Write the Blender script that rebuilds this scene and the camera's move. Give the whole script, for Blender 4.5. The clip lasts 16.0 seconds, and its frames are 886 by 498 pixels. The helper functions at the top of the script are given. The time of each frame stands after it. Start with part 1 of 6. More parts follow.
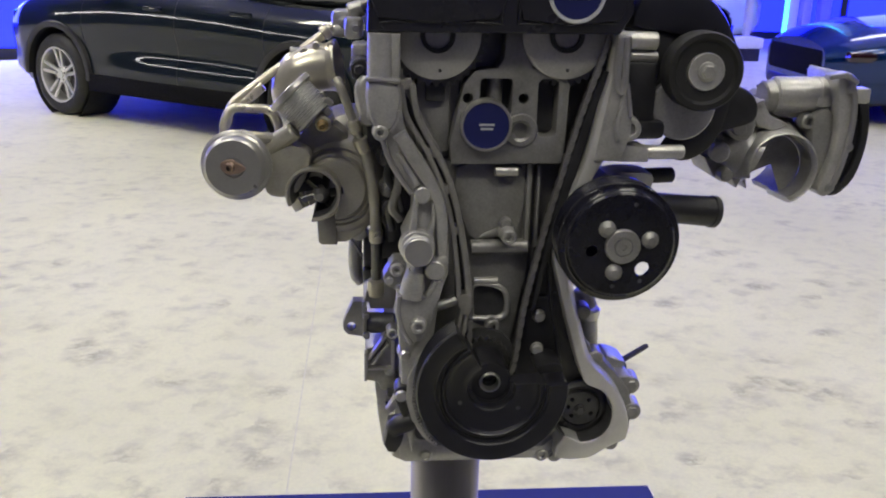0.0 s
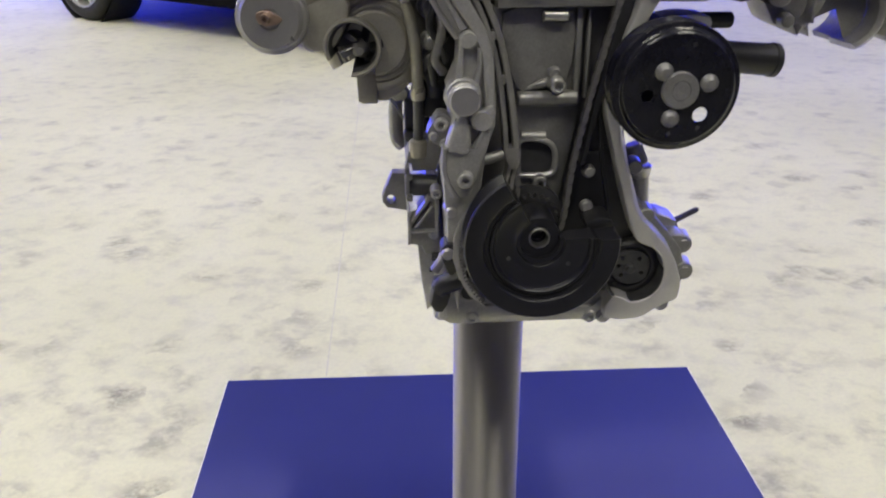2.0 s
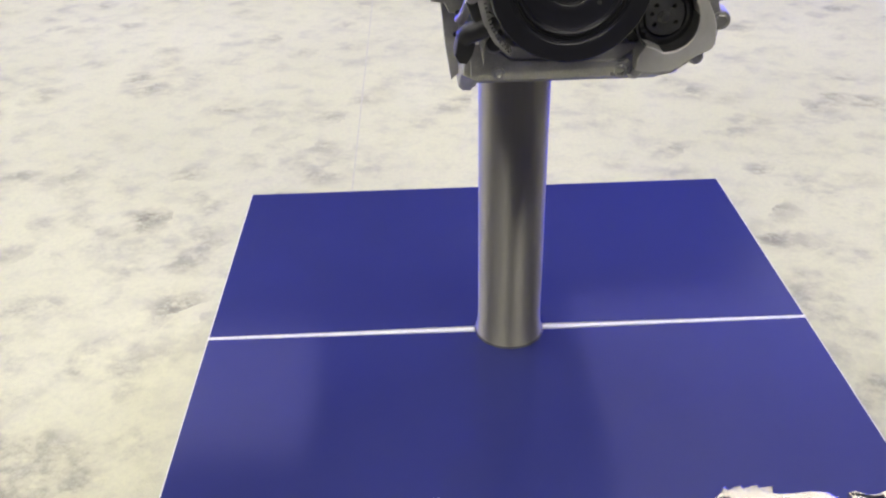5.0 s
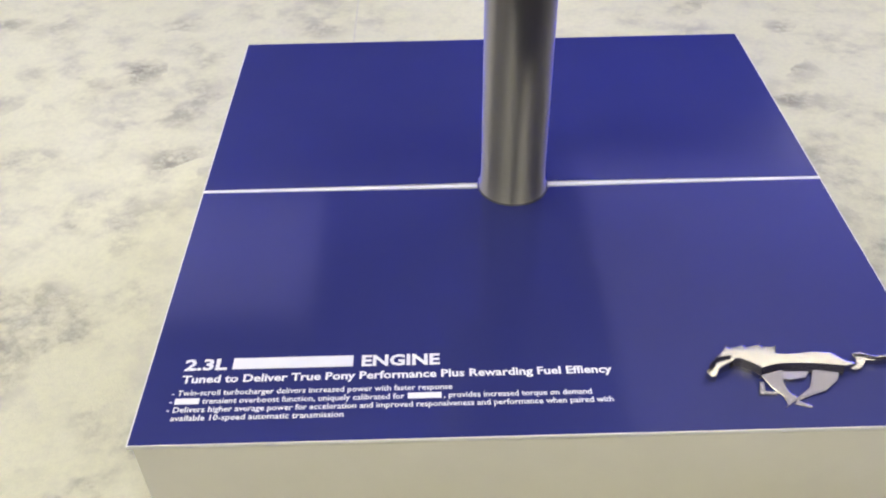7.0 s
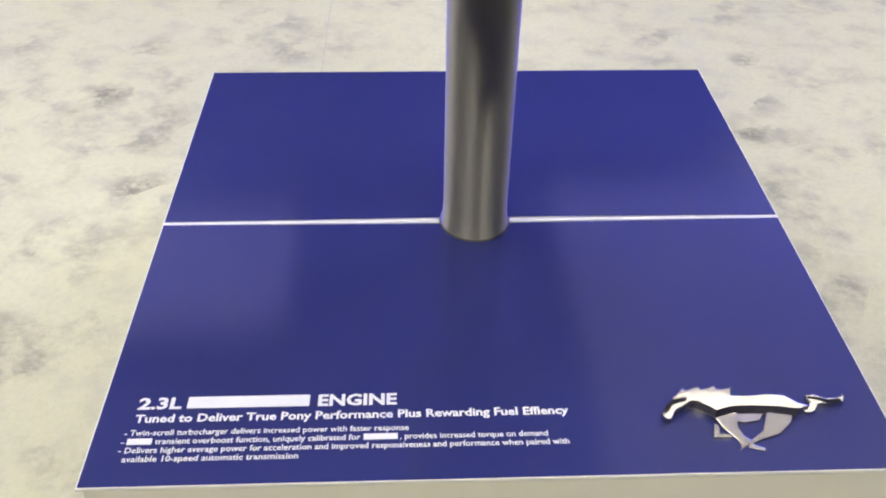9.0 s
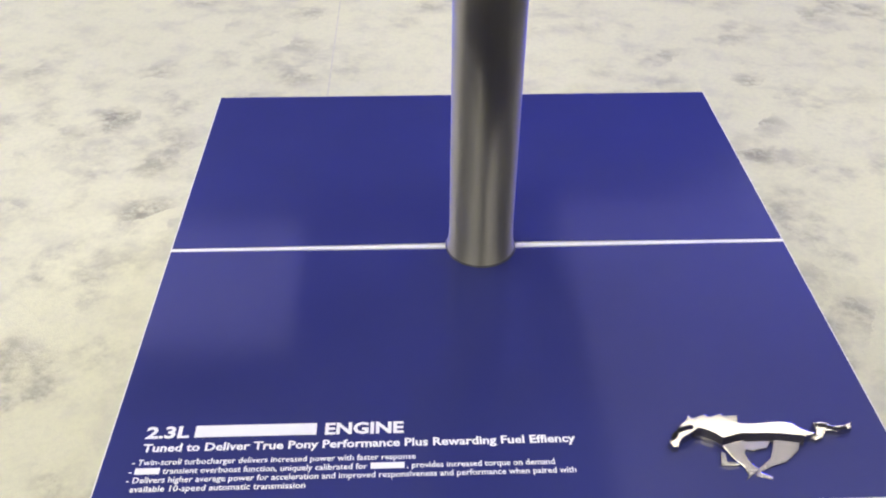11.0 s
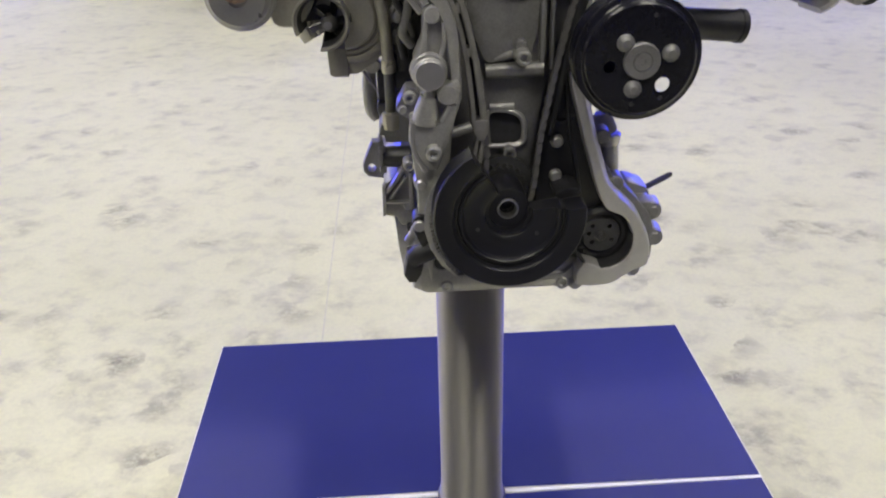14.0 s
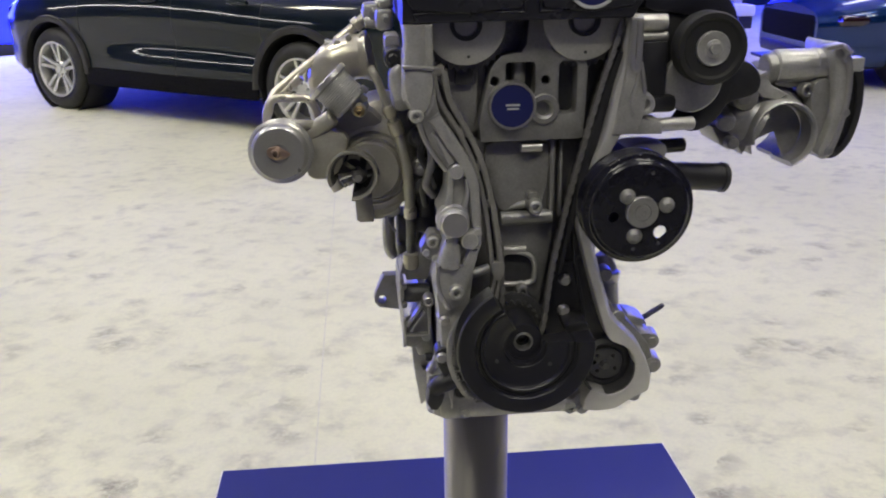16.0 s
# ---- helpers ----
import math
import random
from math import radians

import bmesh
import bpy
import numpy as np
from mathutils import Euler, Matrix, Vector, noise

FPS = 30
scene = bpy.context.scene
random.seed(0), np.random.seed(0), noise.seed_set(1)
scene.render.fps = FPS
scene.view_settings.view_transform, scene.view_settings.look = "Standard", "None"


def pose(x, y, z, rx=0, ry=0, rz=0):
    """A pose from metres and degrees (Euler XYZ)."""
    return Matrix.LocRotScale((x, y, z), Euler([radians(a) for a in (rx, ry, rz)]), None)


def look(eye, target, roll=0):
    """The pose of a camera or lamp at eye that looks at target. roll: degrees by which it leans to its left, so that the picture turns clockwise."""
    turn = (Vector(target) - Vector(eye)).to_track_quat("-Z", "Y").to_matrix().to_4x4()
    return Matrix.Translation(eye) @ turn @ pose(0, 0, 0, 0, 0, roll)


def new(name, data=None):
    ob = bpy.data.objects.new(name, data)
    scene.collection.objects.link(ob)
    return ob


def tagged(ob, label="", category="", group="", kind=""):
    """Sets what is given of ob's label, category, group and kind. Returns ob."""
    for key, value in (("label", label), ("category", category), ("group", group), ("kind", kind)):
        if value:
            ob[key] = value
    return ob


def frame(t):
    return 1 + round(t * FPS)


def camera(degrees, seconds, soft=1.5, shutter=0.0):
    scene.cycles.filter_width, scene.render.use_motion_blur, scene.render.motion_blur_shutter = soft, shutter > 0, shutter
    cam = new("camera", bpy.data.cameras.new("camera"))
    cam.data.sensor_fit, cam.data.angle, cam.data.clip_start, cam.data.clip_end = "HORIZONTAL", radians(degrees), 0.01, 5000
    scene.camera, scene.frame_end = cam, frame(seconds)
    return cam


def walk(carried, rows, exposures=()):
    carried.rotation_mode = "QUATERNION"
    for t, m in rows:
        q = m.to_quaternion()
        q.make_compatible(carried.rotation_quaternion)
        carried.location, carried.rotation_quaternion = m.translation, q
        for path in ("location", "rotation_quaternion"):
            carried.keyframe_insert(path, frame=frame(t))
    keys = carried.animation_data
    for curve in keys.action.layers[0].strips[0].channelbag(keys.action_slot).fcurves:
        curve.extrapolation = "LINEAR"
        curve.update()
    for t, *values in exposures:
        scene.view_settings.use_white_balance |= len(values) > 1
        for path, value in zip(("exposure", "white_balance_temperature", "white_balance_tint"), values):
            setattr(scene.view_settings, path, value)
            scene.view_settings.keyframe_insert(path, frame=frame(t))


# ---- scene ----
cam = camera(53.4, 16.0, soft=2.0, shutter=0.4)
PATH = [
    (0, (-0.113, -1.146, 1.301), (0.056, 0.751, 0.691), 1.4),
    (0.5, (-0.121, -1.145, 1.288), (0.035, 0.746, 0.656), 1.4),
    (1, (-0.126, -1.142, 1.272), (0.019, 0.725, 0.571), 1.0),
    (1.5, (-0.127, -1.138, 1.257), (0.009, 0.709, 0.504), 0.5),
    (2, (-0.131, -1.137, 1.238), (-0.027, 0.692, 0.435), -0.0),
    (2.5, (-0.139, -1.141, 1.219), (-0.056, 0.67, 0.374), -0.2),
    (3, (-0.141, -1.15, 1.202), (-0.067, 0.641, 0.316), -0.6),
    (5.5, (-0.127, -1.172, 1.104), (-0.102, 0.481, -0.022), -1.8),
    (6, (-0.115, -1.172, 1.093), (-0.1, 0.433, -0.102), -2.6),
    (6.5, (-0.116, -1.162, 1.08), (-0.103, 0.396, -0.174), -2.9),
    (7, (-0.127, -1.146, 1.077), (-0.11, 0.369, -0.228), -1.0),
    (7.5, (-0.129, -1.134, 1.086), (-0.105, 0.374, -0.228), 0.5),
    (8, (-0.114, -1.131, 1.09), (-0.07, 0.389, -0.21), 0.5),
    (8.5, (-0.102, -1.128, 1.092), (-0.034, 0.396, -0.2), 0.8),
    (9, (-0.106, -1.126, 1.101), (-0.03, 0.41, -0.178), 1.0),
    (11.5, (-0.106, -1.117, 1.133), (-0.054, 0.454, -0.103), 0.0),
    (12, (-0.105, -1.117, 1.163), (-0.053, 0.503, -0.009), -0.9),
    (12.5, (-0.102, -1.119, 1.187), (-0.04, 0.537, 0.066), -1.4),
    (13, (-0.097, -1.13, 1.217), (-0.025, 0.576, 0.174), -1.6),
    (13.5, (-0.095, -1.139, 1.24), (-0.007, 0.61, 0.275), -1.3),
    (14, (-0.095, -1.148, 1.259), (-0.008, 0.64, 0.367), -1.3),
    (14.5, (-0.091, -1.166, 1.275), (-0.016, 0.655, 0.45), -1.2),
    (15, (-0.094, -1.193, 1.297), (-0.049, 0.653, 0.527), -1.8),
    (15.5, (-0.131, -1.199, 1.31), (-0.045, 0.676, 0.618), -1.1),
    (16, (-0.159, -1.221, 1.318), (0.012, 0.661, 0.664), -0.8),
]
walk(cam, [(t, look(eye, target, roll)) for t, eye, target, roll in PATH],
     [(0.0, -0.06), (1.0, 0.05), (2.0, -0.04), (3.0, 0.0), (5.5, 0.08), (7.0, 0.0), (9.0, 0.0), (11.5, 0.05), (12.0, 0.12), (13.0, 0.06), (13.5, -0.03), (14.5, -0.02), (15.0, 0.0), (16.0, -0.06)])

# ---- small tools ----
TAU = math.tau
HOME = {}


def root(name, m, label, category, group=""):
    """An Empty at the base of a thing, at the pose m."""
    ob = new(name)
    ob.empty_display_size = 0.05
    ob.matrix_world = m
    HOME[ob] = m.inverted()
    return tagged(ob, label, category, group)


def finish(me, angle=35):
    me.polygons.foreach_set("use_smooth", [True] * len(me.polygons))
    me.set_sharp_from_angle(angle=radians(angle))
    me.update()


def mesh_of(name, bm, mat, angle=35):
    bmesh.ops.recalc_face_normals(bm, faces=bm.faces)
    me = bpy.data.meshes.new(name)
    bm.to_mesh(me)
    bm.free()
    for m in (mat if isinstance(mat, (list, tuple)) else [mat]):
        me.materials.append(m)
    finish(me, angle)
    return me


def part(name, bm, mat, parent, label="", angle=35):
    """One mesh under a thing or a part; the shape is given in world coordinates when the thing was placed with root()."""
    top = parent
    while top.parent:
        top = top.parent
    bm.transform(HOME[top]) if top in HOME else None
    ob = new(name, mesh_of(name, bm, mat, angle))
    ob.parent = parent
    if parent.type == "MESH":
        HOME.setdefault(parent, Matrix())
    return tagged(ob, label) if label else ob


def soften(bm, faces, width, angle=30, segments=2):
    """Round the sharp edges of these faces."""
    if width <= 0:
        return
    edges = {e for f in faces if f.is_valid for e in f.edges}
    sharp = [e for e in edges if len(e.link_faces) == 2 and e.calc_face_angle(0) > radians(angle)]
    bmesh.ops.bevel(bm, geom=sharp, offset=width, segments=segments, profile=0.5, affect="EDGES", clamp_overlap=True)


def box(bm, c, s, r=0.0, m=None):
    made = bmesh.ops.create_cube(bm, size=1)["verts"]
    mat = Matrix.Translation(c) @ (m or Matrix()) @ Matrix.Diagonal((*s, 1))
    bmesh.ops.transform(bm, matrix=mat, verts=made)
    soften(bm, list({f for v in made for f in v.link_faces}), r)
    return bm


def frame_of(axis):
    z = Vector(axis).normalized()
    side = Vector((0, 0, 1)) if abs(z.z) < 0.9 else Vector((0, 1, 0))
    x = side.cross(z).normalized()
    return Matrix((x, z.cross(x), z)).transposed()


def lathe(bm, profile, origin, axis=(0, -1, 0), seg=32, a0=0.0, a1=360.0):
    """Turns a profile of (radius, height along the axis) round the axis. Angles in degrees, seen from the axis' tip."""
    rot, o = frame_of(axis), Vector(origin)
    whole = a1 - a0 >= 359.9
    n = seg if whole else seg + 1
    rings = []
    for r, h in profile:
        if r < 1e-6:
            rings.append([bm.verts.new(o + rot @ Vector((0, 0, h)))])
            continue
        ring = []
        for i in range(n):
            a = radians(a0 + (a1 - a0) * i / seg)
            ring.append(bm.verts.new(o + rot @ Vector((r * math.cos(a), r * math.sin(a), h))))
        rings.append(ring)
    for a, b in zip(rings, rings[1:]):
        for i in range(seg):
            j = (i + 1) % n
            if len(a) == 1 and len(b) == 1:
                break
            if len(a) == 1:
                bm.faces.new((a[0], b[i], b[j]))
            elif len(b) == 1:
                bm.faces.new((a[i], a[j], b[0]))
            else:
                bm.faces.new((a[i], a[j], b[j], b[i]))
    if not whole:
        for k in (0, -1):
            end = [r[k] if len(r) > 1 else r[0] for r in rings]
            end = [v for i, v in enumerate(end) if v not in end[:i]]
            if len(end) > 2:
                bm.faces.new(end)
    return bm


def rod(bm, a, b, r, r2=None, seg=20, bevel=0.0):
    a, b = Vector(a), Vector(b)
    length, r2 = (b - a).length, r if r2 is None else r2
    k = bevel
    prof = [(0, 0), (r - k, 0), (r, k), (r2, length - k), (r2 - k, length), (0, length)] if k else [(0, 0), (r, 0), (r2, length), (0, length)]
    return lathe(bm, prof, a, b - a, seg)


def smooth_line(points, steps=8, closed=False):
    """Points along a smooth curve through the given ones."""
    p = [Vector(q) for q in points]
    n, out = len(p), []
    for i in range(n if closed else n - 1):
        a = p[(i - 1) % n] if closed or i else p[0] * 2 - p[1]
        b, c = p[i], p[(i + 1) % n]
        d = p[(i + 2) % n] if closed or i + 2 < n else c * 2 - b
        for k in range(steps):
            t = k / steps
            out.append(0.5 * (2 * b + (c - a) * t + (2 * a - 5 * b + 4 * c - d) * t * t + (3 * b - a - 3 * c + d) * t ** 3))
    if not closed:
        out.append(p[-1])
    return out


def tube(bm, points, r, seg=14, steps=8, ends=True):
    """A pipe of radius r (a number, or one for each point) along a smooth line."""
    line = smooth_line(points, steps)
    radii = [r] * len(line) if not isinstance(r, (list, tuple)) else [float(np.interp(i / steps, range(len(r)), r)) for i in range(len(line))]
    up, rings = None, []
    for i, q in enumerate(line):
        d = (line[min(i + 1, len(line) - 1)] - line[max(i - 1, 0)]).normalized()
        up = frame_of(d).col[0] if up is None else (up - d * up.dot(d)).normalized()
        side = d.cross(up)
        rings.append([bm.verts.new(q + radii[i] * (math.cos(TAU * k / seg) * up + math.sin(TAU * k / seg) * side)) for k in range(seg)])
    for a, b in zip(rings, rings[1:]):
        for k in range(seg):
            bm.faces.new((a[k], a[(k + 1) % seg], b[(k + 1) % seg], b[k]))
    if ends:
        bm.faces.new(rings[0][::-1]), bm.faces.new(rings[-1])
    return bm


def circle(x, z, r, n=24, rz=None, a0=0.0):
    return [(x + r * math.cos(TAU * i / n + a0), z + (rz or r) * math.sin(TAU * i / n + a0)) for i in range(n)]


def slot(x0, z0, x1, z1, r=0.006, n=4):
    """An upright rectangle with rounded corners."""
    out = []
    for cx, cz, a in ((x1 - r, z1 - r, 0), (x0 + r, z1 - r, 90), (x0 + r, z0 + r, 180), (x1 - r, z0 + r, 270)):
        out += [(cx + r * math.cos(radians(a + 90 * k / n)), cz + r * math.sin(radians(a + 90 * k / n))) for k in range(n + 1)]
    return out


def rounded(outline, steps=3):
    """The outline with its corners softened."""
    return [(v.x, v.y) for v in smooth_line([(x, z, 0) for x, z in outline], steps, True)]


def prism(bm, outline, y0, y1, holes=(), r=0.0, m=None):
    """A plate with this (x, z) outline between the planes y0 (front) and y1, with holes through it."""
    edges, verts = [], []
    for loop in (outline, *holes):
        vs = [bm.verts.new((x, y0, z)) for x, z in loop]
        verts += vs
        edges += [bm.edges.new((vs[i], vs[(i + 1) % len(vs)])) for i in range(len(vs))]
    if holes:
        faces = [g for g in bmesh.ops.triangle_fill(bm, use_beauty=True, use_dissolve=False, edges=edges)["geom"] if isinstance(g, bmesh.types.BMFace)]
    else:
        faces = [bm.faces.new(verts)]
    ext = bmesh.ops.extrude_face_region(bm, geom=faces, use_keep_orig=True)["geom"]
    back = [g for g in ext if isinstance(g, bmesh.types.BMVert)]
    bmesh.ops.translate(bm, vec=(0, y1 - y0, 0), verts=back)
    bmesh.ops.recalc_face_normals(bm, faces=bm.faces)
    if r:
        front = set(verts)
        es = [e for e in bm.edges if e.verts[0] in front and e.verts[1] in front and len(e.link_faces) == 2 and e.calc_face_angle(0) > 0.6]
        bmesh.ops.bevel(bm, geom=es, offset=r, segments=2, profile=0.5, affect="EDGES", clamp_overlap=True)
    if m:
        bmesh.ops.transform(bm, matrix=m, verts=bm.verts)
    return bm


def B():
    return bmesh.new()


# ---- light ----
# Bluish ambient light added to lift the dark parts.
world = bpy.data.worlds.new("blue_ambient_fill")
scene.world = world
world.use_nodes = True
world.node_tree.nodes["Background"].inputs[0].default_value = (0.25, 0.28, 0.80, 1)
world.node_tree.nodes["Background"].inputs[1].default_value = 0.10


def area(name, eye, target, sx, sy, power, colour):
    data = bpy.data.lights.new(name, "AREA")
    data.shape, data.size, data.size_y, data.energy, data.color = "RECTANGLE", sx, sy, power, colour
    ob = new(name, data)
    ob.matrix_world = look(eye, target)
    return ob


WARM = (1.0, 0.957, 0.765)
BLUE = (0.06, 0.08, 1.0)
CEILING = 7.5
LAMPS = ((-2.4, 0.4, 106), (2.4, 0.4, 85), (-7.0, 5.0, 320), (7.0, 5.0, 90), (-2.6, -4.5, 165), (2.6, -4.5, 172), (-7.0, 11.0, 300), (7.0, 11.0, 45))
for lx, ly, power in LAMPS:
    area("ceiling_lamp_light", (lx, ly, CEILING - 0.62), (lx, ly, 0), 2.2, 1.2, power, WARM)
# Blue lamps added for rim light and the glow under the SUV.
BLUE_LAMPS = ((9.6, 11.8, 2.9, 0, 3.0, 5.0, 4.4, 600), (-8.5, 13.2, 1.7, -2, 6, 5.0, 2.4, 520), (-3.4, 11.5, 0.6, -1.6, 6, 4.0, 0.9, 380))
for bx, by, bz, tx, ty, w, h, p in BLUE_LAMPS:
    area("added_blue_light", (bx, by, bz), (tx, ty, 0.6), w, h, p, BLUE)


# ---- materials ----
def material(name):
    mat = bpy.data.materials.new(name)
    mat.use_nodes = True
    nt = mat.node_tree
    return mat, nt, nt.nodes["Principled BSDF"]


def node(nt, kind, **values):
    n = nt.nodes.new(kind)
    for key, v in values.items():
        n.inputs[key.replace("_", " ")].default_value = v
    return n


def surface(name, base, rough=0.5, metal=0.0, vary=0.12, scale=30.0, bump=0.0, fine=300.0, coat=0.0, other=None, rough_vary=0.1, stretch=None, spec=None):
    """A surface with colour and gloss that vary at two scales, and a fine relief."""
    mat, nt, b = material(name)
    link = nt.links.new
    co = nt.nodes.new("ShaderNodeTexCoord")
    src = co.outputs["Object"]
    if stretch:
        mp = nt.nodes.new("ShaderNodeMapping")
        mp.inputs["Scale"].default_value = stretch
        link(src, mp.inputs["Vector"])
        src = mp.outputs["Vector"]
    n1 = node(nt, "ShaderNodeTexNoise", Scale=scale, Detail=6.0, Roughness=0.6)
    n2 = node(nt, "ShaderNodeTexNoise", Scale=fine, Detail=3.0, Roughness=0.6)
    link(src, n1.inputs["Vector"]), link(src, n2.inputs["Vector"])
    mix = nt.nodes.new("ShaderNodeMix")
    mix.data_type = "RGBA"
    lo = other or tuple(c * (1 - vary * 2.2) for c in base)
    mix.inputs[6].default_value, mix.inputs[7].default_value = (*lo, 1), (*base, 1)
    add = nt.nodes.new("ShaderNodeMath")
    add.operation = "MULTIPLY_ADD"
    link(n2.outputs["Fac"], add.inputs[0])
    add.inputs[1].default_value = 0.45
    link(n1.outputs["Fac"], add.inputs[2])
    ramp = node(nt, "ShaderNodeMapRange")
    ramp.inputs[1].default_value, ramp.inputs[2].default_value = 0.45, 0.95
    link(add.outputs[0], ramp.inputs[0])
    link(ramp.outputs[0], mix.inputs[0])
    link(mix.outputs[2], b.inputs["Base Color"])
    rr = node(nt, "ShaderNodeMapRange")
    rr.inputs[3].default_value, rr.inputs[4].default_value = min(1, rough + rough_vary), max(0.02, rough - rough_vary)
    link(n1.outputs["Fac"], rr.inputs[0])
    link(rr.outputs[0], b.inputs["Roughness"])
    b.inputs["Metallic"].default_value = metal
    if spec is not None:
        b.inputs["Specular IOR Level"].default_value = spec
    if coat:
        b.inputs["Coat Weight"].default_value, b.inputs["Coat Roughness"].default_value = coat, 0.04
    if bump:
        bp = node(nt, "ShaderNodeBump", Strength=min(1.0, bump), Distance=0.001)
        link(n2.outputs["Fac"], bp.inputs["Height"])
        link(bp.outputs["Normal"], b.inputs["Normal"])
    return mat


def glow(name, colour, strength):
    mat, nt, b = material(name)
    b.inputs["Base Color"].default_value = (*colour, 1)
    b.inputs["Emission Color"].default_value, b.inputs["Emission Strength"].default_value = (*colour, 1), strength
    return mat


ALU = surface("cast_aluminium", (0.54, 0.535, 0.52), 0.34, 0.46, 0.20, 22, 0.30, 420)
# Darker copy of the casting grey; on inner parts it stands for shade.
ALU_D = surface("cast_aluminium_dark_and_shade", (0.345, 0.340, 0.332), 0.36, 0.48, 0.20, 25, 0.30, 420)
ALU_M = surface("machined_aluminium", (0.58, 0.57, 0.56), 0.34, 0.85, 0.06, 60, 0.08, 600)
CUT = surface("cut_aluminium_face", (0.64, 0.63, 0.61), 0.38, 0.42, 0.08, 40, 0.15, 500)
TURBO = surface("turbo_cast_iron_paint", (0.44, 0.425, 0.37), 0.32, 0.35, 0.14, 28, 0.3, 380)
CAN = surface("dark_plated_can", (0.40, 0.395, 0.385), 0.30, 0.6, 0.08, 30, 0.1, 400)
TUBE = surface("bronze_grey_tube", (0.58, 0.55, 0.46), 0.30, 0.62, 0.1, 40, 0.05, 500)
STEEL = surface("steel", (0.50, 0.50, 0.49), 0.32, 0.95, 0.08, 60, 0.1, 500)
STEEL_D = surface("dark_steel", (0.14, 0.14, 0.14), 0.4, 0.85, 0.12, 60, 0.1, 500)
BRASS = surface("brass", (0.42, 0.32, 0.17), 0.35, 0.9, 0.1, 80, 0.1, 500)
COPPER = surface("copper_port", (0.42, 0.31, 0.25), 0.4, 0.8, 0.1, 80, 0.1, 500)
GLOSS = surface("gloss_black_paint", (0.016, 0.016, 0.022), 0.11, 0.0, 0.2, 30, 0.03, 400, rough_vary=0.04)
SATIN = surface("satin_black_paint", (0.016, 0.016, 0.021), 0.36, 0.0, 0.25, 30, 0.1, 400, rough_vary=0.06)
BLACK = surface("black_plastic", (0.024, 0.024, 0.028), 0.42, 0.0, 0.25, 40, 0.25, 500)
RUBBER = surface("black_rubber", (0.014, 0.014, 0.016), 0.65, 0.0, 0.25, 25, 0.3, 300)
COVER = surface("satin_black_cover", (0.020, 0.020, 0.030), 0.30, 0.0, 0.2, 20, 0.3, 600)
CHAIN = surface("chain_steel", (0.36, 0.35, 0.34), 0.42, 0.70, 0.2, 120, 0.1, 500)
GUIDE = surface("chain_guide_grey", (0.32, 0.31, 0.295), 0.45, 0.4, 0.15, 40, 0.2, 400)
# Dark casting tone, also shade inside openings put into the colour.
DARK = surface("dark_casting_and_shade", (0.085, 0.085, 0.09), 0.5, 0.4, 0.2, 30, 0.3, 400)
BLUE_PRINT = surface("blue_printed_panel", (0.030, 0.036, 0.148), 0.11, 0.0, 0.04, 6, 0.0, 800, rough_vary=0.03, spec=0.5)
WHITE = surface("white_laminate", (0.80, 0.77, 0.68), 0.4, 0.0, 0.03, 8, 0.03, 500)
WHITE_EDGE = surface("white_panel_edge", (0.86, 0.86, 0.85), 0.5, 0.0, 0.03, 8, 0.0, 500)
LETTER = surface("white_vinyl", (0.86, 0.86, 0.86), 0.45, 0.0, 0.02, 50, 0.0, 500)
CHROME = surface("chrome", (0.64, 0.60, 0.52), 0.24, 1.0, 0.03, 40, 0.0, 500, rough_vary=0.03)
DISC_BLUE = surface("blue_badge_print", (0.012, 0.016, 0.10), 0.4, 0.0, 0.05, 60, 0.0, 500)
SILVER_INK = surface("silver_ink", (0.55, 0.56, 0.60), 0.45, 0.2, 0.05, 60, 0.0, 500)
POST = surface("brushed_steel_pipe", (0.41, 0.395, 0.36), 0.63, 1.0, 0.06, 14, 0.06, 260, stretch=(1, 1, 0.05))
POST.node_tree.nodes["Principled BSDF"].inputs["Anisotropic"].default_value = 0.95
POST.node_tree.nodes["Principled BSDF"].inputs["Anisotropic Rotation"].default_value = 0.25
turned = POST.node_tree.nodes.new("ShaderNodeTangent")
turned.direction_type, turned.axis = "RADIAL", "Z"
POST.node_tree.links.new(turned.outputs["Tangent"], POST.node_tree.nodes["Principled BSDF"].inputs["Tangent"])
MATT = surface("matt_black_mesh", (0.010, 0.010, 0.013), 0.9, 0.0, 0.3, 60, 0.4, 300, spec=0.08)
PAINT = surface("dark_green_grey_paint", (0.004, 0.008, 0.012), 0.3, 0.0, 0.02, 3, 0.0, 40, coat=0.75, spec=0.05, rough_vary=0.02)
WHITE_CAR = surface("white_car_paint", (0.70, 0.70, 0.72), 0.3, 0.0, 0.02, 3, 0.0, 40, coat=1.0, rough_vary=0.02)
CLAD = surface("black_cladding", (0.022, 0.022, 0.024), 0.5, 0.0, 0.2, 20, 0.2, 300)
TEAL = surface("teal_metallic_paint", (0.002, 0.030, 0.140), 0.22, 0.6, 0.02, 3, 0.0, 40, coat=1.0, rough_vary=0.02, spec=0.4)
TYRE = surface("tyre_rubber", (0.018, 0.018, 0.018), 0.6, 0.0, 0.25, 15, 0.3, 200)
ALLOY = surface("silver_alloy_wheel", (0.62, 0.62, 0.60), 0.36, 0.85, 0.05, 20, 0.0, 300)
GLASS_D = surface("tinted_glass", (0.010, 0.012, 0.014), 0.06, 0.0, 0.05, 5, 0.0, 300, spec=0.6, rough_vary=0.02)
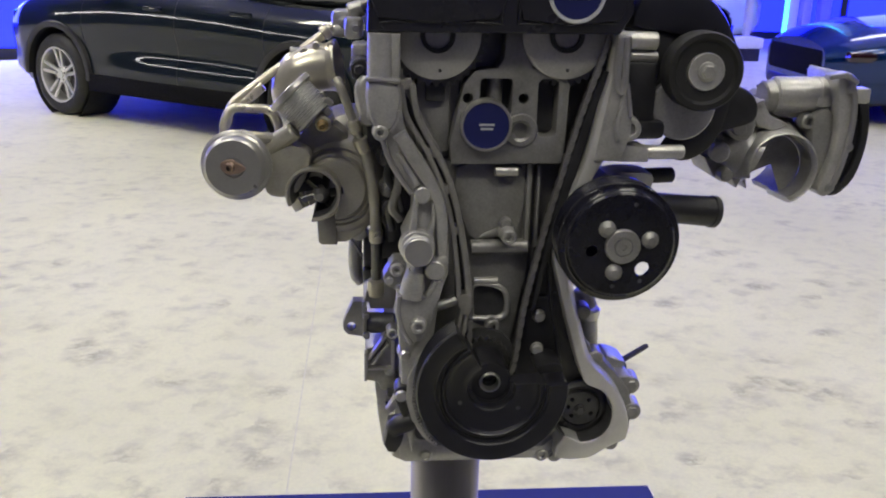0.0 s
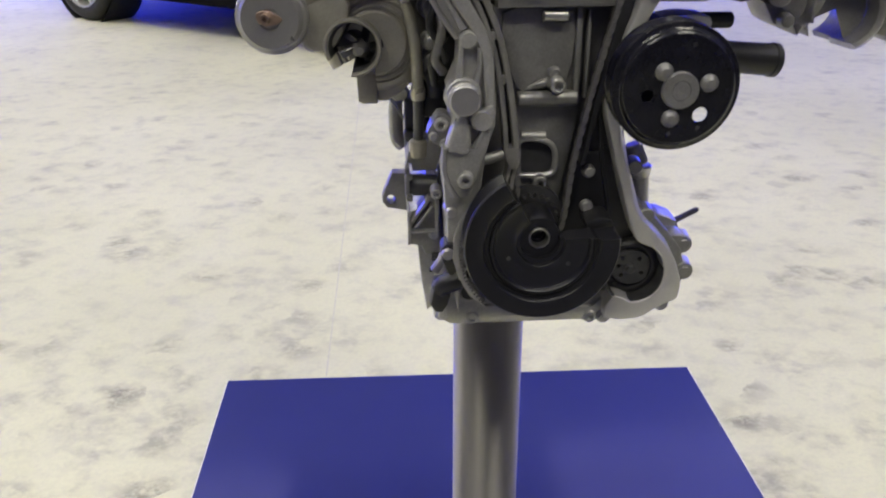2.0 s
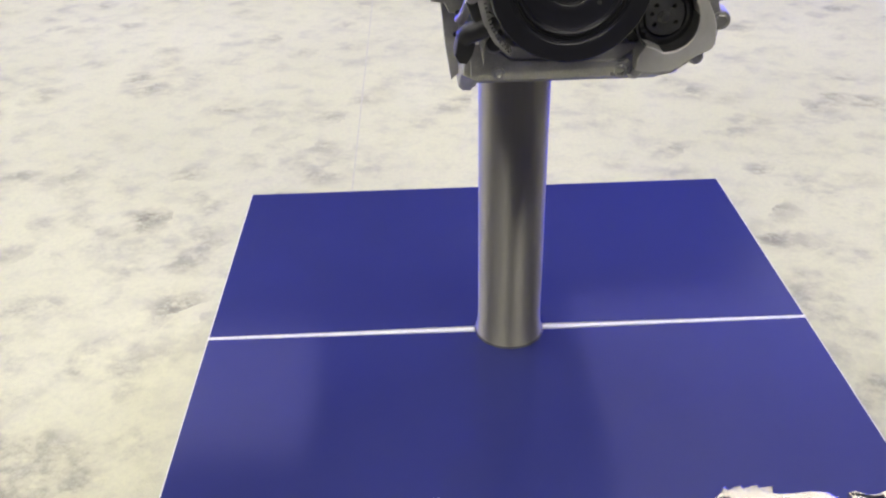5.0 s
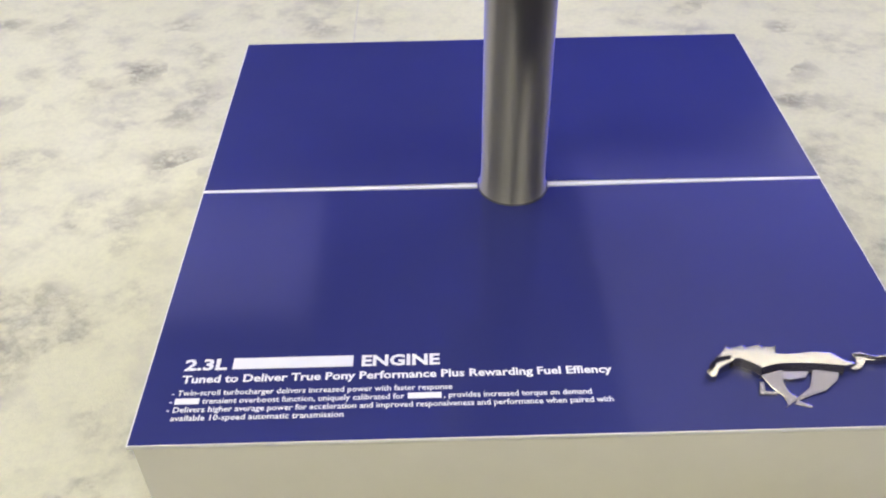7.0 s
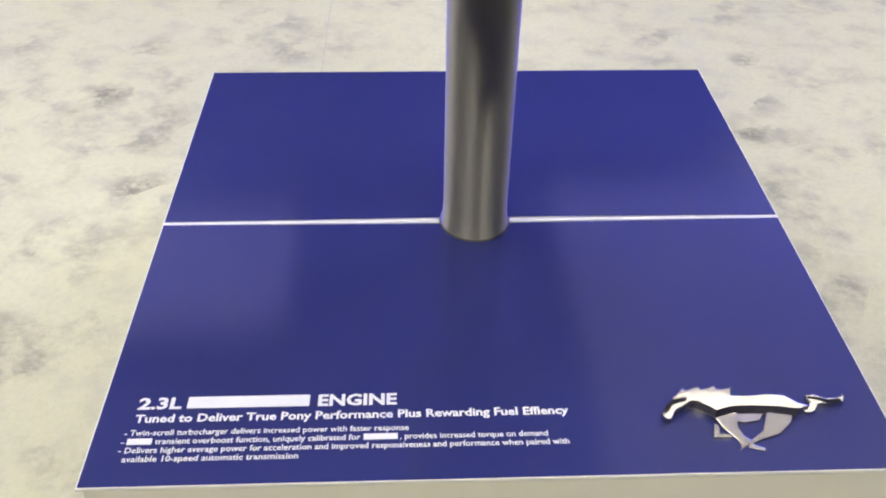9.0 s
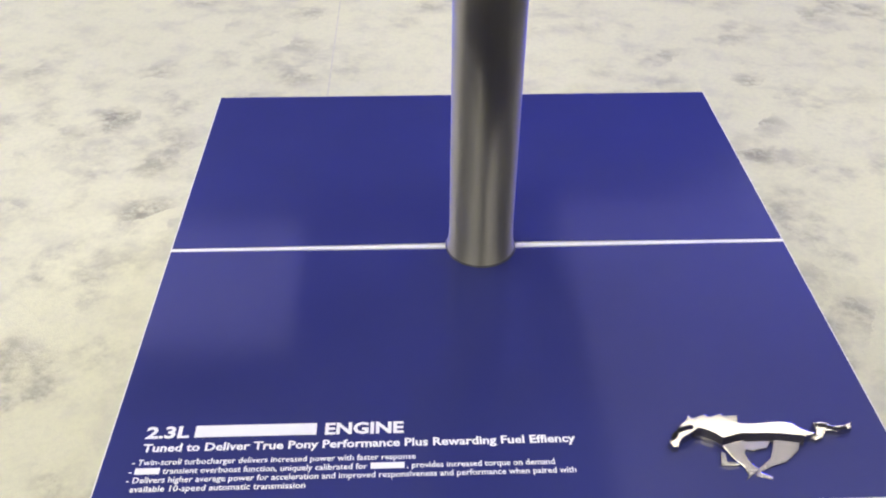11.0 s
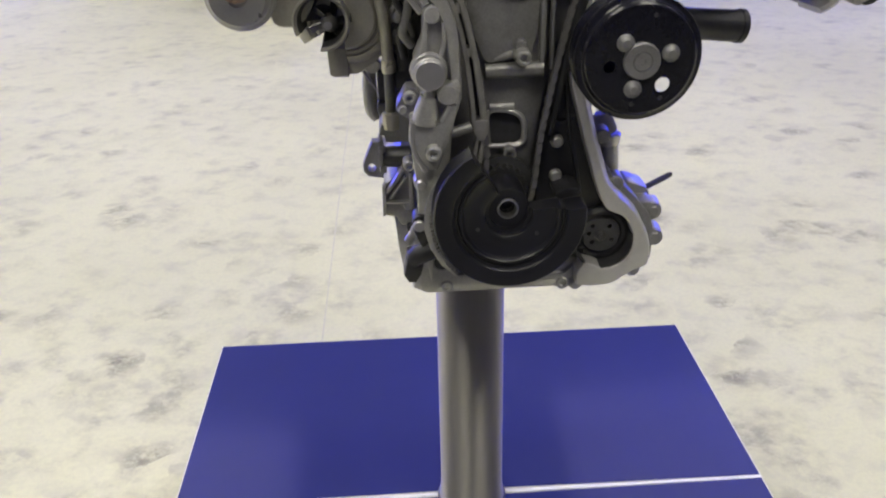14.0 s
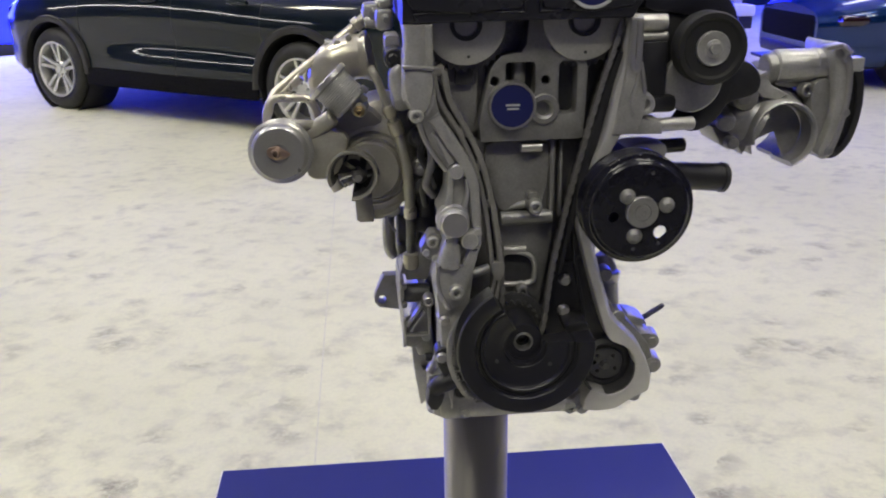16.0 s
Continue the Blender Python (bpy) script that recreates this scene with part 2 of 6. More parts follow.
LENS = surface("lamp_lens", (0.035, 0.012, 0.016), 0.08, 0.0, 0.3, 20, 0.0, 300, coat=1.0, rough_vary=0.03)
WALL_D = surface("dark_hall_wall", (0.05, 0.05, 0.07), 0.8, 0.0, 0.2, 0.6, 0.0, 20)
CEIL_PALE = surface("pale_hall_ceiling", (0.55, 0.55, 0.57), 0.85, 0.0, 0.2, 0.6, 0.0, 20)
COLUMN = surface("white_column_paint", (0.62, 0.62, 0.64), 0.5, 0.0, 0.06, 3, 0.05, 60)
BLUE_RUG = surface("blue_carpet", (0.010, 0.03, 0.20), 0.95, 0.0, 0.2, 2, 0.5, 300)
DARK_SHEET = surface("dark_reflection_sheet", (0.09, 0.09, 0.095), 0.95, 0.0, 0.2, 2, 0.5, 300)
LAMP_GLOW = glow("lamp_diffuser", (1.0, 0.97, 0.9), 5.0)
# Glow of the unseen panels added for reflections.
DIM_GLOW = glow("dim_reflection_glow", (1.0, 0.96, 0.88), 0.34)
SPOT_GLOW = glow("spot_lens", (1.0, 0.97, 0.9), 200.0)
LINE_GLOW = glow("line_light", (1.0, 0.98, 0.95), 42.0)
LED_BLUE = glow("blue_led_wall", (0.008, 0.014, 1.0), 5.5)
LED_CYAN = glow("cyan_led_strip", (0.05, 0.55, 1.0), 6.0)


def carpet():
    """Pale trodden carpet: cream ground, grey smudges of two sizes, short pile."""
    mat, nt, b = material("pale_trodden_carpet")
    link = nt.links.new
    co = nt.nodes.new("ShaderNodeTexCoord")
    warp = node(nt, "ShaderNodeTexNoise", Scale=1.1, Detail=2.0)
    link(co.outputs["Object"], warp.inputs["Vector"])
    mp = nt.nodes.new("ShaderNodeMapping")
    mp.inputs["Rotation"].default_value, mp.inputs["Scale"].default_value = (0, 0, radians(35)), (1.0, 1.1, 1)
    link(co.outputs["Object"], mp.inputs["Vector"])
    big = node(nt, "ShaderNodeTexNoise", Scale=4.4, Detail=3.0, Roughness=0.5, Distortion=0.3)
    mid = node(nt, "ShaderNodeTexNoise", Scale=13.0, Detail=4.0, Roughness=0.6, Distortion=0.2)
    pile = node(nt, "ShaderNodeTexNoise", Scale=260.0, Detail=3.0, Roughness=0.7)
    for n in (big, mid):
        link(mp.outputs["Vector"], n.inputs["Vector"])
    link(co.outputs["Object"], pile.inputs["Vector"])

    def ramp(src, a, b_):
        r = node(nt, "ShaderNodeMapRange")
        r.inputs[1].default_value, r.inputs[2].default_value = a, b_
        link(src, r.inputs[0])
        return r.outputs[0]

    def times(x, y):
        m = nt.nodes.new("ShaderNodeMath")
        m.operation = "MULTIPLY"
        for k, v in enumerate((x, y)):
            if isinstance(v, float):
                m.inputs[k].default_value = v
            else:
                link(v, m.inputs[k])
        return m.outputs[0]

    def mixed(fac, a, b_):
        m = nt.nodes.new("ShaderNodeMix")
        m.data_type = "RGBA"
        link(fac, m.inputs[0])
        for k, v in ((6, a), (7, b_)):
            if isinstance(v, tuple):
                m.inputs[k].default_value = (*v, 1)
            else:
                link(v, m.inputs[k])
        return m.outputs[2]

    ground = mixed(ramp(warp.outputs["Fac"], 0.3, 0.7), (0.618, 0.609, 0.430), (0.702, 0.690, 0.490))
    shift = nt.nodes.new("ShaderNodeVectorMath")
    shift.operation = "MULTIPLY_ADD"
    link(mid.outputs["Color"], shift.inputs[0])
    shift.inputs[1].default_value = (0.11, 0.11, 0.0)
    link(mp.outputs["Vector"], shift.inputs[2])
    spots = node(nt, "ShaderNodeTexVoronoi", Scale=8.0, Randomness=1.0)
    link(shift.outputs["Vector"], spots.inputs["Vector"])
    part_ = nt.nodes.new("ShaderNodeSeparateColor")
    link(spots.outputs["Color"], part_.inputs["Color"])
    patch = node(nt, "ShaderNodeTexNoise", Scale=1.5, Detail=2.0)
    link(mp.outputs["Vector"], patch.inputs["Vector"])
    spot = times(times(ramp(spots.outputs["Distance"], 0.64, 0.14), ramp(part_.outputs["Red"], 0.34, 0.96)), times(ramp(mid.outputs["Fac"], 0.30, 0.56), ramp(patch.outputs["Fac"], 0.38, 0.54)))
    place = nt.nodes.new("ShaderNodeSeparateXYZ")
    link(co.outputs["Object"], place.inputs["Vector"])
    worn = node(nt, "ShaderNodeMapRange")
    worn.inputs[1].default_value, worn.inputs[2].default_value, worn.inputs[3].default_value, worn.inputs[4].default_value = 1.2, 4.6, 1.0, 0.30
    link(place.outputs["Y"], worn.inputs[0])
    spot = times(spot, worn.outputs[0])
    smudge = times(ramp(big.outputs["Fac"], 0.52, 0.70), ramp(mid.outputs["Fac"], 0.36, 0.68))
    col = mixed(times(smudge, 0.42), ground, (0.30, 0.295, 0.265))
    grit = node(nt, "ShaderNodeTexNoise", Scale=34.0, Detail=5.0, Roughness=0.7)
    link(mp.outputs["Vector"], grit.inputs["Vector"])
    col = mixed(times(spot, times(ramp(grit.outputs["Fac"], 0.26, 0.52), 1.0)), col, (0.215, 0.200, 0.155))
    # trodden-in grime, thickest where visitors stand round the display
    busy = node(nt, "ShaderNodeMapRange")
    busy.inputs[1].default_value, busy.inputs[2].default_value, busy.inputs[3].default_value, busy.inputs[4].default_value = -0.2, 1.8, 0.75, 0.0
    link(place.outputs["Y"], busy.inputs[0])
    grime = times(times(ramp(big.outputs["Fac"], 0.47, 0.62), ramp(grit.outputs["Fac"], 0.38, 0.60)), times(busy.outputs[0], ramp(mid.outputs["Fac"], 0.36, 0.58)))
    col = mixed(grime, col, (0.26, 0.245, 0.195))
    soft = ramp(mid.outputs["Fac"], 0.5, 0.75)
    col = mixed(times(soft, 0.34), col, (0.40, 0.39, 0.35))
    col = mixed(times(ramp(pile.outputs["Fac"], 0.35, 0.75), 0.13), col, (0.40, 0.38, 0.33))
    tuft = node(nt, "ShaderNodeTexNoise", Scale=75.0, Detail=3.0, Roughness=0.7)
    link(co.outputs["Object"], tuft.inputs["Vector"])
    col = mixed(times(ramp(tuft.outputs["Fac"], 0.42, 0.72), 0.24), col, (0.44, 0.425, 0.36))
    link(col, b.inputs["Base Color"])
    b.inputs["Roughness"].default_value = 0.95
    b.inputs["Specular IOR Level"].default_value = 0.1
    bp = node(nt, "ShaderNodeBump", Strength=0.5, Distance=0.004)
    link(pile.outputs["Fac"], bp.inputs["Height"])
    link(bp.outputs["Normal"], b.inputs["Normal"])
    return mat


CARPET = carpet()

# ---- the hall ----
bm = B()
box(bm, (2.0, 2.0, -0.05), (40, 40, 0.1))
tagged(new("floor", mesh_of("floor", bm, CARPET)), "pale cream carpet floor with grey scuff marks", "floor", kind="structure")
bm = B()
box(bm, (-12.0, 15.0, 0.004), (14, 7.6, 0.008))
tagged(new("carpet_blue", mesh_of("carpet_blue", bm, BLUE_RUG)), "deep blue carpet beyond the pale floor", "carpet", kind="structure")
# Dark sheet added out of view so shiny engine parts reflect dark.
bm = B()
box(bm, (2.0, -6.6, 0.004), (39.8, 10.8, 0.008))
tagged(new("unseen_dark_sheet", mesh_of("unseen_dark_sheet", bm, DARK_SHEET)), "dark grey sheet added out of view to darken reflections", "carpet", kind="structure")
bm = B()
box(bm, (-0.325, 3.2, 0.0004), (0.004, 7.0, 0.0008))
tagged(new("floor_seam", mesh_of("floor_seam", bm, surface("seam_grey", (0.60, 0.585, 0.48), 0.9))), "straight joint between two carpet sheets", "seam", kind="structure")
for i, (c, s) in enumerate((((2, 20.1, 4), (40, 0.2, 8)), ((2, -12.1, 4), (40, 0.2, 8)), ((-18.1, 4, 4), (0.2, 32, 8)), ((22.1, 4, 4), (0.2, 32, 8)))):
    bm = B()
    box(bm, c, s)
    tagged(new("wall_" + ("north", "south", "west", "east")[i], mesh_of("wall", bm, WALL_D)), "dark exhibition hall wall", "wall", kind="structure")
# Unseen ceiling, kept pale so the blue board has brightness to reflect.
bm = B()
box(bm, (2, 4, CEILING + 0.6), (40, 32, 0.2))
tagged(new("ceiling", mesh_of("ceiling", bm, CEIL_PALE)), "pale grey exhibition hall ceiling", "ceiling", kind="structure")


def ceiling_lamp(x, y):
    lamp = root("ceiling_lamp", Matrix.Translation((x, y, CEILING + 0.5)), "large rectangular white ceiling light", "ceiling light", "hall ceiling lights")
    z = CEILING - 0.5
    bm = B()
    for sx, sy, dx, dy in ((2.3, 0.05, 0, 0.63), (2.3, 0.05, 0, -0.63), (0.05, 1.3, 1.13, 0), (0.05, 1.3, -1.13, 0)):
        box(bm, (x + dx, y + dy, z), (sx, sy, 0.16), 0.005)
    part("housing", bm, CLAD, lamp)
    bm = B()
    box(bm, (x, y, z + 0.02), (2.2, 1.2, 0.02))
    part("diffuser", bm, LAMP_GLOW, lamp)
    for dx in (-0.9, 0.9):
        part("hanger", rod(B(), (x + dx, y, z), (x + dx, y, CEILING + 0.5), 0.012, seg=8), STEEL_D, lamp)
    return lamp


for lx, ly, power in LAMPS:
    ceiling_lamp(lx, ly)


def downlight(x, y):
    """A small bright spot lamp on a short stem."""
    lamp = root("downlight", Matrix.Translation((x, y, CEILING + 0.5)), "small black spot lamp with a bright lens", "spot lamp", "ceiling spot lamps")
    z = CEILING - 0.3
    part("can", lathe(B(), [(0.0, 0.16), (0.065, 0.16), (0.07, 0.15), (0.07, 0.0), (0.062, 0.0), (0.058, 0.03)], (x, y, z), (0, 0, 1), 16), CLAD, lamp)
    part("lens", lathe(B(), [(0.058, 0.02), (0.0, 0.02)], (x, y, z), (0, 0, 1), 16), SPOT_GLOW, lamp)
    part("stem", rod(B(), (x, y, z + 0.15), (x, y, CEILING + 0.5), 0.012, seg=8), STEEL_D, lamp)


for row_y in (-7.5, -2.2, 2.6, 7.4, 13.0):
    for col_x in (-8.6, -4.6, -0.6, 0.9, 4.6, 8.8):
        if abs(col_x) < 5.2 and row_y > 3:
            continue
        downlight(col_x + 0.35 * math.sin(row_y * 3 + col_x), row_y + 0.3 * math.cos(col_x * 2))


def line_light(x, y, z, sx, sy, w=0.07):
    """A hanging rectangular loop of line light."""
    loop = root("line_light", Matrix.Translation((x, y, CEILING + 0.5)), "hanging rectangular loop of white line light", "pendant light", "line lights")
    for dx, dy, lx_, ly_ in ((0, sy / 2, sx, w), (0, -sy / 2, sx, w), (sx / 2, 0, w, sy - w), (-sx / 2, 0, w, sy - w)):
        bm = B()
        box(bm, (x + dx, y + dy, z), (lx_, ly_, 0.06), 0.004)
        part("light_bar", bm, LINE_GLOW, loop)
    for dx in (-1, 1):
        for dy in (-1, 1):
            part("wire", rod(B(), (x + dx * sx * 0.48, y + dy * sy * 0.48, z), (x + dx * sx * 0.48, y + dy * sy * 0.48, CEILING + 0.5), 0.008, seg=6), STEEL_D, loop)


line_light(-12.8, 4.2, 3.2, 0.8, 7.0, 0.045)


def reflection_panel(x, y, sx, sy, z=7.2):
    """A large dim glowing panel, added for soft reflections on the board and badge."""
    panel_ = root("reflection_panel", Matrix.Translation((x, y, CEILING + 0.5)), "large dim glowing panel added under the ceiling for reflections", "ceiling light", "fabric light panels")
    part("fabric", box(B(), (x, y, z), (sx, sy, 0.03), 0.01), DIM_GLOW, panel_)
    part("panel_frame", box(B(), (x, y, z + 0.05), (sx + 0.1, sy + 0.1, 0.06), 0.01), CLAD, panel_)
    part("panel_hanger", rod(B(), (x, y, z + 0.08), (x, y, CEILING + 0.5), 0.02, seg=8), STEEL_D, panel_)


# Placed where the camera meets their reflections in the blue board.
reflection_panel(-2.9, 8.0, 2.4, 2.6)
reflection_panel(4.3, 6.6, 4.6, 6.6)

# ---- backdrop of blue light walls and white columns ----
def led_wall(x, y, w, h, turn=0.0):
    m = pose(x, y, 0, 0, 0, turn)
    wall = root("led_wall", m, "tall glowing blue display wall with dark frame", "display wall", "blue display walls")
    bm = B()
    box(bm, (0, 0.06, h / 2 + 0.15), (w, 0.1, h), 0.01)
    bm.transform(m)
    part("screen", bm, LED_BLUE, wall)
    bm = B()
    for dx in (-w / 2 - 0.05, w / 2 + 0.05):
        box(bm, (dx, 0.06, h / 2 + 0.15), (0.1, 0.2, h + 0.3), 0.01)
    box(bm, (0, 0.06, 0.075), (w, 0.2, 0.15), 0.01)
    bm.transform(m)
    part("wall_frame", bm, CLAD, wall)


for x0 in (-14, -8.6, 3.2, 8.4, 13.6):
    led_wall(x0, 17.5, 4.9, 5.0)

# display walls made up to stand behind the added blue lamps
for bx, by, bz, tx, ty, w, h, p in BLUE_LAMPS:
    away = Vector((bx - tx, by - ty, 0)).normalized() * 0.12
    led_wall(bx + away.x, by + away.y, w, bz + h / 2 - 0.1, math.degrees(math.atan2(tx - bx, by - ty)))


def column(x, y, w, h=7.0, glow_=None):
    col = root("column", Matrix.Translation((x, y, 0)), "white square display column", "column", "white columns")
    bm = B()
    box(bm, (x, y, h / 2), (w, w, h), 0.01)
    part("shaft", bm, COLUMN, col)
    bm = B()
    box(bm, (x, y, 0.06), (w + 0.06, w + 0.06, 0.12), 0.008)
    part("foot", bm, COLUMN, col)
    if glow_:
        bm = B()
        box(bm, (x - w * 0.5 - 0.03, y - w * 0.5, h / 2), (0.05, 0.05, h * 0.96), 0.005)
        part("light_strip", bm, glow_, col)


column(5.97, 13.0, 0.10)
column(7.0, 13.7, 0.18, glow_=LED_CYAN)
column(8.0, 15.2, 0.16)
column(8.45, 15.4, 0.20)
column(9.05, 15.5, 0.22, glow_=LED_CYAN)
column(10.4, 15.6, 0.24)
column(-5.9, 13.2, 0.28, glow_=LED_CYAN)


def bench(x, y, sx, sy):
    """A low white bench with a dark base."""
    thing = root("bench", Matrix.Translation((x, y, 0)), "low white upholstered bench on a dark base", "bench")
    part("seat", box(B(), (x, y, 0.275), (sx, sy, 0.17), 0.04), WHITE_EDGE, thing)
    part("base", box(B(), (x, y, 0.095), (sx * 0.94, sy * 0.9, 0.19), 0.01), CLAD, thing)


bench(5.25, 12.7, 1.6, 0.5)


# ---- cars ----
SIDE = [v.y for v in smooth_line([(0, 0.86, 0), (0, 0.935, 0), (0, 0.972, 0), (0, 0.987, 0), (0, 0.986, 0), (0, 0.978, 0), (0, 0.972, 0), (0, 0.972, 0), (0, 0.974, 0), (0, 0.964, 0), (0, 0.90, 0)], 4)]
# the same side with a bulge hollowed out above the sill
BULGE = [v.y for v in smooth_line([(0, 0.86, 0), (0, 0.935, 0), (0, 0.972, 0), (0, 0.987, 0), (0, 0.984, 0), (0, 0.964, 0), (0, 0.956, 0), (0, 0.985, 0), (0, 0.994, 0), (0, 0.976, 0), (0, 0.90, 0)], 4)]


def car_body(bm, stations, nz=26, arches=(), radius=0.4, sculpt=None):
    """Lofts one side-to-side shell. Each station: x, half width, sill height, top height, crown. Faces inside the wheel arches are left out."""
    xs = [s[0] for s in stations]
    fine = np.linspace(xs[0], xs[-1], 90)
    rows = []
    cols = [np.interp(fine, xs, [s[k] for s in stations]) for k in range(1, 5)]
    for i, x in enumerate(fine):
        w, z0, z1, crown = (c[i] for c in cols)
        k = float(np.interp(x, *sculpt)) if sculpt else 0.0
        row = []
        for j in range(-nz, nz + 1):
            s = abs(j) / nz
            side = 1 if j >= 0 else -1
            if s < 0.36:
                y = w * 0.86 * s / 0.36
                z = z1 + crown * (1 - (s / 0.36) ** 2)
            else:
                u = (s - 0.36) / 0.64
                z = z1 + (z0 - z1) * u ** 1.05
                y = w * float(np.interp(u * 40, range(41), SIDE) * (1 - k) + np.interp(u * 40, range(41), BULGE) * k)
            row.append(bm.verts.new((x, side * y, z)))
        rows.append(row)
    for a, b in zip(rows, rows[1:]):
        for j in range(len(a) - 1):
            c = (a[j].co + a[j + 1].co + b[j].co + b[j + 1].co) / 4
            if any((c.x - ax) ** 2 + (c.z - az) ** 2 < radius ** 2 and abs(c.y) > 0.5 for ax, az in arches):
                continue
            bm.faces.new((a[j], a[j + 1], b[j + 1], b[j]))
    for row in (rows[0], rows[-1]):
        bm.faces.new(row)
    return bm


def wheel(car, m, tyre_r, rim_r, spokes=5, twin=True, mat=ALLOY):
    """A wheel whose outer face looks along +y of the pose m."""
    w = 0.225

    def put(name, bm, mt, parent, label=""):
        bm.transform(m)
        return part(name, bm, mt, parent, label)
    bm = B()
    prof = [(rim_r, -w / 2 + 0.02), (rim_r + 0.05, -w / 2), (tyre_r - 0.02, -w / 2 + 0.02), (tyre_r, -w / 2 + 0.05)]
    for k in range(4):
        g = -w / 2 + 0.06 + k * 0.032
        prof += [(tyre_r, g), (tyre_r - 0.006, g + 0.003), (tyre_r - 0.006, g + 0.009), (tyre_r, g + 0.012)]
    prof += [(tyre_r, w / 2 - 0.05), (tyre_r - 0.02, w / 2 - 0.02), (tyre_r - 0.06, w / 2), (rim_r + 0.02, w / 2 - 0.004), (rim_r, w / 2 - 0.02), (rim_r, -w / 2 + 0.02)]
    lathe(bm, prof, (0, 0, 0), (0, 1, 0), 56)
    tyre = put("tyre", bm, TYRE, car, "black road tyre")
    bm = B()
    lathe(bm, [(rim_r + 0.004, w / 2 - 0.006), (rim_r - 0.012, w / 2 - 0.008), (rim_r - 0.022, w / 2 - 0.03), (rim_r - 0.03, -w / 2 + 0.03), (rim_r, -w / 2 + 0.03)], (0, 0, 0), (0, 1, 0), 48)
    rim = put("rim", bm, mat, tyre, "silver alloy rim")
    bm = B()
    lathe(bm, [(rim_r - 0.03, 0.0), (0.16, -0.01), (0.0, -0.01)], (0, 0, 0), (0, 1, 0), 32)
    put("brake_disc", bm, STEEL_D, tyre)
    for k in range(spokes):
        a = TAU * k / spokes + math.pi / 2
        for off in ((-0.13, 0.13) if twin else (0,)):
            bm = B()
            d0, d1 = 0.05, rim_r - 0.012
            a0, a1 = a + off * 1.9, a + off * 1.35
            p0 = Vector((math.cos(a0) * d0, w / 2 - 0.055, math.sin(a0) * d0))
            p1 = Vector((math.cos(a1) * d1, w / 2 - 0.028, math.sin(a1) * d1))
            d = p1 - p0
            rot = Matrix((d.normalized(), Vector((0, 1, 0)), d.normalized().cross(Vector((0, 1, 0))))).transposed().to_4x4()
            box(bm, (p0 + p1) / 2, (d.length, 0.026, 0.031), 0.009, rot)
            put("spoke", bm, mat, tyre)
    bm = B()
    lathe(bm, [(0.075, w / 2 - 0.08), (0.075, w / 2 - 0.05), (0.06, w / 2 - 0.035), (0.032, w / 2 - 0.035), (0.03, w / 2 - 0.028), (0.0, w / 2 - 0.026)], (0, 0, 0), (0, 1, 0), 30)
    put("hub", bm, mat, tyre)
    for k in range(5):
        a = TAU * k / 5 + 0.3
        bm = B()
        rod(bm, (0.052 * math.cos(a), w / 2 - 0.05, 0.052 * math.sin(a)), (0.052 * math.cos(a), w / 2 - 0.022, 0.052 * math.sin(a)), 0.011, 0.009, 6)
        put("wheel_nut", bm, STEEL, tyre)
    return tyre


def arch_trim(ax, az, r0, r1, y, a0=-4, a1=184):
    return lathe(B(), [(r0, -0.03), (r0, 0.02), (r0 + 0.02, 0.03), (r1 - 0.01, 0.026), (r1, 0.0), (r1, -0.03)], (ax, y, az), (0, math.copysign(1, y), 0), 40, a0, a1)


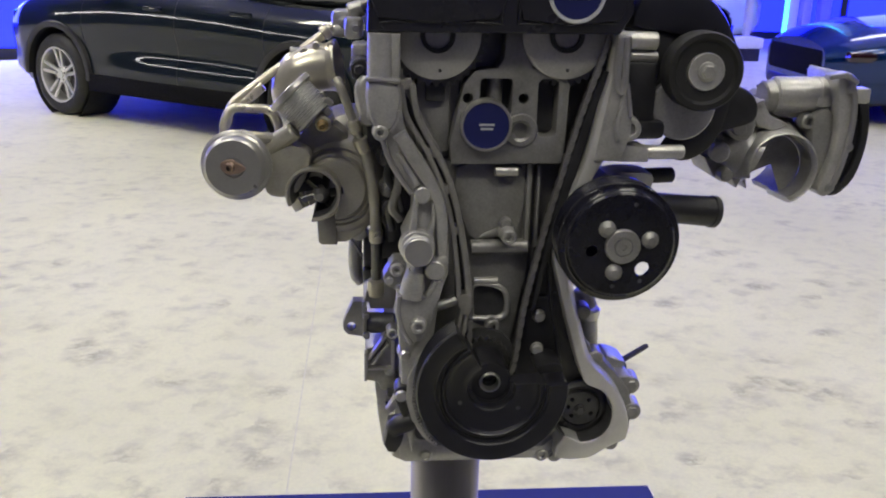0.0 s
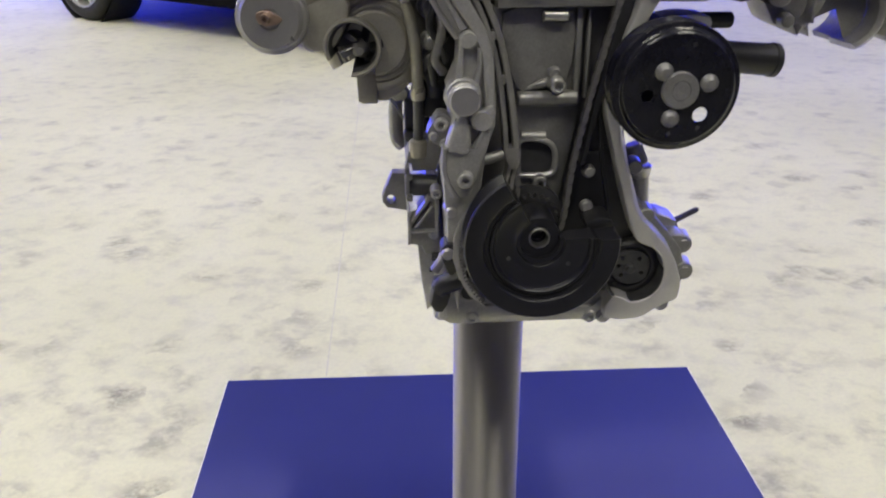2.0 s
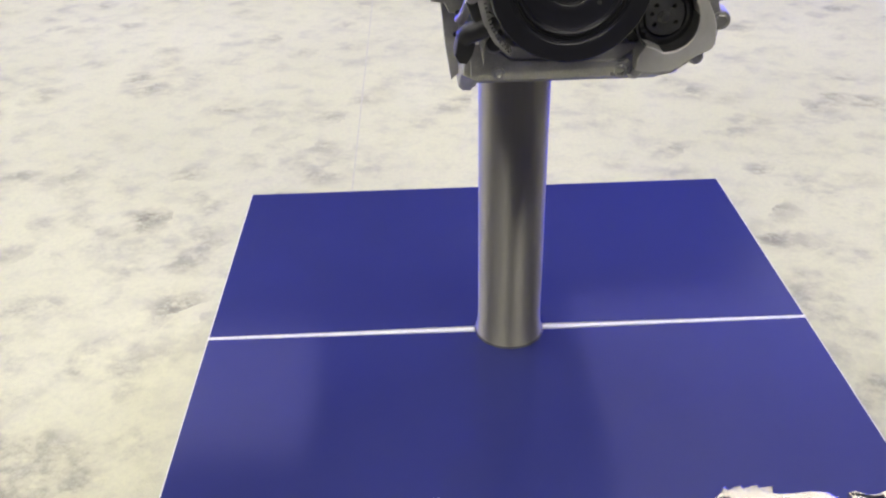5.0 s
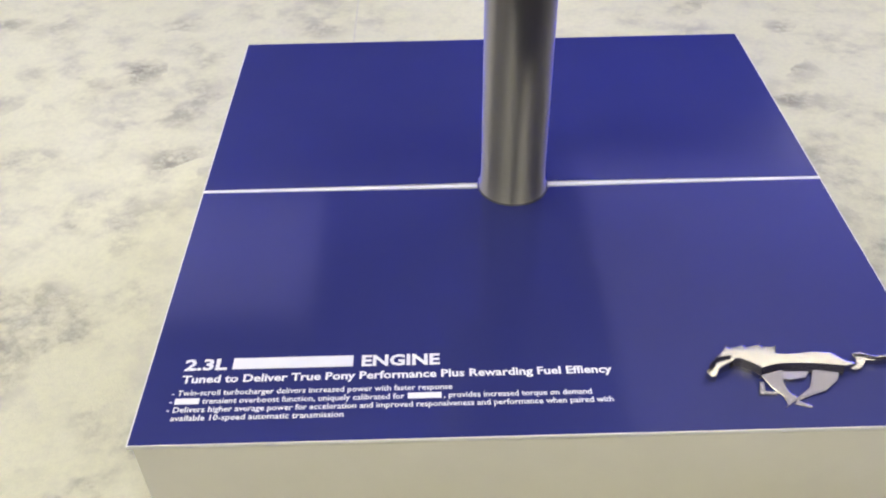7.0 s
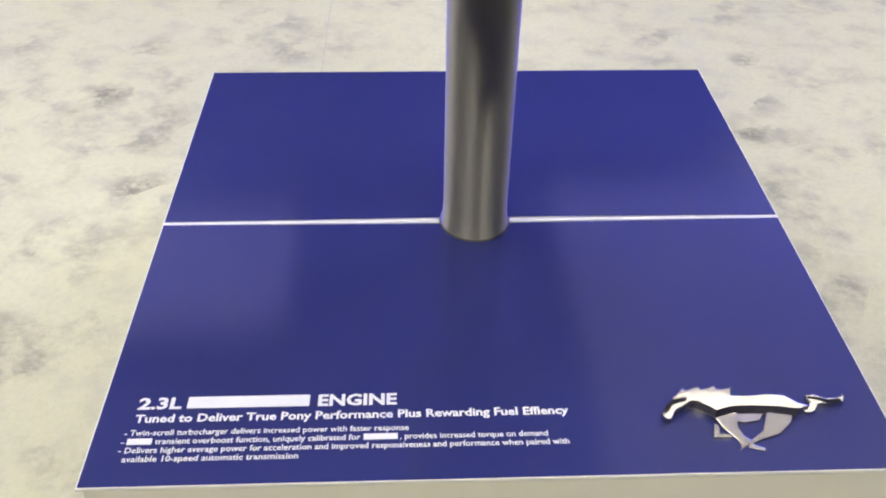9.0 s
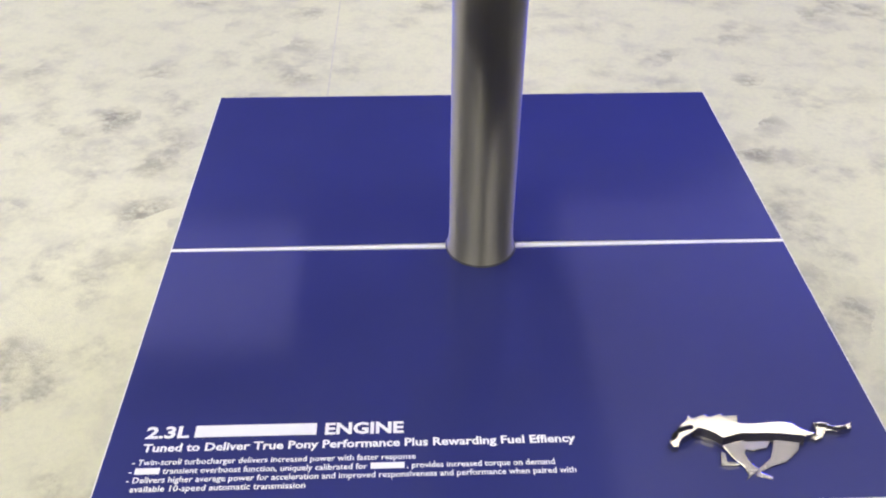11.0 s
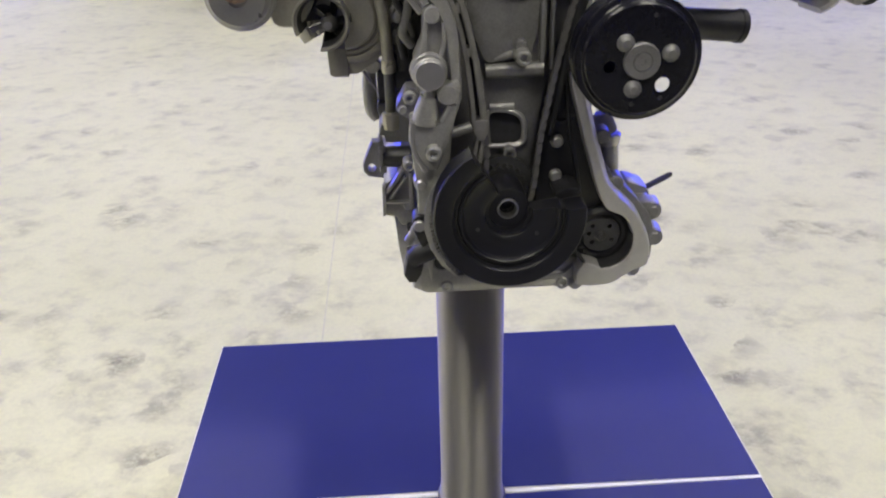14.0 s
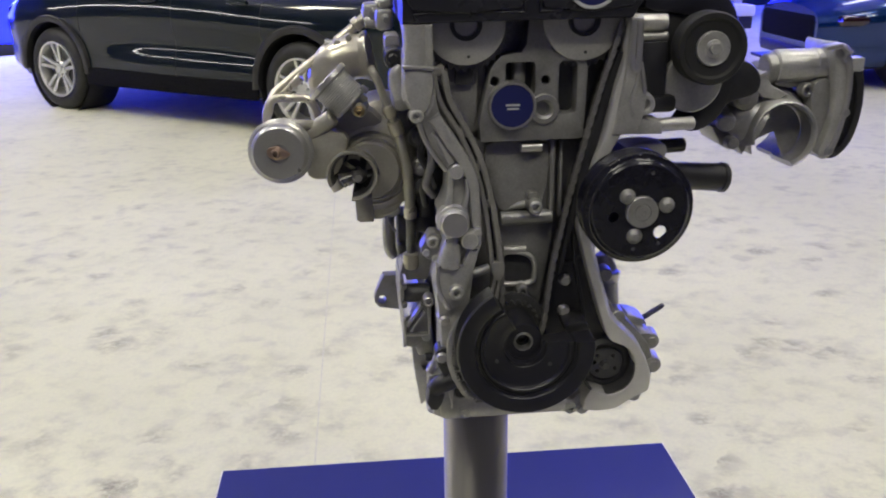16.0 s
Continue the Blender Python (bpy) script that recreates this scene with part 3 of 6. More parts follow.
def suv():
    heading = math.degrees(math.atan2(0.60, -0.80))
    hub = Vector((-2.755, 6.72, 0))
    half = 0.93
    fwd = Vector((-0.80, 0.60, 0))
    left = Vector((-0.60, -0.80, 0))
    mid = hub - left * half - fwd * 1.355
    m = pose(mid.x, mid.y, 0, 0, 0, heading)
    car = root("suv", m, "dark green-grey five-door crossover car with silver wheels", "car", "show cars")
    arches = ((1.355, 0.36), (-1.355, 0.36))

    def put(name, bm, mt, parent, label=""):
        bm.transform(m)
        return part(name, bm, mt, parent, label)
    st = [(-2.28, 0.72, 0.42, 0.92, 0.02), (-2.2, 0.84, 0.34, 1.0, 0.02), (-2.0, 0.90, 0.28, 1.00, 0.02), (-1.4, 0.94, 0.25, 1.00, 0.02), (-1.1, 0.938, 0.25, 1.01, 0.02), (-0.6, 0.935, 0.25, 1.05, 0.03), (0, 0.935, 0.25, 1.075, 0.03),
          (0.6, 0.935, 0.25, 1.07, 0.04), (0.9, 0.935, 0.25, 1.05, 0.05), (1.4, 0.94, 0.25, 1.0, 0.07), (1.9, 0.90, 0.27, 0.94, 0.08), (2.15, 0.80, 0.30, 0.88, 0.06), (2.28, 0.62, 0.38, 0.78, 0.03)]
    body = put("body", car_body(B(), st, 72, arches, 0.42, ((-1.3, -0.9, -0.5, 0.2, 0.75), (0, 0.8, 1, 1, 0))), PAINT, car)
    # greenhouse
    gh = [(-2.1, 0.60, 1.0, 1.40, 0.03), (-1.9, 0.66, 1.02, 1.58, 0.03), (-1.0, 0.70, 1.02, 1.67, 0.04), (0.0, 0.70, 1.02, 1.68, 0.04), (0.35, 0.69, 1.02, 1.62, 0.03), (1.15, 0.66, 1.0, 1.08, 0.02)]
    put("window_glass", car_body(B(), gh), GLASS_D, car, "dark tinted windows")
    bm = B()
    box(bm, (-0.85, 0, 1.665), (2.1, 1.16, 0.10), 0.045)
    put("roof", bm, PAINT, car)
    put("sill_trim", box(B(), (0, 0.915, 0.315), (1.9, 0.04, 0.14), 0.012), MATT, car, "black lower sill trim")
    put("sill_trim", box(B(), (0, -0.915, 0.315), (1.9, 0.04, 0.14), 0.012), MATT, car, "black lower sill trim")
    put("underbody", box(B(), (0, 0, 0.30), (4.1, 1.5, 0.12), 0.03), CLAD, car)
    for ax, az in arches:
        for s in (1, -1):
            put("wheel_arch_trim", arch_trim(ax, az, 0.385, 0.445, 0.915 * s), CLAD, car, "black plastic arch trim")
            bm = lathe(B(), [(0.40, 0.0), (0.40, 0.32), (0.0, 0.32)], (ax, s * 0.90, az), (0, -s, 0), 32)
            put("wheel_well", bm, RUBBER, car)
    for x, u1 in ((0.98, 0.86), (-0.12, 0.90), (-1.02, 0.62)):
        for s in (1, -1):
            bm = B()
            w, z0, z1 = (float(np.interp(x, [q[0] for q in st], [q[k] for q in st])) for k in (1, 2, 3))
            strip = []
            for u in np.linspace(0.02, u1, 24):
                k = float(np.interp(x, (-1.3, -0.9, -0.5, 0.2, 0.75), (0, 0.8, 1, 1, 0)))
                y = w * float(np.interp(u * 40, range(41), SIDE) * (1 - k) + np.interp(u * 40, range(41), BULGE) * k) + 0.0016
                z = z1 + (z0 - z1) * u ** 1.05
                strip.append([bm.verts.new((x + d, s * y, z)) for d in (-0.0035, 0.0035)] + [bm.verts.new((x + d, s * (y - 0.01), z)) for d in (0.0035, -0.0035)])
            for a, b in zip(strip, strip[1:]):
                for k in range(4):
                    bm.faces.new((a[k], a[(k + 1) % 4], b[(k + 1) % 4], b[k]))
            put("door_gap", bm, RUBBER, body)
    for x in (0.08, -0.84):
        for s in (1, -1):
            bm = B()
            box(bm, (x, s * 0.945, 0.945), (0.20, 0.035, 0.032), 0.012)
            h = put("door_handle", bm, PAINT, body)
    for s in (1, -1):
        put("headlight", box(B(), (1.93, s * 0.68, 0.80), (0.36, 0.26, 0.12), 0.04), GLASS_D, car)
        bm = B()
        box(bm, (0.72, s * 1.02, 1.06), (0.20, 0.22, 0.15), 0.05)
        put("door_mirror", bm, PAINT, car)
    for x in (1.355, -1.355):
        wheel(car, m @ pose(x, 0.82, 0.345, 0, 0, 0), 0.345, 0.232)
        wheel(car, m @ pose(x, -0.82, 0.345, 0, 0, 180), 0.345, 0.232)


suv()


def coupe(m, paint, label):
    car = root("coupe", m, label, "car", "show cars")
    arches = ((1.4, 0.35), (-1.35, 0.35))

    def put(name, bm, mt, parent, label=""):
        bm.transform(m)
        return part(name, bm, mt, parent, label)
    st = [(-2.35, 0.70, 0.40, 0.90, 0.02), (-2.2, 0.84, 0.30, 0.98, 0.02), (-1.5, 0.95, 0.22, 0.96, 0.04), (-0.4, 0.92, 0.20, 0.92, 0.04), (0.6, 0.92, 0.20, 0.92, 0.08),
          (1.3, 0.94, 0.20, 0.88, 0.11), (1.9, 0.90, 0.21, 0.80, 0.12), (2.2, 0.82, 0.22, 0.74, 0.10), (2.36, 0.68, 0.26, 0.68, 0.06)]
    put("body", car_body(B(), st, arches=arches, radius=0.40), paint, car)
    gh = [(-1.7, 0.55, 0.9, 1.0, 0.02), (-0.9, 0.62, 0.92, 1.28, 0.04), (-0.2, 0.64, 0.92, 1.33, 0.05), (0.3, 0.63, 0.92, 1.20, 0.04), (0.9, 0.62, 0.9, 0.98, 0.02)]
    put("window_glass", car_body(B(), gh), GLASS_D, car, "dark tinted windows")
    put("grille", box(B(), (2.32, 0, 0.53), (0.13, 1.24, 0.28), 0.06), MATT, car, "wide black grille")
    put("lower_grille", box(B(), (2.31, 0, 0.30), (0.14, 1.2, 0.12), 0.03), BLACK, car)
    put("splitter", box(B(), (2.24, 0, 0.16), (0.3, 1.6, 0.03), 0.01), BLACK, car)
    for s in (1, -1):
        put("headlight", box(B(), (2.02, s * 0.755, 0.62), (0.42, 0.22, 0.10), 0.035), LENS, car, "dark headlight with red glints")
        put("side_light", box(B(), (2.2, s * 0.70, 0.43), (0.2, 0.18, 0.03), 0.01), ALLOY, car)
        for ax in (1.4, -1.35):
            put("wheel_well", lathe(B(), [(0.39, 0.0), (0.39, 0.3), (0.0, 0.3)], (ax, s * 0.90, 0.35), (0, -s, 0), 32), RUBBER, car)
    put("underbody", box(B(), (0, 0, 0.22), (4.2, 1.5, 0.08), 0.02), CLAD, car)
    for x in (1.4, -1.35):
        wheel(car, m @ pose(x, 0.82, 0.34, 0, 0, 0), 0.34, 0.24, mat=STEEL_D)
        wheel(car, m @ pose(x, -0.82, 0.34, 0, 0, 180), 0.34, 0.24, mat=STEEL_D)


coupe(pose(6.40, 7.2, 0, 0, 0, 177), TEAL, "glossy teal-blue sports coupe with black grille")
coupe(pose(4.6, 15.4, 0, 0, 0, 184), WHITE_CAR, "white coupe parked by the blue light walls")

# ---- plinth, panel and post ----
TOP = 0.224
plinth = root("display_plinth", Matrix.Translation((0, 0, 0)), "square white plinth topped with two blue printed panels", "plinth")
bm = B()
box(bm, (0, 0, (TOP - 0.006) / 2), (0.992, 0.992, TOP - 0.006), 0.002)
part("plinth_box", bm, WHITE, plinth, "white laminate box")
HOLE = 0.0570
for s in (1, -1):
    # half panel with a half-round notch for the post
    arc = [(HOLE * math.cos(a), s * HOLE * math.sin(a)) for a in np.linspace(math.pi, 0, 25)]
    arc = [(x, y) for x, y in arc if abs(y) > 0.0036]
    edge = [(-0.5, s * 0.0035), *arc, (0.5, s * 0.0035), (0.5, s * 0.5), (-0.5, s * 0.5)]
    bm = prism(B(), [(x, y) for x, y in edge], -(TOP - 0.0005), -(TOP - 0.006), m=pose(0, 0, 0, 90, 0, 0).inverted())
    panel = part("panel", bm, WHITE_EDGE, plinth, "white-edged board")
    inset = [(x * 0.9965, y * 0.9965 + s * 0.0004) for x, y in edge]
    bm = prism(B(), inset, -TOP, -(TOP - 0.0006), m=pose(0, 0, 0, 90, 0, 0).inverted())
    part("print", bm, BLUE_PRINT, panel, "satin deep blue print")

for x0, x1 in ((-0.5, -HOLE - 0.001), (HOLE + 0.001, 0.5)):
    part("divider", box(B(), ((x0 + x1) / 2, 0, TOP - 0.003), (x1 - x0, 0.0068, 0.0054)), WHITE_EDGE, plinth, "white joint strip")


def lettering(text, x0, x1, y, bold=0.0, slant=0.0):
    """A line of letters lying on the panel between x0 and x1, with its foot at y."""
    cu = bpy.data.curves.new("line", "FONT")
    cu.body, cu.offset, cu.resolution_u, cu.shear = text, bold, 2, slant
    tmp = bpy.data.objects.new("line", cu)
    me = bpy.data.meshes.new_from_object(tmp)
    bm = B()
    bm.from_mesh(me)
    bpy.data.objects.remove(tmp)
    bpy.data.meshes.remove(me)
    lo, hi = min(v.co.x for v in bm.verts), max(v.co.x for v in bm.verts)
    return bm, lo, (x1 - x0) / (hi - lo)


def line_of(pieces, y, height, bold, name="text_line", slant=0.0):
    """Words and plain bars in one line. Each piece: text or None, x0, x1."""
    bm = B()
    for text, x0, x1 in pieces:
        if text is None:
            box(bm, ((x0 + x1) / 2, y + height * 0.5, TOP + 0.0006), (x1 - x0, height, 0.0008))
            continue
        tb, lo, kx = lettering(text, x0, x1, y, bold, slant)
        ky = height / 0.72
        for v in tb.verts:
            v.co = Vector((x0 + (v.co.x - lo) * kx, y + v.co.y * ky, TOP + 0.0008))
        tmp = bpy.data.meshes.new("tmp")
        tb.to_mesh(tmp)
        tb.free()
        bm.from_mesh(tmp)
        bpy.data.meshes.remove(tmp)
    return part(name, bm, LETTER, plinth, "white printed lettering")


line_of([("2.3L", -0.454, -0.399), (None, -0.392, -0.237), ("ENGINE", -0.226, -0.125)], -0.383, 0.0185, 0.035, "text_title")
line_of([("Tuned to Deliver True Pony Performance Plus Rewarding Fuel Effiency", -0.453, 0.094)], -0.4045, 0.0125, 0.028, "text_subtitle")
line_of([("- Twin-scroll turbocharger delivers increased power with faster response", -0.461, -0.110)], -0.425, 0.0088, 0.014)
line_of([("-", -0.462, -0.458), (None, -0.455, -0.425), ("transient overboost function, uniquely calibrated for", -0.421, -0.170), (None, -0.166, -0.124),
         (", provides increased torque on demand", -0.121, 0.063)], -0.4385, 0.0088, 0.014)
line_of([("- Delivers higher average power for acceleration and improved responsiveness and performance when paired with", -0.462, 0.088)], -0.4515, 0.0088, 0.014)
line_of([("available 10-speed automatic transmission", -0.455, -0.244)], -0.4645, 0.0088, 0.014)

# chrome badge of plain running shapes
emblem = root("emblem", Matrix.Translation((0.33, -0.42, TOP)), "polished chrome badge of slim running shapes fixed on the panel", "emblem")


def badge(name, outline, h, ridge, tilt, middle):
    """A flat-topped shape whose top leans towards the viewer's side of the panel."""
    bm = prism(B(), outline, -(TOP + h), -TOP, r=ridge, m=pose(0, 0, 0, 90, 0, 0).inverted())
    for v in bm.verts:
        if v.co.z > TOP + h * 0.5:
            v.co.z += tilt * (v.co.y - middle)
        if middle > -0.41:
            v.co.y -= 0.0025
    part(name, bm, CHROME, emblem, "", 18)


badge("badge_body", [(0.209, -0.414), (0.217, -0.405), (0.227, -0.393), (0.236, -0.386), (0.252, -0.384), (0.285, -0.385), (0.303, -0.391), (0.324, -0.392), (0.350, -0.3900), (0.371, -0.392), (0.384, -0.402),
                     (0.400, -0.408), (0.383, -0.4122), (0.377, -0.4122), (0.352, -0.4072), (0.330, -0.4057), (0.300, -0.4062), (0.277, -0.413), (0.270, -0.4055), (0.256, -0.3978), (0.249, -0.3975), (0.243, -0.402), (0.226, -0.411), (0.220, -0.422), (0.213, -0.421)], 0.0145, 0.0012, 0.205, -0.402)
badge("badge_crest", [(0.232, -0.390), (0.237, -0.384), (0.242, -0.376), (0.247, -0.381), (0.264, -0.375), (0.267, -0.380), (0.285, -0.375), (0.288, -0.380), (0.306, -0.378), (0.303, -0.391), (0.270, -0.392)], 0.0150, 0.0010, 0.18, -0.386)
badge("badge_front_bar", [(0.277, -0.4197), (0.307, -0.4127), (0.303, -0.434), (0.307, -0.447), (0.315, -0.454), (0.309, -0.460), (0.294, -0.470), (0.299, -0.463), (0.297, -0.452), (0.286, -0.439)], 0.0045, 0.0010, 0.11, -0.435)
badge("badge_front_foot", [(0.273, -0.430), (0.2785, -0.432), (0.277, -0.444), (0.293, -0.446), (0.290, -0.450), (0.268, -0.449)], 0.005, 0.0010, 0.12, -0.440)
badge("badge_rear_bar", [(0.345, -0.4132), (0.377, -0.4188), (0.372, -0.430), (0.352, -0.446), (0.331, -0.452), (0.315, -0.459), (0.329, -0.466), (0.327, -0.470), (0.307, -0.464), (0.314, -0.454), (0.333, -0.440)], 0.0045, 0.0010, 0.11, -0.435)
badge("badge_middle", [(0.306, -0.410), (0.345, -0.410), (0.333, -0.425), (0.313, -0.428), (0.304, -0.426)], 0.005, 0.0010, 0.05, -0.418)
badge("badge_tail", [(0.392, -0.409), (0.401, -0.406), (0.404, -0.398), (0.402, -0.389), (0.413, -0.387), (0.426, -0.393), (0.441, -0.393), (0.453, -0.388), (0.450, -0.398), (0.432, -0.401), (0.417, -0.399), (0.409, -0.410), (0.399, -0.413)], 0.0085, 0.0010, 0.205, -0.398)


def facet(name, upper, lower, z0, z1):
    """A sloping strip between an upper and a lower line, with its own thickness."""
    bm = B()
    a = [bm.verts.new((x, y, TOP + z0)) for x, y in upper]
    b = [bm.verts.new((x, y, TOP + z1)) for x, y in lower]
    c = [bm.verts.new((x, y, TOP + 0.001)) for x, y in lower]
    d = [bm.verts.new((x, y, TOP + 0.001)) for x, y in upper]
    for i in range(len(a) - 1):
        for p, q in ((a, b), (b, c), (c, d), (d, a)):
            bm.faces.new((p[i], p[i + 1], q[i + 1], q[i]))
    for v in bm.verts:
        v.co.y -= 0.0025
    bm.faces.new((a[0], b[0], c[0], d[0])), bm.faces.new((a[-1], d[-1], c[-1], b[-1]))
    part(name, bm, CHROME, emblem, "", 20)


facet("badge_flank", [(0.277, -0.4130), (0.300, -0.4062), (0.330, -0.4057), (0.352, -0.4072), (0.383, -0.4122)], [(0.276, -0.4200), (0.300, -0.4132), (0.330, -0.4127), (0.352, -0.4142), (0.381, -0.4192)], 0.0142, 0.0044)
facet("badge_neck", [(0.2465, -0.3975), (0.256, -0.3975), (0.270, -0.4052), (0.278, -0.4128)], [(0.2460, -0.4025), (0.255, -0.4035), (0.269, -0.4117), (0.2765, -0.4195)], 0.0152, 0.0070)
facet("badge_cheek", [(0.222, -0.3995), (0.233, -0.3965), (0.243, -0.3955)], [(0.2225, -0.4035), (0.2335, -0.4005), (0.2435, -0.3990)], 0.0202, 0.0145)
facet("badge_muzzle", [(0.2125, -0.4100), (0.2175, -0.4055), (0.2225, -0.4030)], [(0.2120, -0.4165), (0.2170, -0.4125), (0.2220, -0.4095)], 0.0200, 0.0120)
facet("badge_tail_groove", [(0.404, -0.3915), (0.413, -0.3925), (0.430, -0.3985), (0.444, -0.3970)], [(0.4042, -0.3940), (0.4135, -0.3950), (0.4305, -0.4008), (0.445, -0.3992)], 0.0125, 0.0090)

PR = 0.0508
bm = B()
lathe(bm, [(PR - 0.004, 0.0), (PR + 0.0042, 0.0), (PR + 0.0040, 0.006), (PR + 0.0026, 0.012), (PR + 0.0010, 0.024), (PR, 0.045), (PR, 0.555), (PR - 0.004, 0.555), (PR - 0.004, 0.0)], (0, 0, TOP - 0.006), (0, 0, 1), 72)
post = root("post", Matrix.Translation((0, 0, TOP)), "brushed stainless steel pipe post standing on the blue plinth", "post")
part("pipe", bm, POST, post)
part("weld_bead", lathe(B(), [(PR + 0.0040, 0.0), (PR + 0.0056, 0.0010), (PR + 0.0054, 0.0030), (PR + 0.0038, 0.0046)], (0, 0, TOP - 0.003), (0, 0, 1), 72), DARK, post, "dark weld bead round the foot")
bm = B()
box(bm, (0, 0.0, TOP + 0.552), (0.16, 0.2, 0.012), 0.003)
part("mount_plate", bm, STEEL_D, post)

# ---- the engine ----
engine = root("engine", Matrix.Translation((0.018, -0.02, 0.775)), "cutaway four-cylinder turbo petrol engine on a post", "engine")
CX, CZ = 0.0134, 0.8886          # crankshaft axis


def bolt(parent, x, y, z, r=0.006, h=0.005, mat=STEEL, axis=(0, -1, 0), flange=True, name="bolt"):
    bm = B()
    a = Vector(axis).normalized()
    o = Vector((x, y, z))
    if flange:
        lathe(bm, [(0, 0), (r * 1.35, 0), (r * 1.3, r * 0.3), (r, r * 0.45), (0, r * 0.45)], o, a, 20)
    lathe(bm, [(0, 0), (r, 0), (r, h * 0.85), (r * 0.85, h), (0, h)], o, a, 6)
    return part(name, bm, mat, parent)


def boss(parent, x, y, z, r, h, hole=0.0, mat=ALU, axis=(0, -1, 0), name="boss", depth=0.006):
    bm = B()
    k = min(0.0015, r * 0.2)
    if hole:
        prof = [(r * 1.15, -0.004), (r, h - k), (r - k, h), (hole + k * 0.5, h), (hole, h - k * 0.5), (hole, h - depth), (0, h - depth)]
    else:
        prof = [(r * 1.15, -0.004), (r, h - k), (r - k, h), (0, h)]
    lathe(bm, prof, (x, y, z), axis, 28)
    return part(name, bm, mat, parent)


def tubes(parent, name, points, r, mat, label="", seg=14):
    return part(name, tube(B(), points, r, seg), mat, parent, label)


# block
bm = B()
prism(bm, [(-0.070, 0.785), (0.125, 0.785), (0.120, 0.93), (0.105, 1.0), (0.102, 1.11), (-0.055, 1.11), (-0.060, 0.95), (-0.075, 0.90)], -0.236, 0.20, r=0.004)
block = part("engine_block", bm, ALU_D, engine, "grey cast engine block")
# plate between the chains, lower front
bm = B()
prism(bm, [(-0.030, 1.108), (0.060, 1.108), (0.060, 0.99), (0.046, 0.905), (-0.006, 0.905), (-0.012, 1.03)], -0.244, -0.234,
      holes=[rounded([(0.002, 0.934), (0.002, 0.968), (0.022, 0.969), (0.036, 0.960), (0.037, 0.940), (0.030, 0.932)], 3)], r=0.0015)
front = part("front_plate", bm, ALU_D, block)
# Dark sheet behind the oval window: its shade put into the colour.
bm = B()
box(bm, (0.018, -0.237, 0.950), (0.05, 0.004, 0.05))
part("shade_backing", bm, DARK, block)
bm = B()
prism(bm, rounded([(-0.021, 1.102), (0.049, 1.102), (0.046, 1.035), (0.020, 1.030), (-0.006, 1.028)], 3), -0.250, -0.243, r=0.002)
# Darker grey: the panel's shade inside the cut front, put into colour.
part("raised_panel", bm, ALU_D, block, "smooth raised casting panel")
bm = B()
box(bm, (0.056, -0.247, 1.065), (0.006, 0.014, 0.085), 0.002)
box(bm, (0.0665, -0.246, 1.06), (0.004, 0.012, 0.09), 0.0015)
part("rib", bm, ALU_D, block)
bm = B()
rod(bm, (0.018, -0.256, 1.100), (0.043, -0.256, 1.100), 0.0055, bevel=0.001)
part("dowel_tab", bm, ALU_M, block)
bm = B()
rod(bm, (-0.004, -0.250, 1.015), (0.058, -0.250, 1.016), 0.0085, bevel=0.001)
part("cross_rib", bm, ALU_D, block)
boss(block, 0.0334, -0.250, 1.0335, 0.0080, 0.026, 0.0040, ALU)
boss(block, 0.0325, -0.246, 1.0425, 0.0065, 0.016, 0, ALU_D)
bm = B()
tube(bm, [(0.033, -0.252, 1.034), (0.018, -0.249, 1.030), (0.0, -0.246, 1.024)], [0.0055, 0.0045, 0.0025])
part("web", bm, ALU_D, block)
# rim of the oval window and its lug
bm = B()
tube(bm, [(0.0, -0.246, 0.935), (0.0, -0.246, 0.968), (0.020, -0.246, 0.971), (0.036, -0.246, 0.963), (0.0395, -0.246, 0.945), (0.034, -0.246, 0.932), (0.0, -0.246, 0.931)], 0.0032, 10)
part("window_rim", bm, ALU, block)
boss(block, 0.023, -0.246, 0.925, 0.0075, 0.012, 0.003, ALU_D)
bm = B()
rod(bm, (0.002, -0.246, 0.975), (0.028, -0.246, 0.975), 0.004)
part("lip", bm, ALU, block)
for z in (0.941, 0.902):
    boss(block, 0.0720, -0.240, z, 0.0072, 0.028, 0, ALU_D)
    boss(block, 0.0720, -0.268, z, 0.0058, 0.003, 0, ALU)

# head
bm = B()
prism(bm, [(-0.078, 1.105), (0.118, 1.105), (0.122, 1.245), (-0.082, 1.245)], -0.232, 0.20, r=0.004)
head = part("cylinder_head", bm, ALU_D, engine, "cast aluminium cylinder head")
bm = B()
outline = [(-0.028, 1.109), (0.088, 1.110), (0.090, 1.19), (0.082, 1.203), (0.052, 1.206), (0.047, 1.215), (0.045, 1.245), (0.024, 1.245), (0.022, 1.215), (0.016, 1.206), (-0.006, 1.203), (-0.017, 1.190), (-0.030, 1.130)]
holes = [slot(-0.001, 1.160, 0.032, 1.196, 0.004), circle(-0.013, 1.176, 0.0052), circle(0.0435, 1.176, 0.0052), slot(0.058, 1.138, 0.079, 1.196, 0.006), circle(0.042, 1.144, 0.008)]
prism(bm, outline, -0.264, -0.236, holes, r=0.0018)
bm.normal_update()
# Darker grey stands in for shade under the cover on this plate.
part("head_front_plate", bm, ALU_D, head, "machined silver front plate with openings")
# Dark sheet behind the plate openings, coloured as the shade in them.
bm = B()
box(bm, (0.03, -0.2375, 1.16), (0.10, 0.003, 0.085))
part("shade_backing", bm, DARK, head)
rodm = B()
rod(rodm, (0.016, -0.246, 1.155), (0.016, -0.246, 1.20), 0.008)
part("oil_pillar", rodm, ALU_D, head)
bm = B()
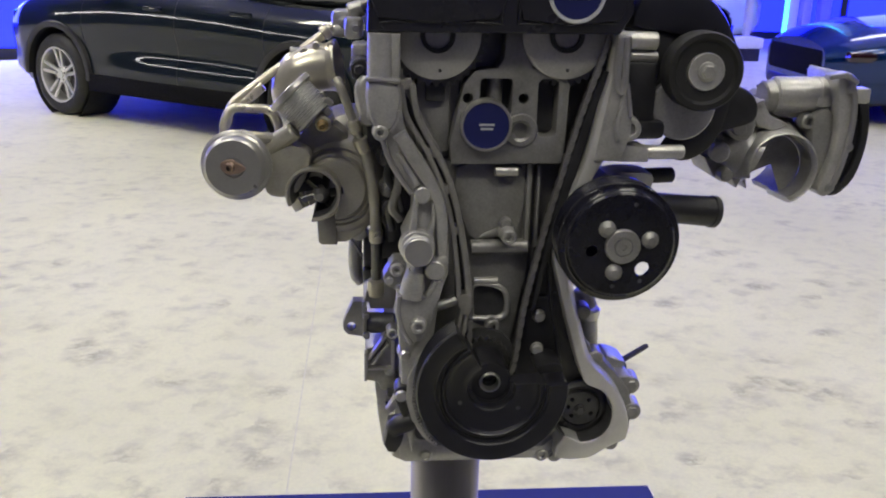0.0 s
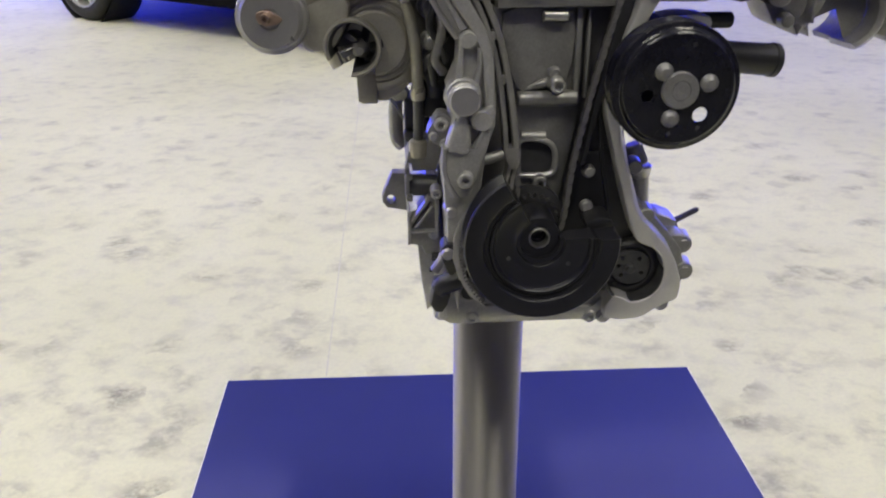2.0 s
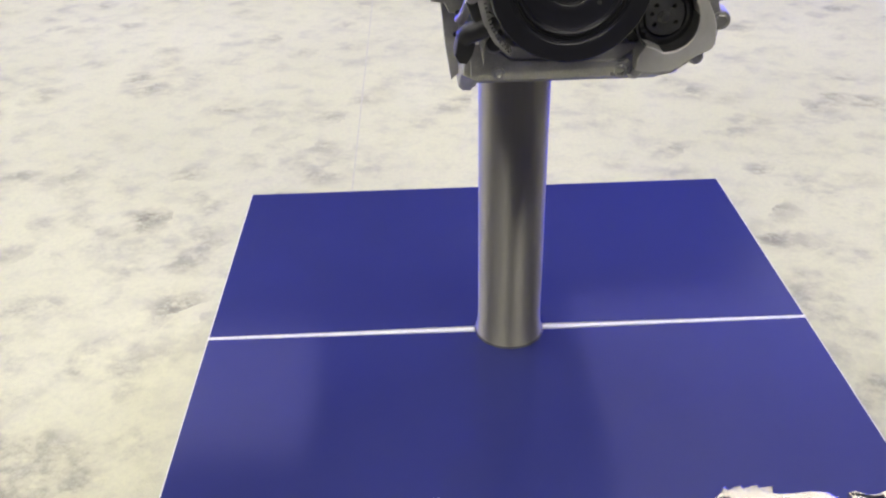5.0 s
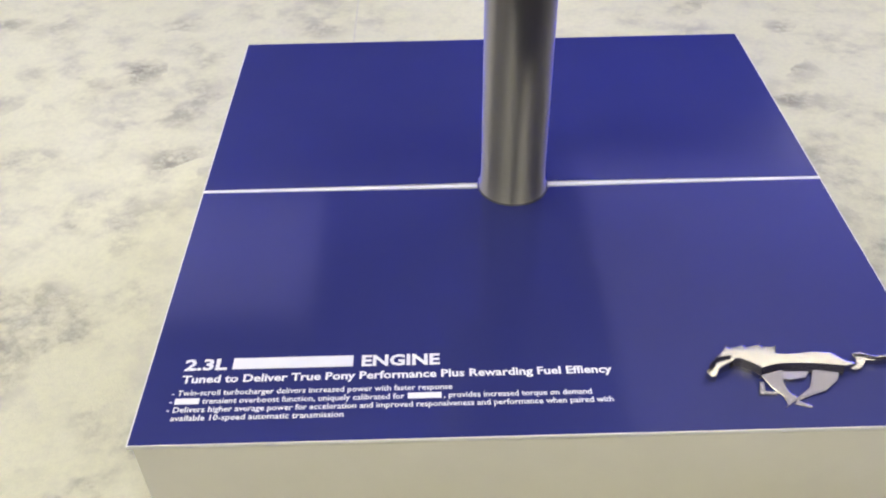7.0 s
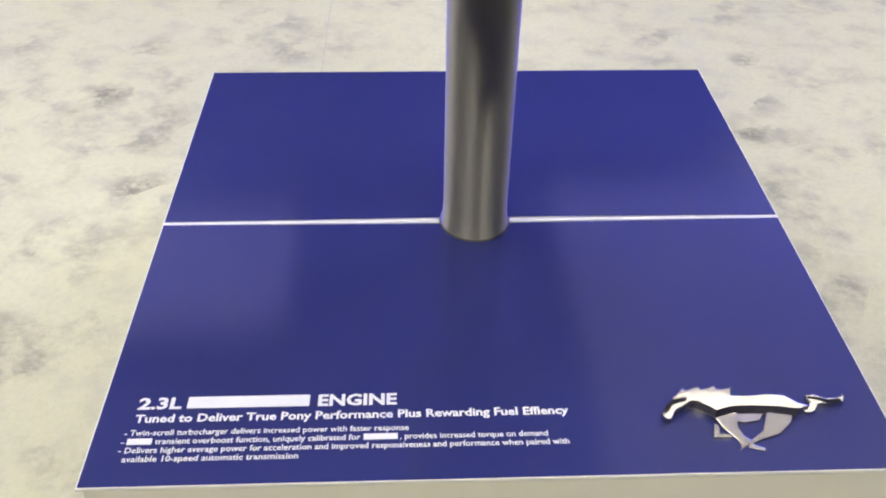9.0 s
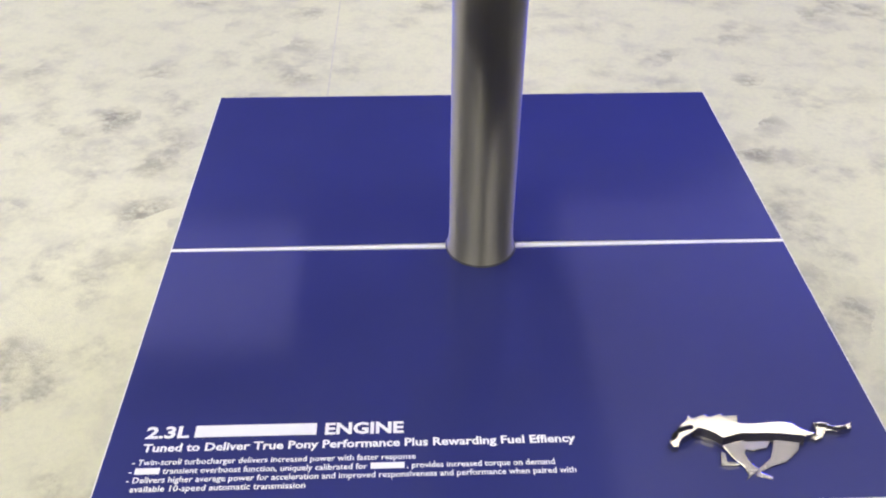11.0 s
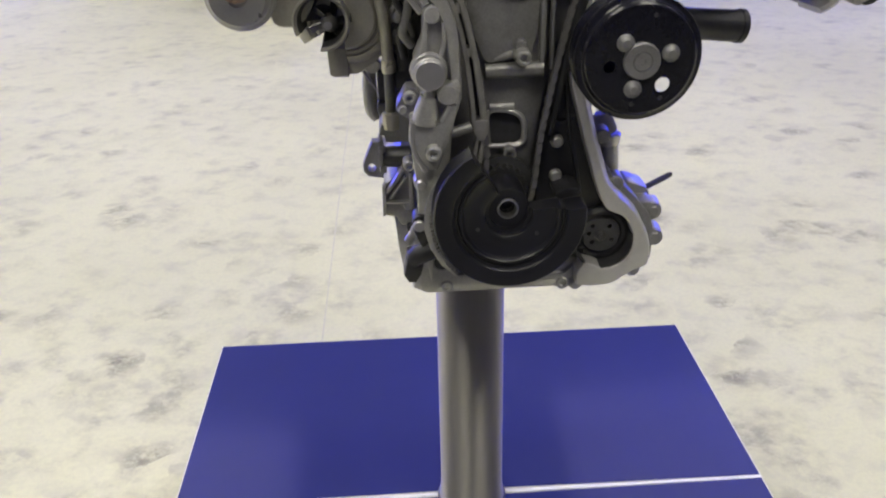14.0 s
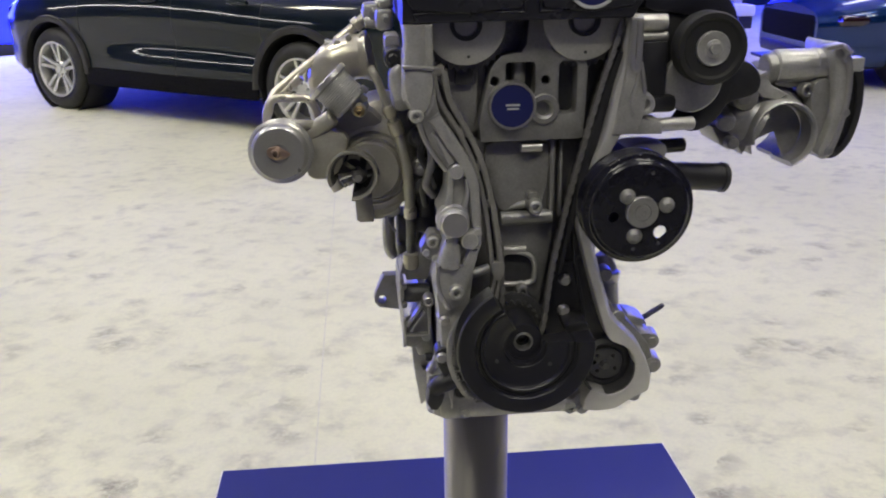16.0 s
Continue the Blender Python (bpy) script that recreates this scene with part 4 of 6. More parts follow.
lathe(bm, [(0.0175, -0.004), (0.0175, 0.001), (0.016, 0.0025), (0.0110, 0.0025), (0.0085, 0.0005), (0.0075, -0.006), (0, -0.006)], (0.042, -0.264, 1.144), (0, -1, 0), 32)
part("eccentric_boss", bm, ALU_D, head)
bm = B()
box(bm, (-0.047, -0.240, 1.155), (0.036, 0.012, 0.075), 0.003)
part("side_web", bm, ALU_D, head)
# Dark block coloured as a slot's shade; no hollow is cut.
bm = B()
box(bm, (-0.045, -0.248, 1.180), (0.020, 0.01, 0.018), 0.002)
part("slot_shade_block", bm, DARK, head)
# blue disc with two bars of writing
bm = B()
lathe(bm, [(0.0265, -0.004), (0.0265, 0.008), (0.0255, 0.010), (0.0235, 0.010), (0.0232, 0.008)], (0.0055, -0.264, 1.150), (0, -1, 0), 48)
ring = part("badge_ring", bm, ALU_M, head)
bm = B()
lathe(bm, [(0.0234, 0.0), (0.0234, 0.0088), (0, 0.0088)], (0.0055, -0.264, 1.150), (0, -1, 0), 48)
part("blue_disc", bm, DISC_BLUE, head, "round blue badge with tiny white writing")
bm = B()
box(bm, (0.0060, -0.2732, 1.1510), (0.0155, 0.0006, 0.0021))
box(bm, (0.0062, -0.2732, 1.1468), (0.0125, 0.0006, 0.0021))
part("writing_bars", bm, SILVER_INK, head)

# cam phasers
for x, z in ((-0.045, 1.2375), (0.0825, 1.2395)):
    bm = B()
    lathe(bm, [(0.043, -0.016), (0.043, -0.001), (0.0415, 0.0), (0.017, 0.0), (0.0165, 0.005), (0.0135, 0.005), (0.013, 0.001), (0, 0.001)], (x, -0.268, z), (0, -1, 0), 48)
    ph = part("cam_phaser", bm, ALU, engine, "round grey cam phaser")
    bm = B()
    lathe(bm, [(0.0172, 0.0), (0.0170, 0.0058), (0.0126, 0.0058), (0.0122, 0.0)], (x, -0.2685, z), (0, -1, 0), 40)
    part("hub_ring", bm, BLACK, ph)
    bm = B()
    n = 36
    teeth = [(x + (0.0470 if i % 2 else 0.0508) * math.cos(TAU * (i + o) / (2 * n)), z + (0.0470 if i % 2 else 0.0508) * math.sin(TAU * (i + o) / (2 * n))) for i in range(2 * n) for o in (-0.22, 0.22)]
    prism(bm, teeth, -0.262, -0.250)
    part("sprocket", bm, STEEL_D, ph)
    bm = B()
    rod(bm, (x + 0.003, -0.2676, z - 0.034), (x + 0.003, -0.2684, z - 0.034), 0.0018, seg=10)
    part("timing_mark", bm, DARK, ph)

# cam cover, black plastic
bm = B()
prism(bm, [(-0.114, 1.2405), (0.130, 1.2425), (0.142, 1.262), (0.140, 1.315), (0.120, 1.335), (-0.090, 1.335), (-0.112, 1.318)], -0.292, 0.20, r=0.004)
cover = part("cam_cover", bm, COVER, engine, "glossy black plastic cam cover")
bm = B()
tube(bm, [(-0.098, -0.2925, 1.242), (-0.098, -0.2925, 1.2505), (-0.05, -0.2925, 1.2515), (0.016, -0.2925, 1.2510)], 0.0012, 8)
tube(bm, [(0.03, -0.2925, 1.2515), (0.09, -0.2925, 1.2525), (0.125, -0.2925, 1.2535)], 0.0012, 8)
part("cover_ridge", bm, COVER, cover)
for x0, x1 in ((-0.104, 0.010), (0.034, 0.128)):
    bm = prism(B(), rounded([(x0, 1.2545), (x1, 1.2555), (x1, 1.29), (x1 - 0.006, 1.322), (x0 + 0.012, 1.322), (x0, 1.30)], 2), -0.2960, -0.2905, r=0.0025)
    part("cover_panel", bm, COVER, cover)
for x in (0.014, 0.030):
    part("cover_groove_rib", box(B(), (x, -0.2935, 1.285), (0.003, 0.004, 0.07), 0.001), COVER, cover)
bm = B()
lathe(bm, [(0.0275, -0.003), (0.0275, 0.0025), (0.0255, 0.003), (0.0240, 0.0025), (0.0240, -0.003)], (0.084, -0.2960, 1.280), (0, -1, 0), 48)
part("cover_badge_ring", bm, SILVER_INK, cover, "silver ring of a round badge")
bm = B()
lathe(bm, [(0.0242, -0.002), (0.0242, 0.001), (0, 0.001)], (0.084, -0.2960, 1.280), (0, -1, 0), 48)
part("cover_badge", bm, DISC_BLUE, cover)
bm = B()
box(bm, (0.084, -0.2978, 1.2770), (0.026, 0.001, 0.0040))
part("badge_writing_bar", bm, SILVER_INK, cover)

# chain
LINK = B()
prism(LINK, [(p[0], p[1]) for p in circle(0.003, 0, 0.0029, 10)[-3:] + circle(0.003, 0, 0.0029, 10)[:4] + circle(-0.003, 0, 0.0029, 10)[3:8]], -0.0045, 0.0045)
LINK_ME = mesh_of("chain_link", LINK, CHAIN)
LINK2 = B()
prism(LINK2, [(p[0], p[1]) for p in circle(0.003, 0, 0.0025, 10)[-3:] + circle(0.003, 0, 0.0025, 10)[:4] + circle(-0.003, 0, 0.0025, 10)[3:8]], -0.0028, 0.0028)
LINK2_ME = mesh_of("chain_link_inner", LINK2, CHAIN)
RIGHT = [(0.1245, 1.240), (0.1155, 1.206), (0.1055, 1.175), (0.0945, 1.134), (0.0860, 1.100), (0.0775, 1.066), (0.0660, 1.015), (0.0540, 0.9515), (0.0475, 0.8950), (0.0420, 0.872)]
LEFT = [(-0.0915, 1.240), (-0.0830, 1.205), (-0.0680, 1.172), (-0.0480, 1.135), (-0.0270, 1.085), (-0.0140, 1.030), (-0.0060, 0.984), (-0.0040, 0.935), (-0.0040, 0.880)]
UNDER = [(0.0420, 0.872), (0.034, 0.860), (0.018, 0.854), (0.002, 0.862), (-0.004, 0.880)]
chain = part("timing_chain", tube(B(), [(x, -0.270, z) for x, z in RIGHT], 0.0012, 6), CHAIN, engine, "steel timing chain on sprockets")
for run in (RIGHT, LEFT, UNDER):
    line = smooth_line([(x, -0.270, z) for x, z in run], 40)
    dist, last, k = 0.0, line[0], 0
    for p, q in zip(line, line[1:]):
        dist += (q - p).length
        if dist >= 0.0061:
            dist = 0.0
            d = (q - p).normalized()
            ob = new("chain_link", LINK_ME if k % 2 else LINK2_ME)
            ob.parent = chain
            ob.matrix_local = HOME[engine] @ Matrix.Translation(p) @ Matrix.Rotation(-math.atan2(d.z, d.x), 4, "Y")
            k += 1


def ribbon(points, w, y0, y1, r=0.001):
    """A bent bar of width w (a number or one for each point) along (x, z) points."""
    line = smooth_line([(x, 0, z) for x, z in points], 6)
    ws = [w] * len(line) if not isinstance(w, (list, tuple)) else [float(np.interp(i / 6, range(len(w)), w)) for i in range(len(line))]
    lo, hi = [], []
    for i, p in enumerate(line):
        d = (line[min(i + 1, len(line) - 1)] - line[max(i - 1, 0)]).normalized()
        nrm = Vector((d.z, 0, -d.x))
        lo.append(p - nrm * ws[i] / 2), hi.append(p + nrm * ws[i] / 2)
    return prism(B(), [(p.x, p.z) for p in lo + hi[::-1]], y0, y1, r=r)


# tensioner arm: two rails with rungs, left of the chain
ARM_O = [(-0.0810, 1.190), (-0.0740, 1.158), (-0.0545, 1.125), (-0.0365, 1.084), (-0.0262, 1.041), (-0.0200, 0.994), (-0.0175, 0.965)]
ARM_I = [(-0.0700, 1.192), (-0.0640, 1.160), (-0.0440, 1.123), (-0.0286, 1.088), (-0.0180, 1.045), (-0.0100, 0.994), (-0.0070, 0.965)]
arm = part("tensioner_arm", ribbon(ARM_O, 0.0052, -0.283, -0.262), GUIDE, engine, "curved grey chain tensioner arm")
part("rail", ribbon(ARM_I, 0.0062, -0.283, -0.262), GUIDE, arm)
for i in (0, 2, 3, 4, 6):
    a, b = ARM_O[i], ARM_I[i]
    part("rung", ribbon([a, ((a[0] + b[0]) / 2, (a[1] + b[1]) / 2), b], 0.009, -0.282, -0.264), GUIDE, arm)
# Dark strip behind the rungs: slot shade put into the colour.
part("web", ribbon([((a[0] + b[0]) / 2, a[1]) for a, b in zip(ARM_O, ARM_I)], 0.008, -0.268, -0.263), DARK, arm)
bm = prism(B(), rounded([(-0.018, 0.972), (-0.004, 0.972), (-0.005, 0.956), (-0.011, 0.950), (-0.017, 0.958)], 3), -0.284, -0.262, r=0.001)
part("arm_foot", bm, GUIDE, arm)
part("lower_rail", ribbon([(-0.0130, 0.955), (-0.0190, 0.925), (-0.0240, 0.905)], 0.0045, -0.280, -0.264), GUIDE, arm)
part("lower_rail", ribbon([(-0.0080, 0.955), (-0.0120, 0.925), (-0.0170, 0.902)], 0.0045, -0.280, -0.264), GUIDE, arm)
# black inner cover that fills the space between the chain and the right flange
edge_l = [(x + 0.0035, z) for x, z in RIGHT[:-1]]
edge_r = [(0.050, 0.850), (0.110, 0.846), (0.124, 0.868), (0.113, 0.899), (0.101, 0.939), (0.0895, 0.982), (0.0830, 1.010), (0.0850, 1.043), (0.0920, 1.067), (0.0995, 1.094), (0.1075, 1.115), (0.1130, 1.142), (0.1185, 1.172), (0.1275, 1.205), (0.1320, 1.238)]
guide = part("chain_guide", prism(B(), edge_l + edge_r, -0.263, -0.238, r=0.002), BLACK, engine, "black plastic inner cover beside the chain")
part("guide_rail", ribbon([(x + 0.0085, z) for x, z in RIGHT[1:-2]], [0.007, 0.008, 0.010, 0.011, 0.009, 0.007, 0.004], -0.276, -0.262), BLACK, guide)
part("guide_rib", ribbon([(0.078, 1.020), (0.084, 0.960), (0.095, 0.905), (0.100, 0.870)], 0.004, -0.268, -0.262), BLACK, guide)
part("guide_rib", ribbon([(0.060, 0.975), (0.074, 0.962), (0.090, 0.968)], 0.004, -0.267, -0.262), BLACK, guide)

# cut timing cover, left part
bm = B()
inner = [(-0.082, 1.240), (-0.082, 1.192), (-0.079, 1.157), (-0.066, 1.115), (-0.046, 1.083), (-0.031, 1.030), (-0.031, 1.000), (-0.040, 0.972), (-0.044, 0.935), (-0.054, 0.900), (-0.062, 0.880)]
outer = [(-0.066, 0.790), (-0.078, 0.850), (-0.079, 0.900), (-0.083, 0.940), (-0.079, 0.970), (-0.072, 0.993), (-0.070, 1.012), (-0.078, 1.030), (-0.068, 1.052), (-0.066, 1.083), (-0.086, 1.112), (-0.098, 1.143), (-0.114, 1.160), (-0.113, 1.205), (-0.109, 1.215), (-0.113, 1.240)]
prism(bm, inner + outer, -0.294, -0.225, r=0.003)
left = part("timing_cover_left", bm, ALU, engine, "cut silver timing cover casting")
bm = B()
rod(bm, (-0.1015, -0.2905, 1.199), (-0.1015, -0.2905, 1.2402), 0.0125, 0.0118, seg=32)
box(bm, (-0.0905, -0.289, 1.2195), (0.0155, 0.012, 0.041), 0.002)
part("upper_column", bm, ALU, left)
part("ledge", ribbon([(-0.115, 1.1985), (-0.100, 1.1980), (-0.0825, 1.1960)], 0.0035, -0.3050, -0.288, 0.001), ALU_M, left)
bm = B()
prism(bm, rounded([(-0.114, 1.1955), (-0.083, 1.194), (-0.0835, 1.165), (-0.090, 1.150), (-0.104, 1.149), (-0.1125, 1.165)], 2), -0.303, -0.286, r=0.007)
part("oil_pocket", bm, ALU, left)
part("pocket_rib", ribbon([(-0.109, 1.163), (-0.104, 1.155), (-0.099, 1.148)], 0.003, -0.302, -0.292, 0.001), ALU_M, left)
part("pocket_rib", ribbon([(-0.0835, 1.168), (-0.0855, 1.158), (-0.091, 1.148)], 0.003, -0.302, -0.292, 0.001), ALU_M, left)
boss(left, -0.101, -0.294, 1.147, 0.0075, 0.010, 0.003)
part("rib", ribbon([(-0.083, 1.146), (-0.066, 1.119), (-0.0500, 1.094), (-0.0415, 1.072), (-0.0385, 1.038), (-0.0375, 1.008)], [0.014, 0.015, 0.013, 0.012, 0.011, 0.009], -0.304, -0.292, 0.004), ALU, left)
part("rib", ribbon([(-0.0655, 1.082), (-0.0668, 1.062), (-0.0690, 1.042)], [0.005, 0.006, 0.010], -0.302, -0.292, 0.002), ALU, left)
part("rib", ribbon([(-0.0490, 1.078), (-0.0480, 1.060), (-0.0520, 1.044)], [0.003, 0.004, 0.006], -0.303, -0.292, 0.0015), ALU, left)
boss(left, -0.0595, -0.292, 1.0855, 0.0085, 0.012)
part("web", ribbon([(-0.0595, 1.0860), (-0.0520, 1.0830), (-0.0460, 1.0860)], [0.010, 0.006, 0.008], -0.3005, -0.292, 0.002), ALU, left)
part("rib", ribbon([(-0.0840, 1.128), (-0.0730, 1.110), (-0.0640, 1.094)], [0.004, 0.006, 0.008], -0.301, -0.292, 0.002), ALU, left)
part("rib", ribbon([(-0.100, 1.142), (-0.090, 1.115), (-0.070, 1.086)], 0.005, -0.300, -0.292, 0.002), ALU_M, left)
b1 = boss(left, -0.0635, -0.294, 1.030, 0.0165, 0.018)
bm = B()
lathe(bm, [(0.0150, 0), (0.0150, 0.0035), (0.0138, 0.005), (0, 0.005)], (-0.0632, -0.312, 1.030), (0, -1, 0), 32)
part("plug", bm, ALU_M, b1)
bm = B()
lathe(bm, [(0.0175, 0), (0.0185, 0.004), (0.0185, 0.010), (0.0170, 0.012)], (-0.0635, -0.294, 1.031), (0, -1, 0), 28, 20, 200)
part("collar", bm, ALU, b1)
boss(left, -0.0455, -0.294, 1.009, 0.0105, 0.017)
bm = B()
box(bm, (-0.0405, -0.303, 1.0165), (0.016, 0.014, 0.010), 0.003, pose(0, 0, 0, 0, -24, 0))
part("web", bm, ALU, left)
bm = B()
rod(bm, (-0.0640, -0.302, 1.014), (-0.0645, -0.302, 1.002), 0.0058, 0.0062, seg=18)
tube(bm, [(-0.0640, -0.300, 1.006), (-0.0665, -0.299, 0.994), (-0.0690, -0.298, 0.978)], [0.0085, 0.0115, 0.0135], 18)
part("spout", bm, ALU, left)
bm = B()
prism(bm, [(-0.084, 0.982), (-0.053, 0.981), (-0.046, 0.997), (-0.037, 0.996), (-0.038, 0.985), (-0.046, 0.958), (-0.057, 0.930), (-0.074, 0.927), (-0.086, 0.960)], -0.305, -0.290, r=0.0025)
part("lower_pocket", bm, ALU, left)
part("pocket_edge", ribbon([(-0.082, 0.981), (-0.0825, 0.960), (-0.078, 0.943), (-0.069, 0.928)], 0.0045, -0.3085, -0.303, 0.0012), ALU_M, left)
part("pocket_edge", ribbon([(-0.081, 0.9805), (-0.067, 0.9805), (-0.055, 0.9800)], 0.0030, -0.3075, -0.303, 0.0010), ALU_M, left)
part("pocket_edge", ribbon([(-0.0525, 0.981), (-0.0475, 0.990), (-0.0445, 0.998)], 0.0045, -0.3080, -0.303, 0.0012), ALU, left)
boss(left, -0.0615, -0.300, 0.9490, 0.0082, 0.014, 0.0034, ALU)
# small lugs down the outer edge
lug = boss(left, -0.0740, -0.284, 0.909, 0.0078, 0.010, 0, ALU)
bm = B()
lathe(bm, [(0.0050, 0), (0.0062, 0.002), (0.0046, 0.006), (0, 0.007)], (-0.0745, -0.294, 0.9095), (0, -1, 0), 14)
part("dowel", bm, ALU_M, lug)
part("lug_web", ribbon([(-0.068, 0.920), (-0.067, 0.907), (-0.071, 0.898)], 0.004, -0.291, -0.282, 0.001), ALU_M, left)
bm = B()
prism(bm, rounded([(-0.0665, 0.975), (-0.078, 0.966), (-0.091, 0.970), (-0.097, 0.980), (-0.092, 0.990), (-0.086, 1.000), (-0.076, 0.999), (-0.070, 0.990)], 2), -0.250, -0.225, r=0.002)
ear = part("cover_ear", bm, ALU_D, left)
boss(ear, -0.0828, -0.249, 0.990, 0.0070, 0.006, 0.0030, ALU)
boss(ear, -0.0905, -0.249, 0.977, 0.0045, 0.004, 0, ALU)
boss(ear, -0.0790, -0.249, 0.969, 0.0052, 0.004, 0, ALU)
boss(left, -0.0860, -0.205, 0.901, 0.0062, 0.014, 0.0030, ALU_M)
bm = B()
tube(bm, [(-0.05, -0.286, 0.960), (-0.036, -0.285, 0.963), (-0.022, -0.280, 0.966)], 0.0055, 12)
part("oil_nozzle", bm, ALU_D, left)
bm = B()
prism(bm, [(-0.074, 0.902), (-0.058, 0.908), (-0.0545, 0.903), (-0.057, 0.898), (-0.0555, 0.893), (-0.0590, 0.889), (-0.0570, 0.884), (-0.0605, 0.880), (-0.0580, 0.874), (-0.0600, 0.866), (-0.0690, 0.866), (-0.0715, 0.880), (-0.0690, 0.892)], -0.288, -0.276, r=0.0012)
part("toothed_edge", bm, ALU, left)
bm = B()
prism(bm, [(-0.0690, 0.858), (-0.0600, 0.860), (-0.0540, 0.842), (-0.0505, 0.834), (-0.0560, 0.832), (-0.0640, 0.842)], -0.288, -0.276, r=0.0015)
part("lower_edge", bm, ALU, left)
# scalloped cut edge, centred to line up with the pulley in the camera's view
teeth = []
for k in range(27):
    for o, r in ((0.0, 0.0838), (0.45, 0.0838), (0.5, 0.0868), (0.95, 0.0868)):
        a = radians(150 + (k + o) * 2.9)
        teeth.append((0.0197 + r * math.cos(a), 0.869 + r * math.sin(a)))
rim = [(0.0197 + r * math.cos(radians(a)), 0.869 + r * math.sin(radians(a))) for a, r in ((228, 0.0885), (215, 0.0915), (200, 0.0925), (185, 0.0935), (170, 0.0930), (158, 0.0915), (150, 0.0885))]
bm = prism(B(), teeth + rim, -0.303, -0.285, r=0.0005)
part("toothed_ring", bm, ALU, left)
for x, z in ((-0.054, 0.871), (-0.048, 0.850)):
    boss(left, x - 0.012, -0.285, z - 0.01, 0.006, 0.012)

# cut timing cover, right flange: a narrow face, a drafted side wall and a lower ledge outside it
def drafted(bm, front, back, y0, y1):
    """A closed wall whose outline changes from front to back."""
    a = [bm.verts.new((x, y0, z)) for x, z in front]
    b = [bm.verts.new((x, y1, z)) for x, z in back]
    n = len(a)
    bm.faces.new(a), bm.faces.new(b[::-1])
    for i in range(n):
        bm.faces.new((a[i], b[i], b[(i + 1) % n], a[(i + 1) % n]))
    bmesh.ops.recalc_face_normals(bm, faces=bm.faces)
    es = [e for e in bm.edges if e.verts[0] in a and e.verts[1] in a and e.calc_face_angle(0) > 0.4]
    bmesh.ops.bevel(bm, geom=es, offset=0.0022, segments=3, profile=0.5, affect="EDGES", clamp_overlap=True)
    return bm


inner = [(0.128, 1.242), (0.1255, 1.205), (0.1165, 1.172), (0.1110, 1.142), (0.1055, 1.115), (0.0975, 1.094), (0.0900, 1.067), (0.0830, 1.040), (0.0812, 1.022), (0.0815, 1.007), (0.0881, 0.9815), (0.1001, 0.9381), (0.1123, 0.8978), (0.1215, 0.874), (0.1290, 0.866), (0.1420, 0.8605), (0.1515, 0.850), (0.1568, 0.836), (0.1560, 0.820), (0.1500, 0.808), (0.1400, 0.8005), (0.1240, 0.797), (0.1040, 0.805)]
outer = [(0.095, 0.778), (0.132, 0.776), (0.148, 0.785), (0.163, 0.794), (0.1755, 0.800), (0.1760, 0.824), (0.1668, 0.8447), (0.1563, 0.8638), (0.1405, 0.8806), (0.1290, 0.8930), (0.1193, 0.9086), (0.1080, 0.9464), (0.1016, 0.9681), (0.0956, 0.9959), (0.0945, 1.031), (0.103, 1.075), (0.119, 1.109), (0.130, 1.130), (0.135, 1.165), (0.138, 1.189), (0.139, 1.242)]
wide = [(x + (0.0078 if 0.9 < z < 1.2 else 0.0045 if 0.82 < z < 0.9 else 0.001), z) for x, z in outer]
right = part("timing_cover_right", drafted(B(), rounded(inner + outer, 2), rounded(inner + wide, 2), -0.288, -0.262), CUT, engine, "narrow silver timing cover flange", 50)
ledge = [(0.0975, 0.775), (0.140, 0.7735), (0.158, 0.781), (0.172, 0.787), (0.1855, 0.795), (0.1865, 0.830), (0.1800, 0.850), (0.1660, 0.868), (0.1490, 0.886), (0.1360, 0.898), (0.1250, 0.915), (0.1145, 0.949), (0.1080, 0.975), (0.1030, 1.010), (0.1100, 1.079), (0.125, 1.115), (0.139, 1.165), (0.141, 1.242)]
# Darker grey holds down the blue light on the ledge.
part("flange_ledge", prism(B(), inner + ledge, -0.264, -0.225, r=0.002), ALU_D, right)
bm = B()
rod(bm, (0.136, -0.225, 0.930), (0.142, -0.225, 0.874), 0.0120, 0.0105, bevel=0.001)
part("side_pillar", bm, ALU, right)
bm = B()
rod(bm, (0.136, -0.225, 0.935), (0.136, -0.225, 0.921), 0.0150, 0.0140, bevel=0.002)
rod(bm, (0.128, -0.225, 0.958), (0.135, -0.225, 0.935), 0.0100, 0.0125, bevel=0.002)
part("pillar_head", bm, ALU_M, right)
boss(right, 0.121, -0.255, 0.944, 0.0085, 0.012, 0, ALU_D)
boss(right, 0.1395, -0.25, 0.889, 0.0085, 0.016, 0, ALU_D)
bm = B()
box(bm, (0.170, -0.215, 0.866), (0.026, 0.04, 0.018), 0.004, pose(0, 0, 0, 0, 20, 0))
part("stud_lug", bm, ALU, right)
bm = B()
rod(bm, (0.180, -0.205, 0.852), (0.2465, -0.12, 0.838), 0.0032, seg=14)
for k in range(14):
    p = Vector((0.186, -0.197, 0.851)).lerp(Vector((0.2465, -0.12, 0.838)), k / 14)
    lathe(bm, [(0.0032, -0.002), (0.0038, 0), (0.0032, 0.002)], p, (0.0665, 0.085, -0.014), 12)
part("threaded_stud", bm, RUBBER, right, "dark threaded stud")
bolt(right, 0.183, -0.212, 0.853, 0.0072, 0.008, ALU_D)
# Lug coloured darker for the same reason as the ledge.
part("bolt_lug", box(B(), (0.174, -0.235, 0.840), (0.026, 0.05, 0.048), 0.008), ALU_D, right)
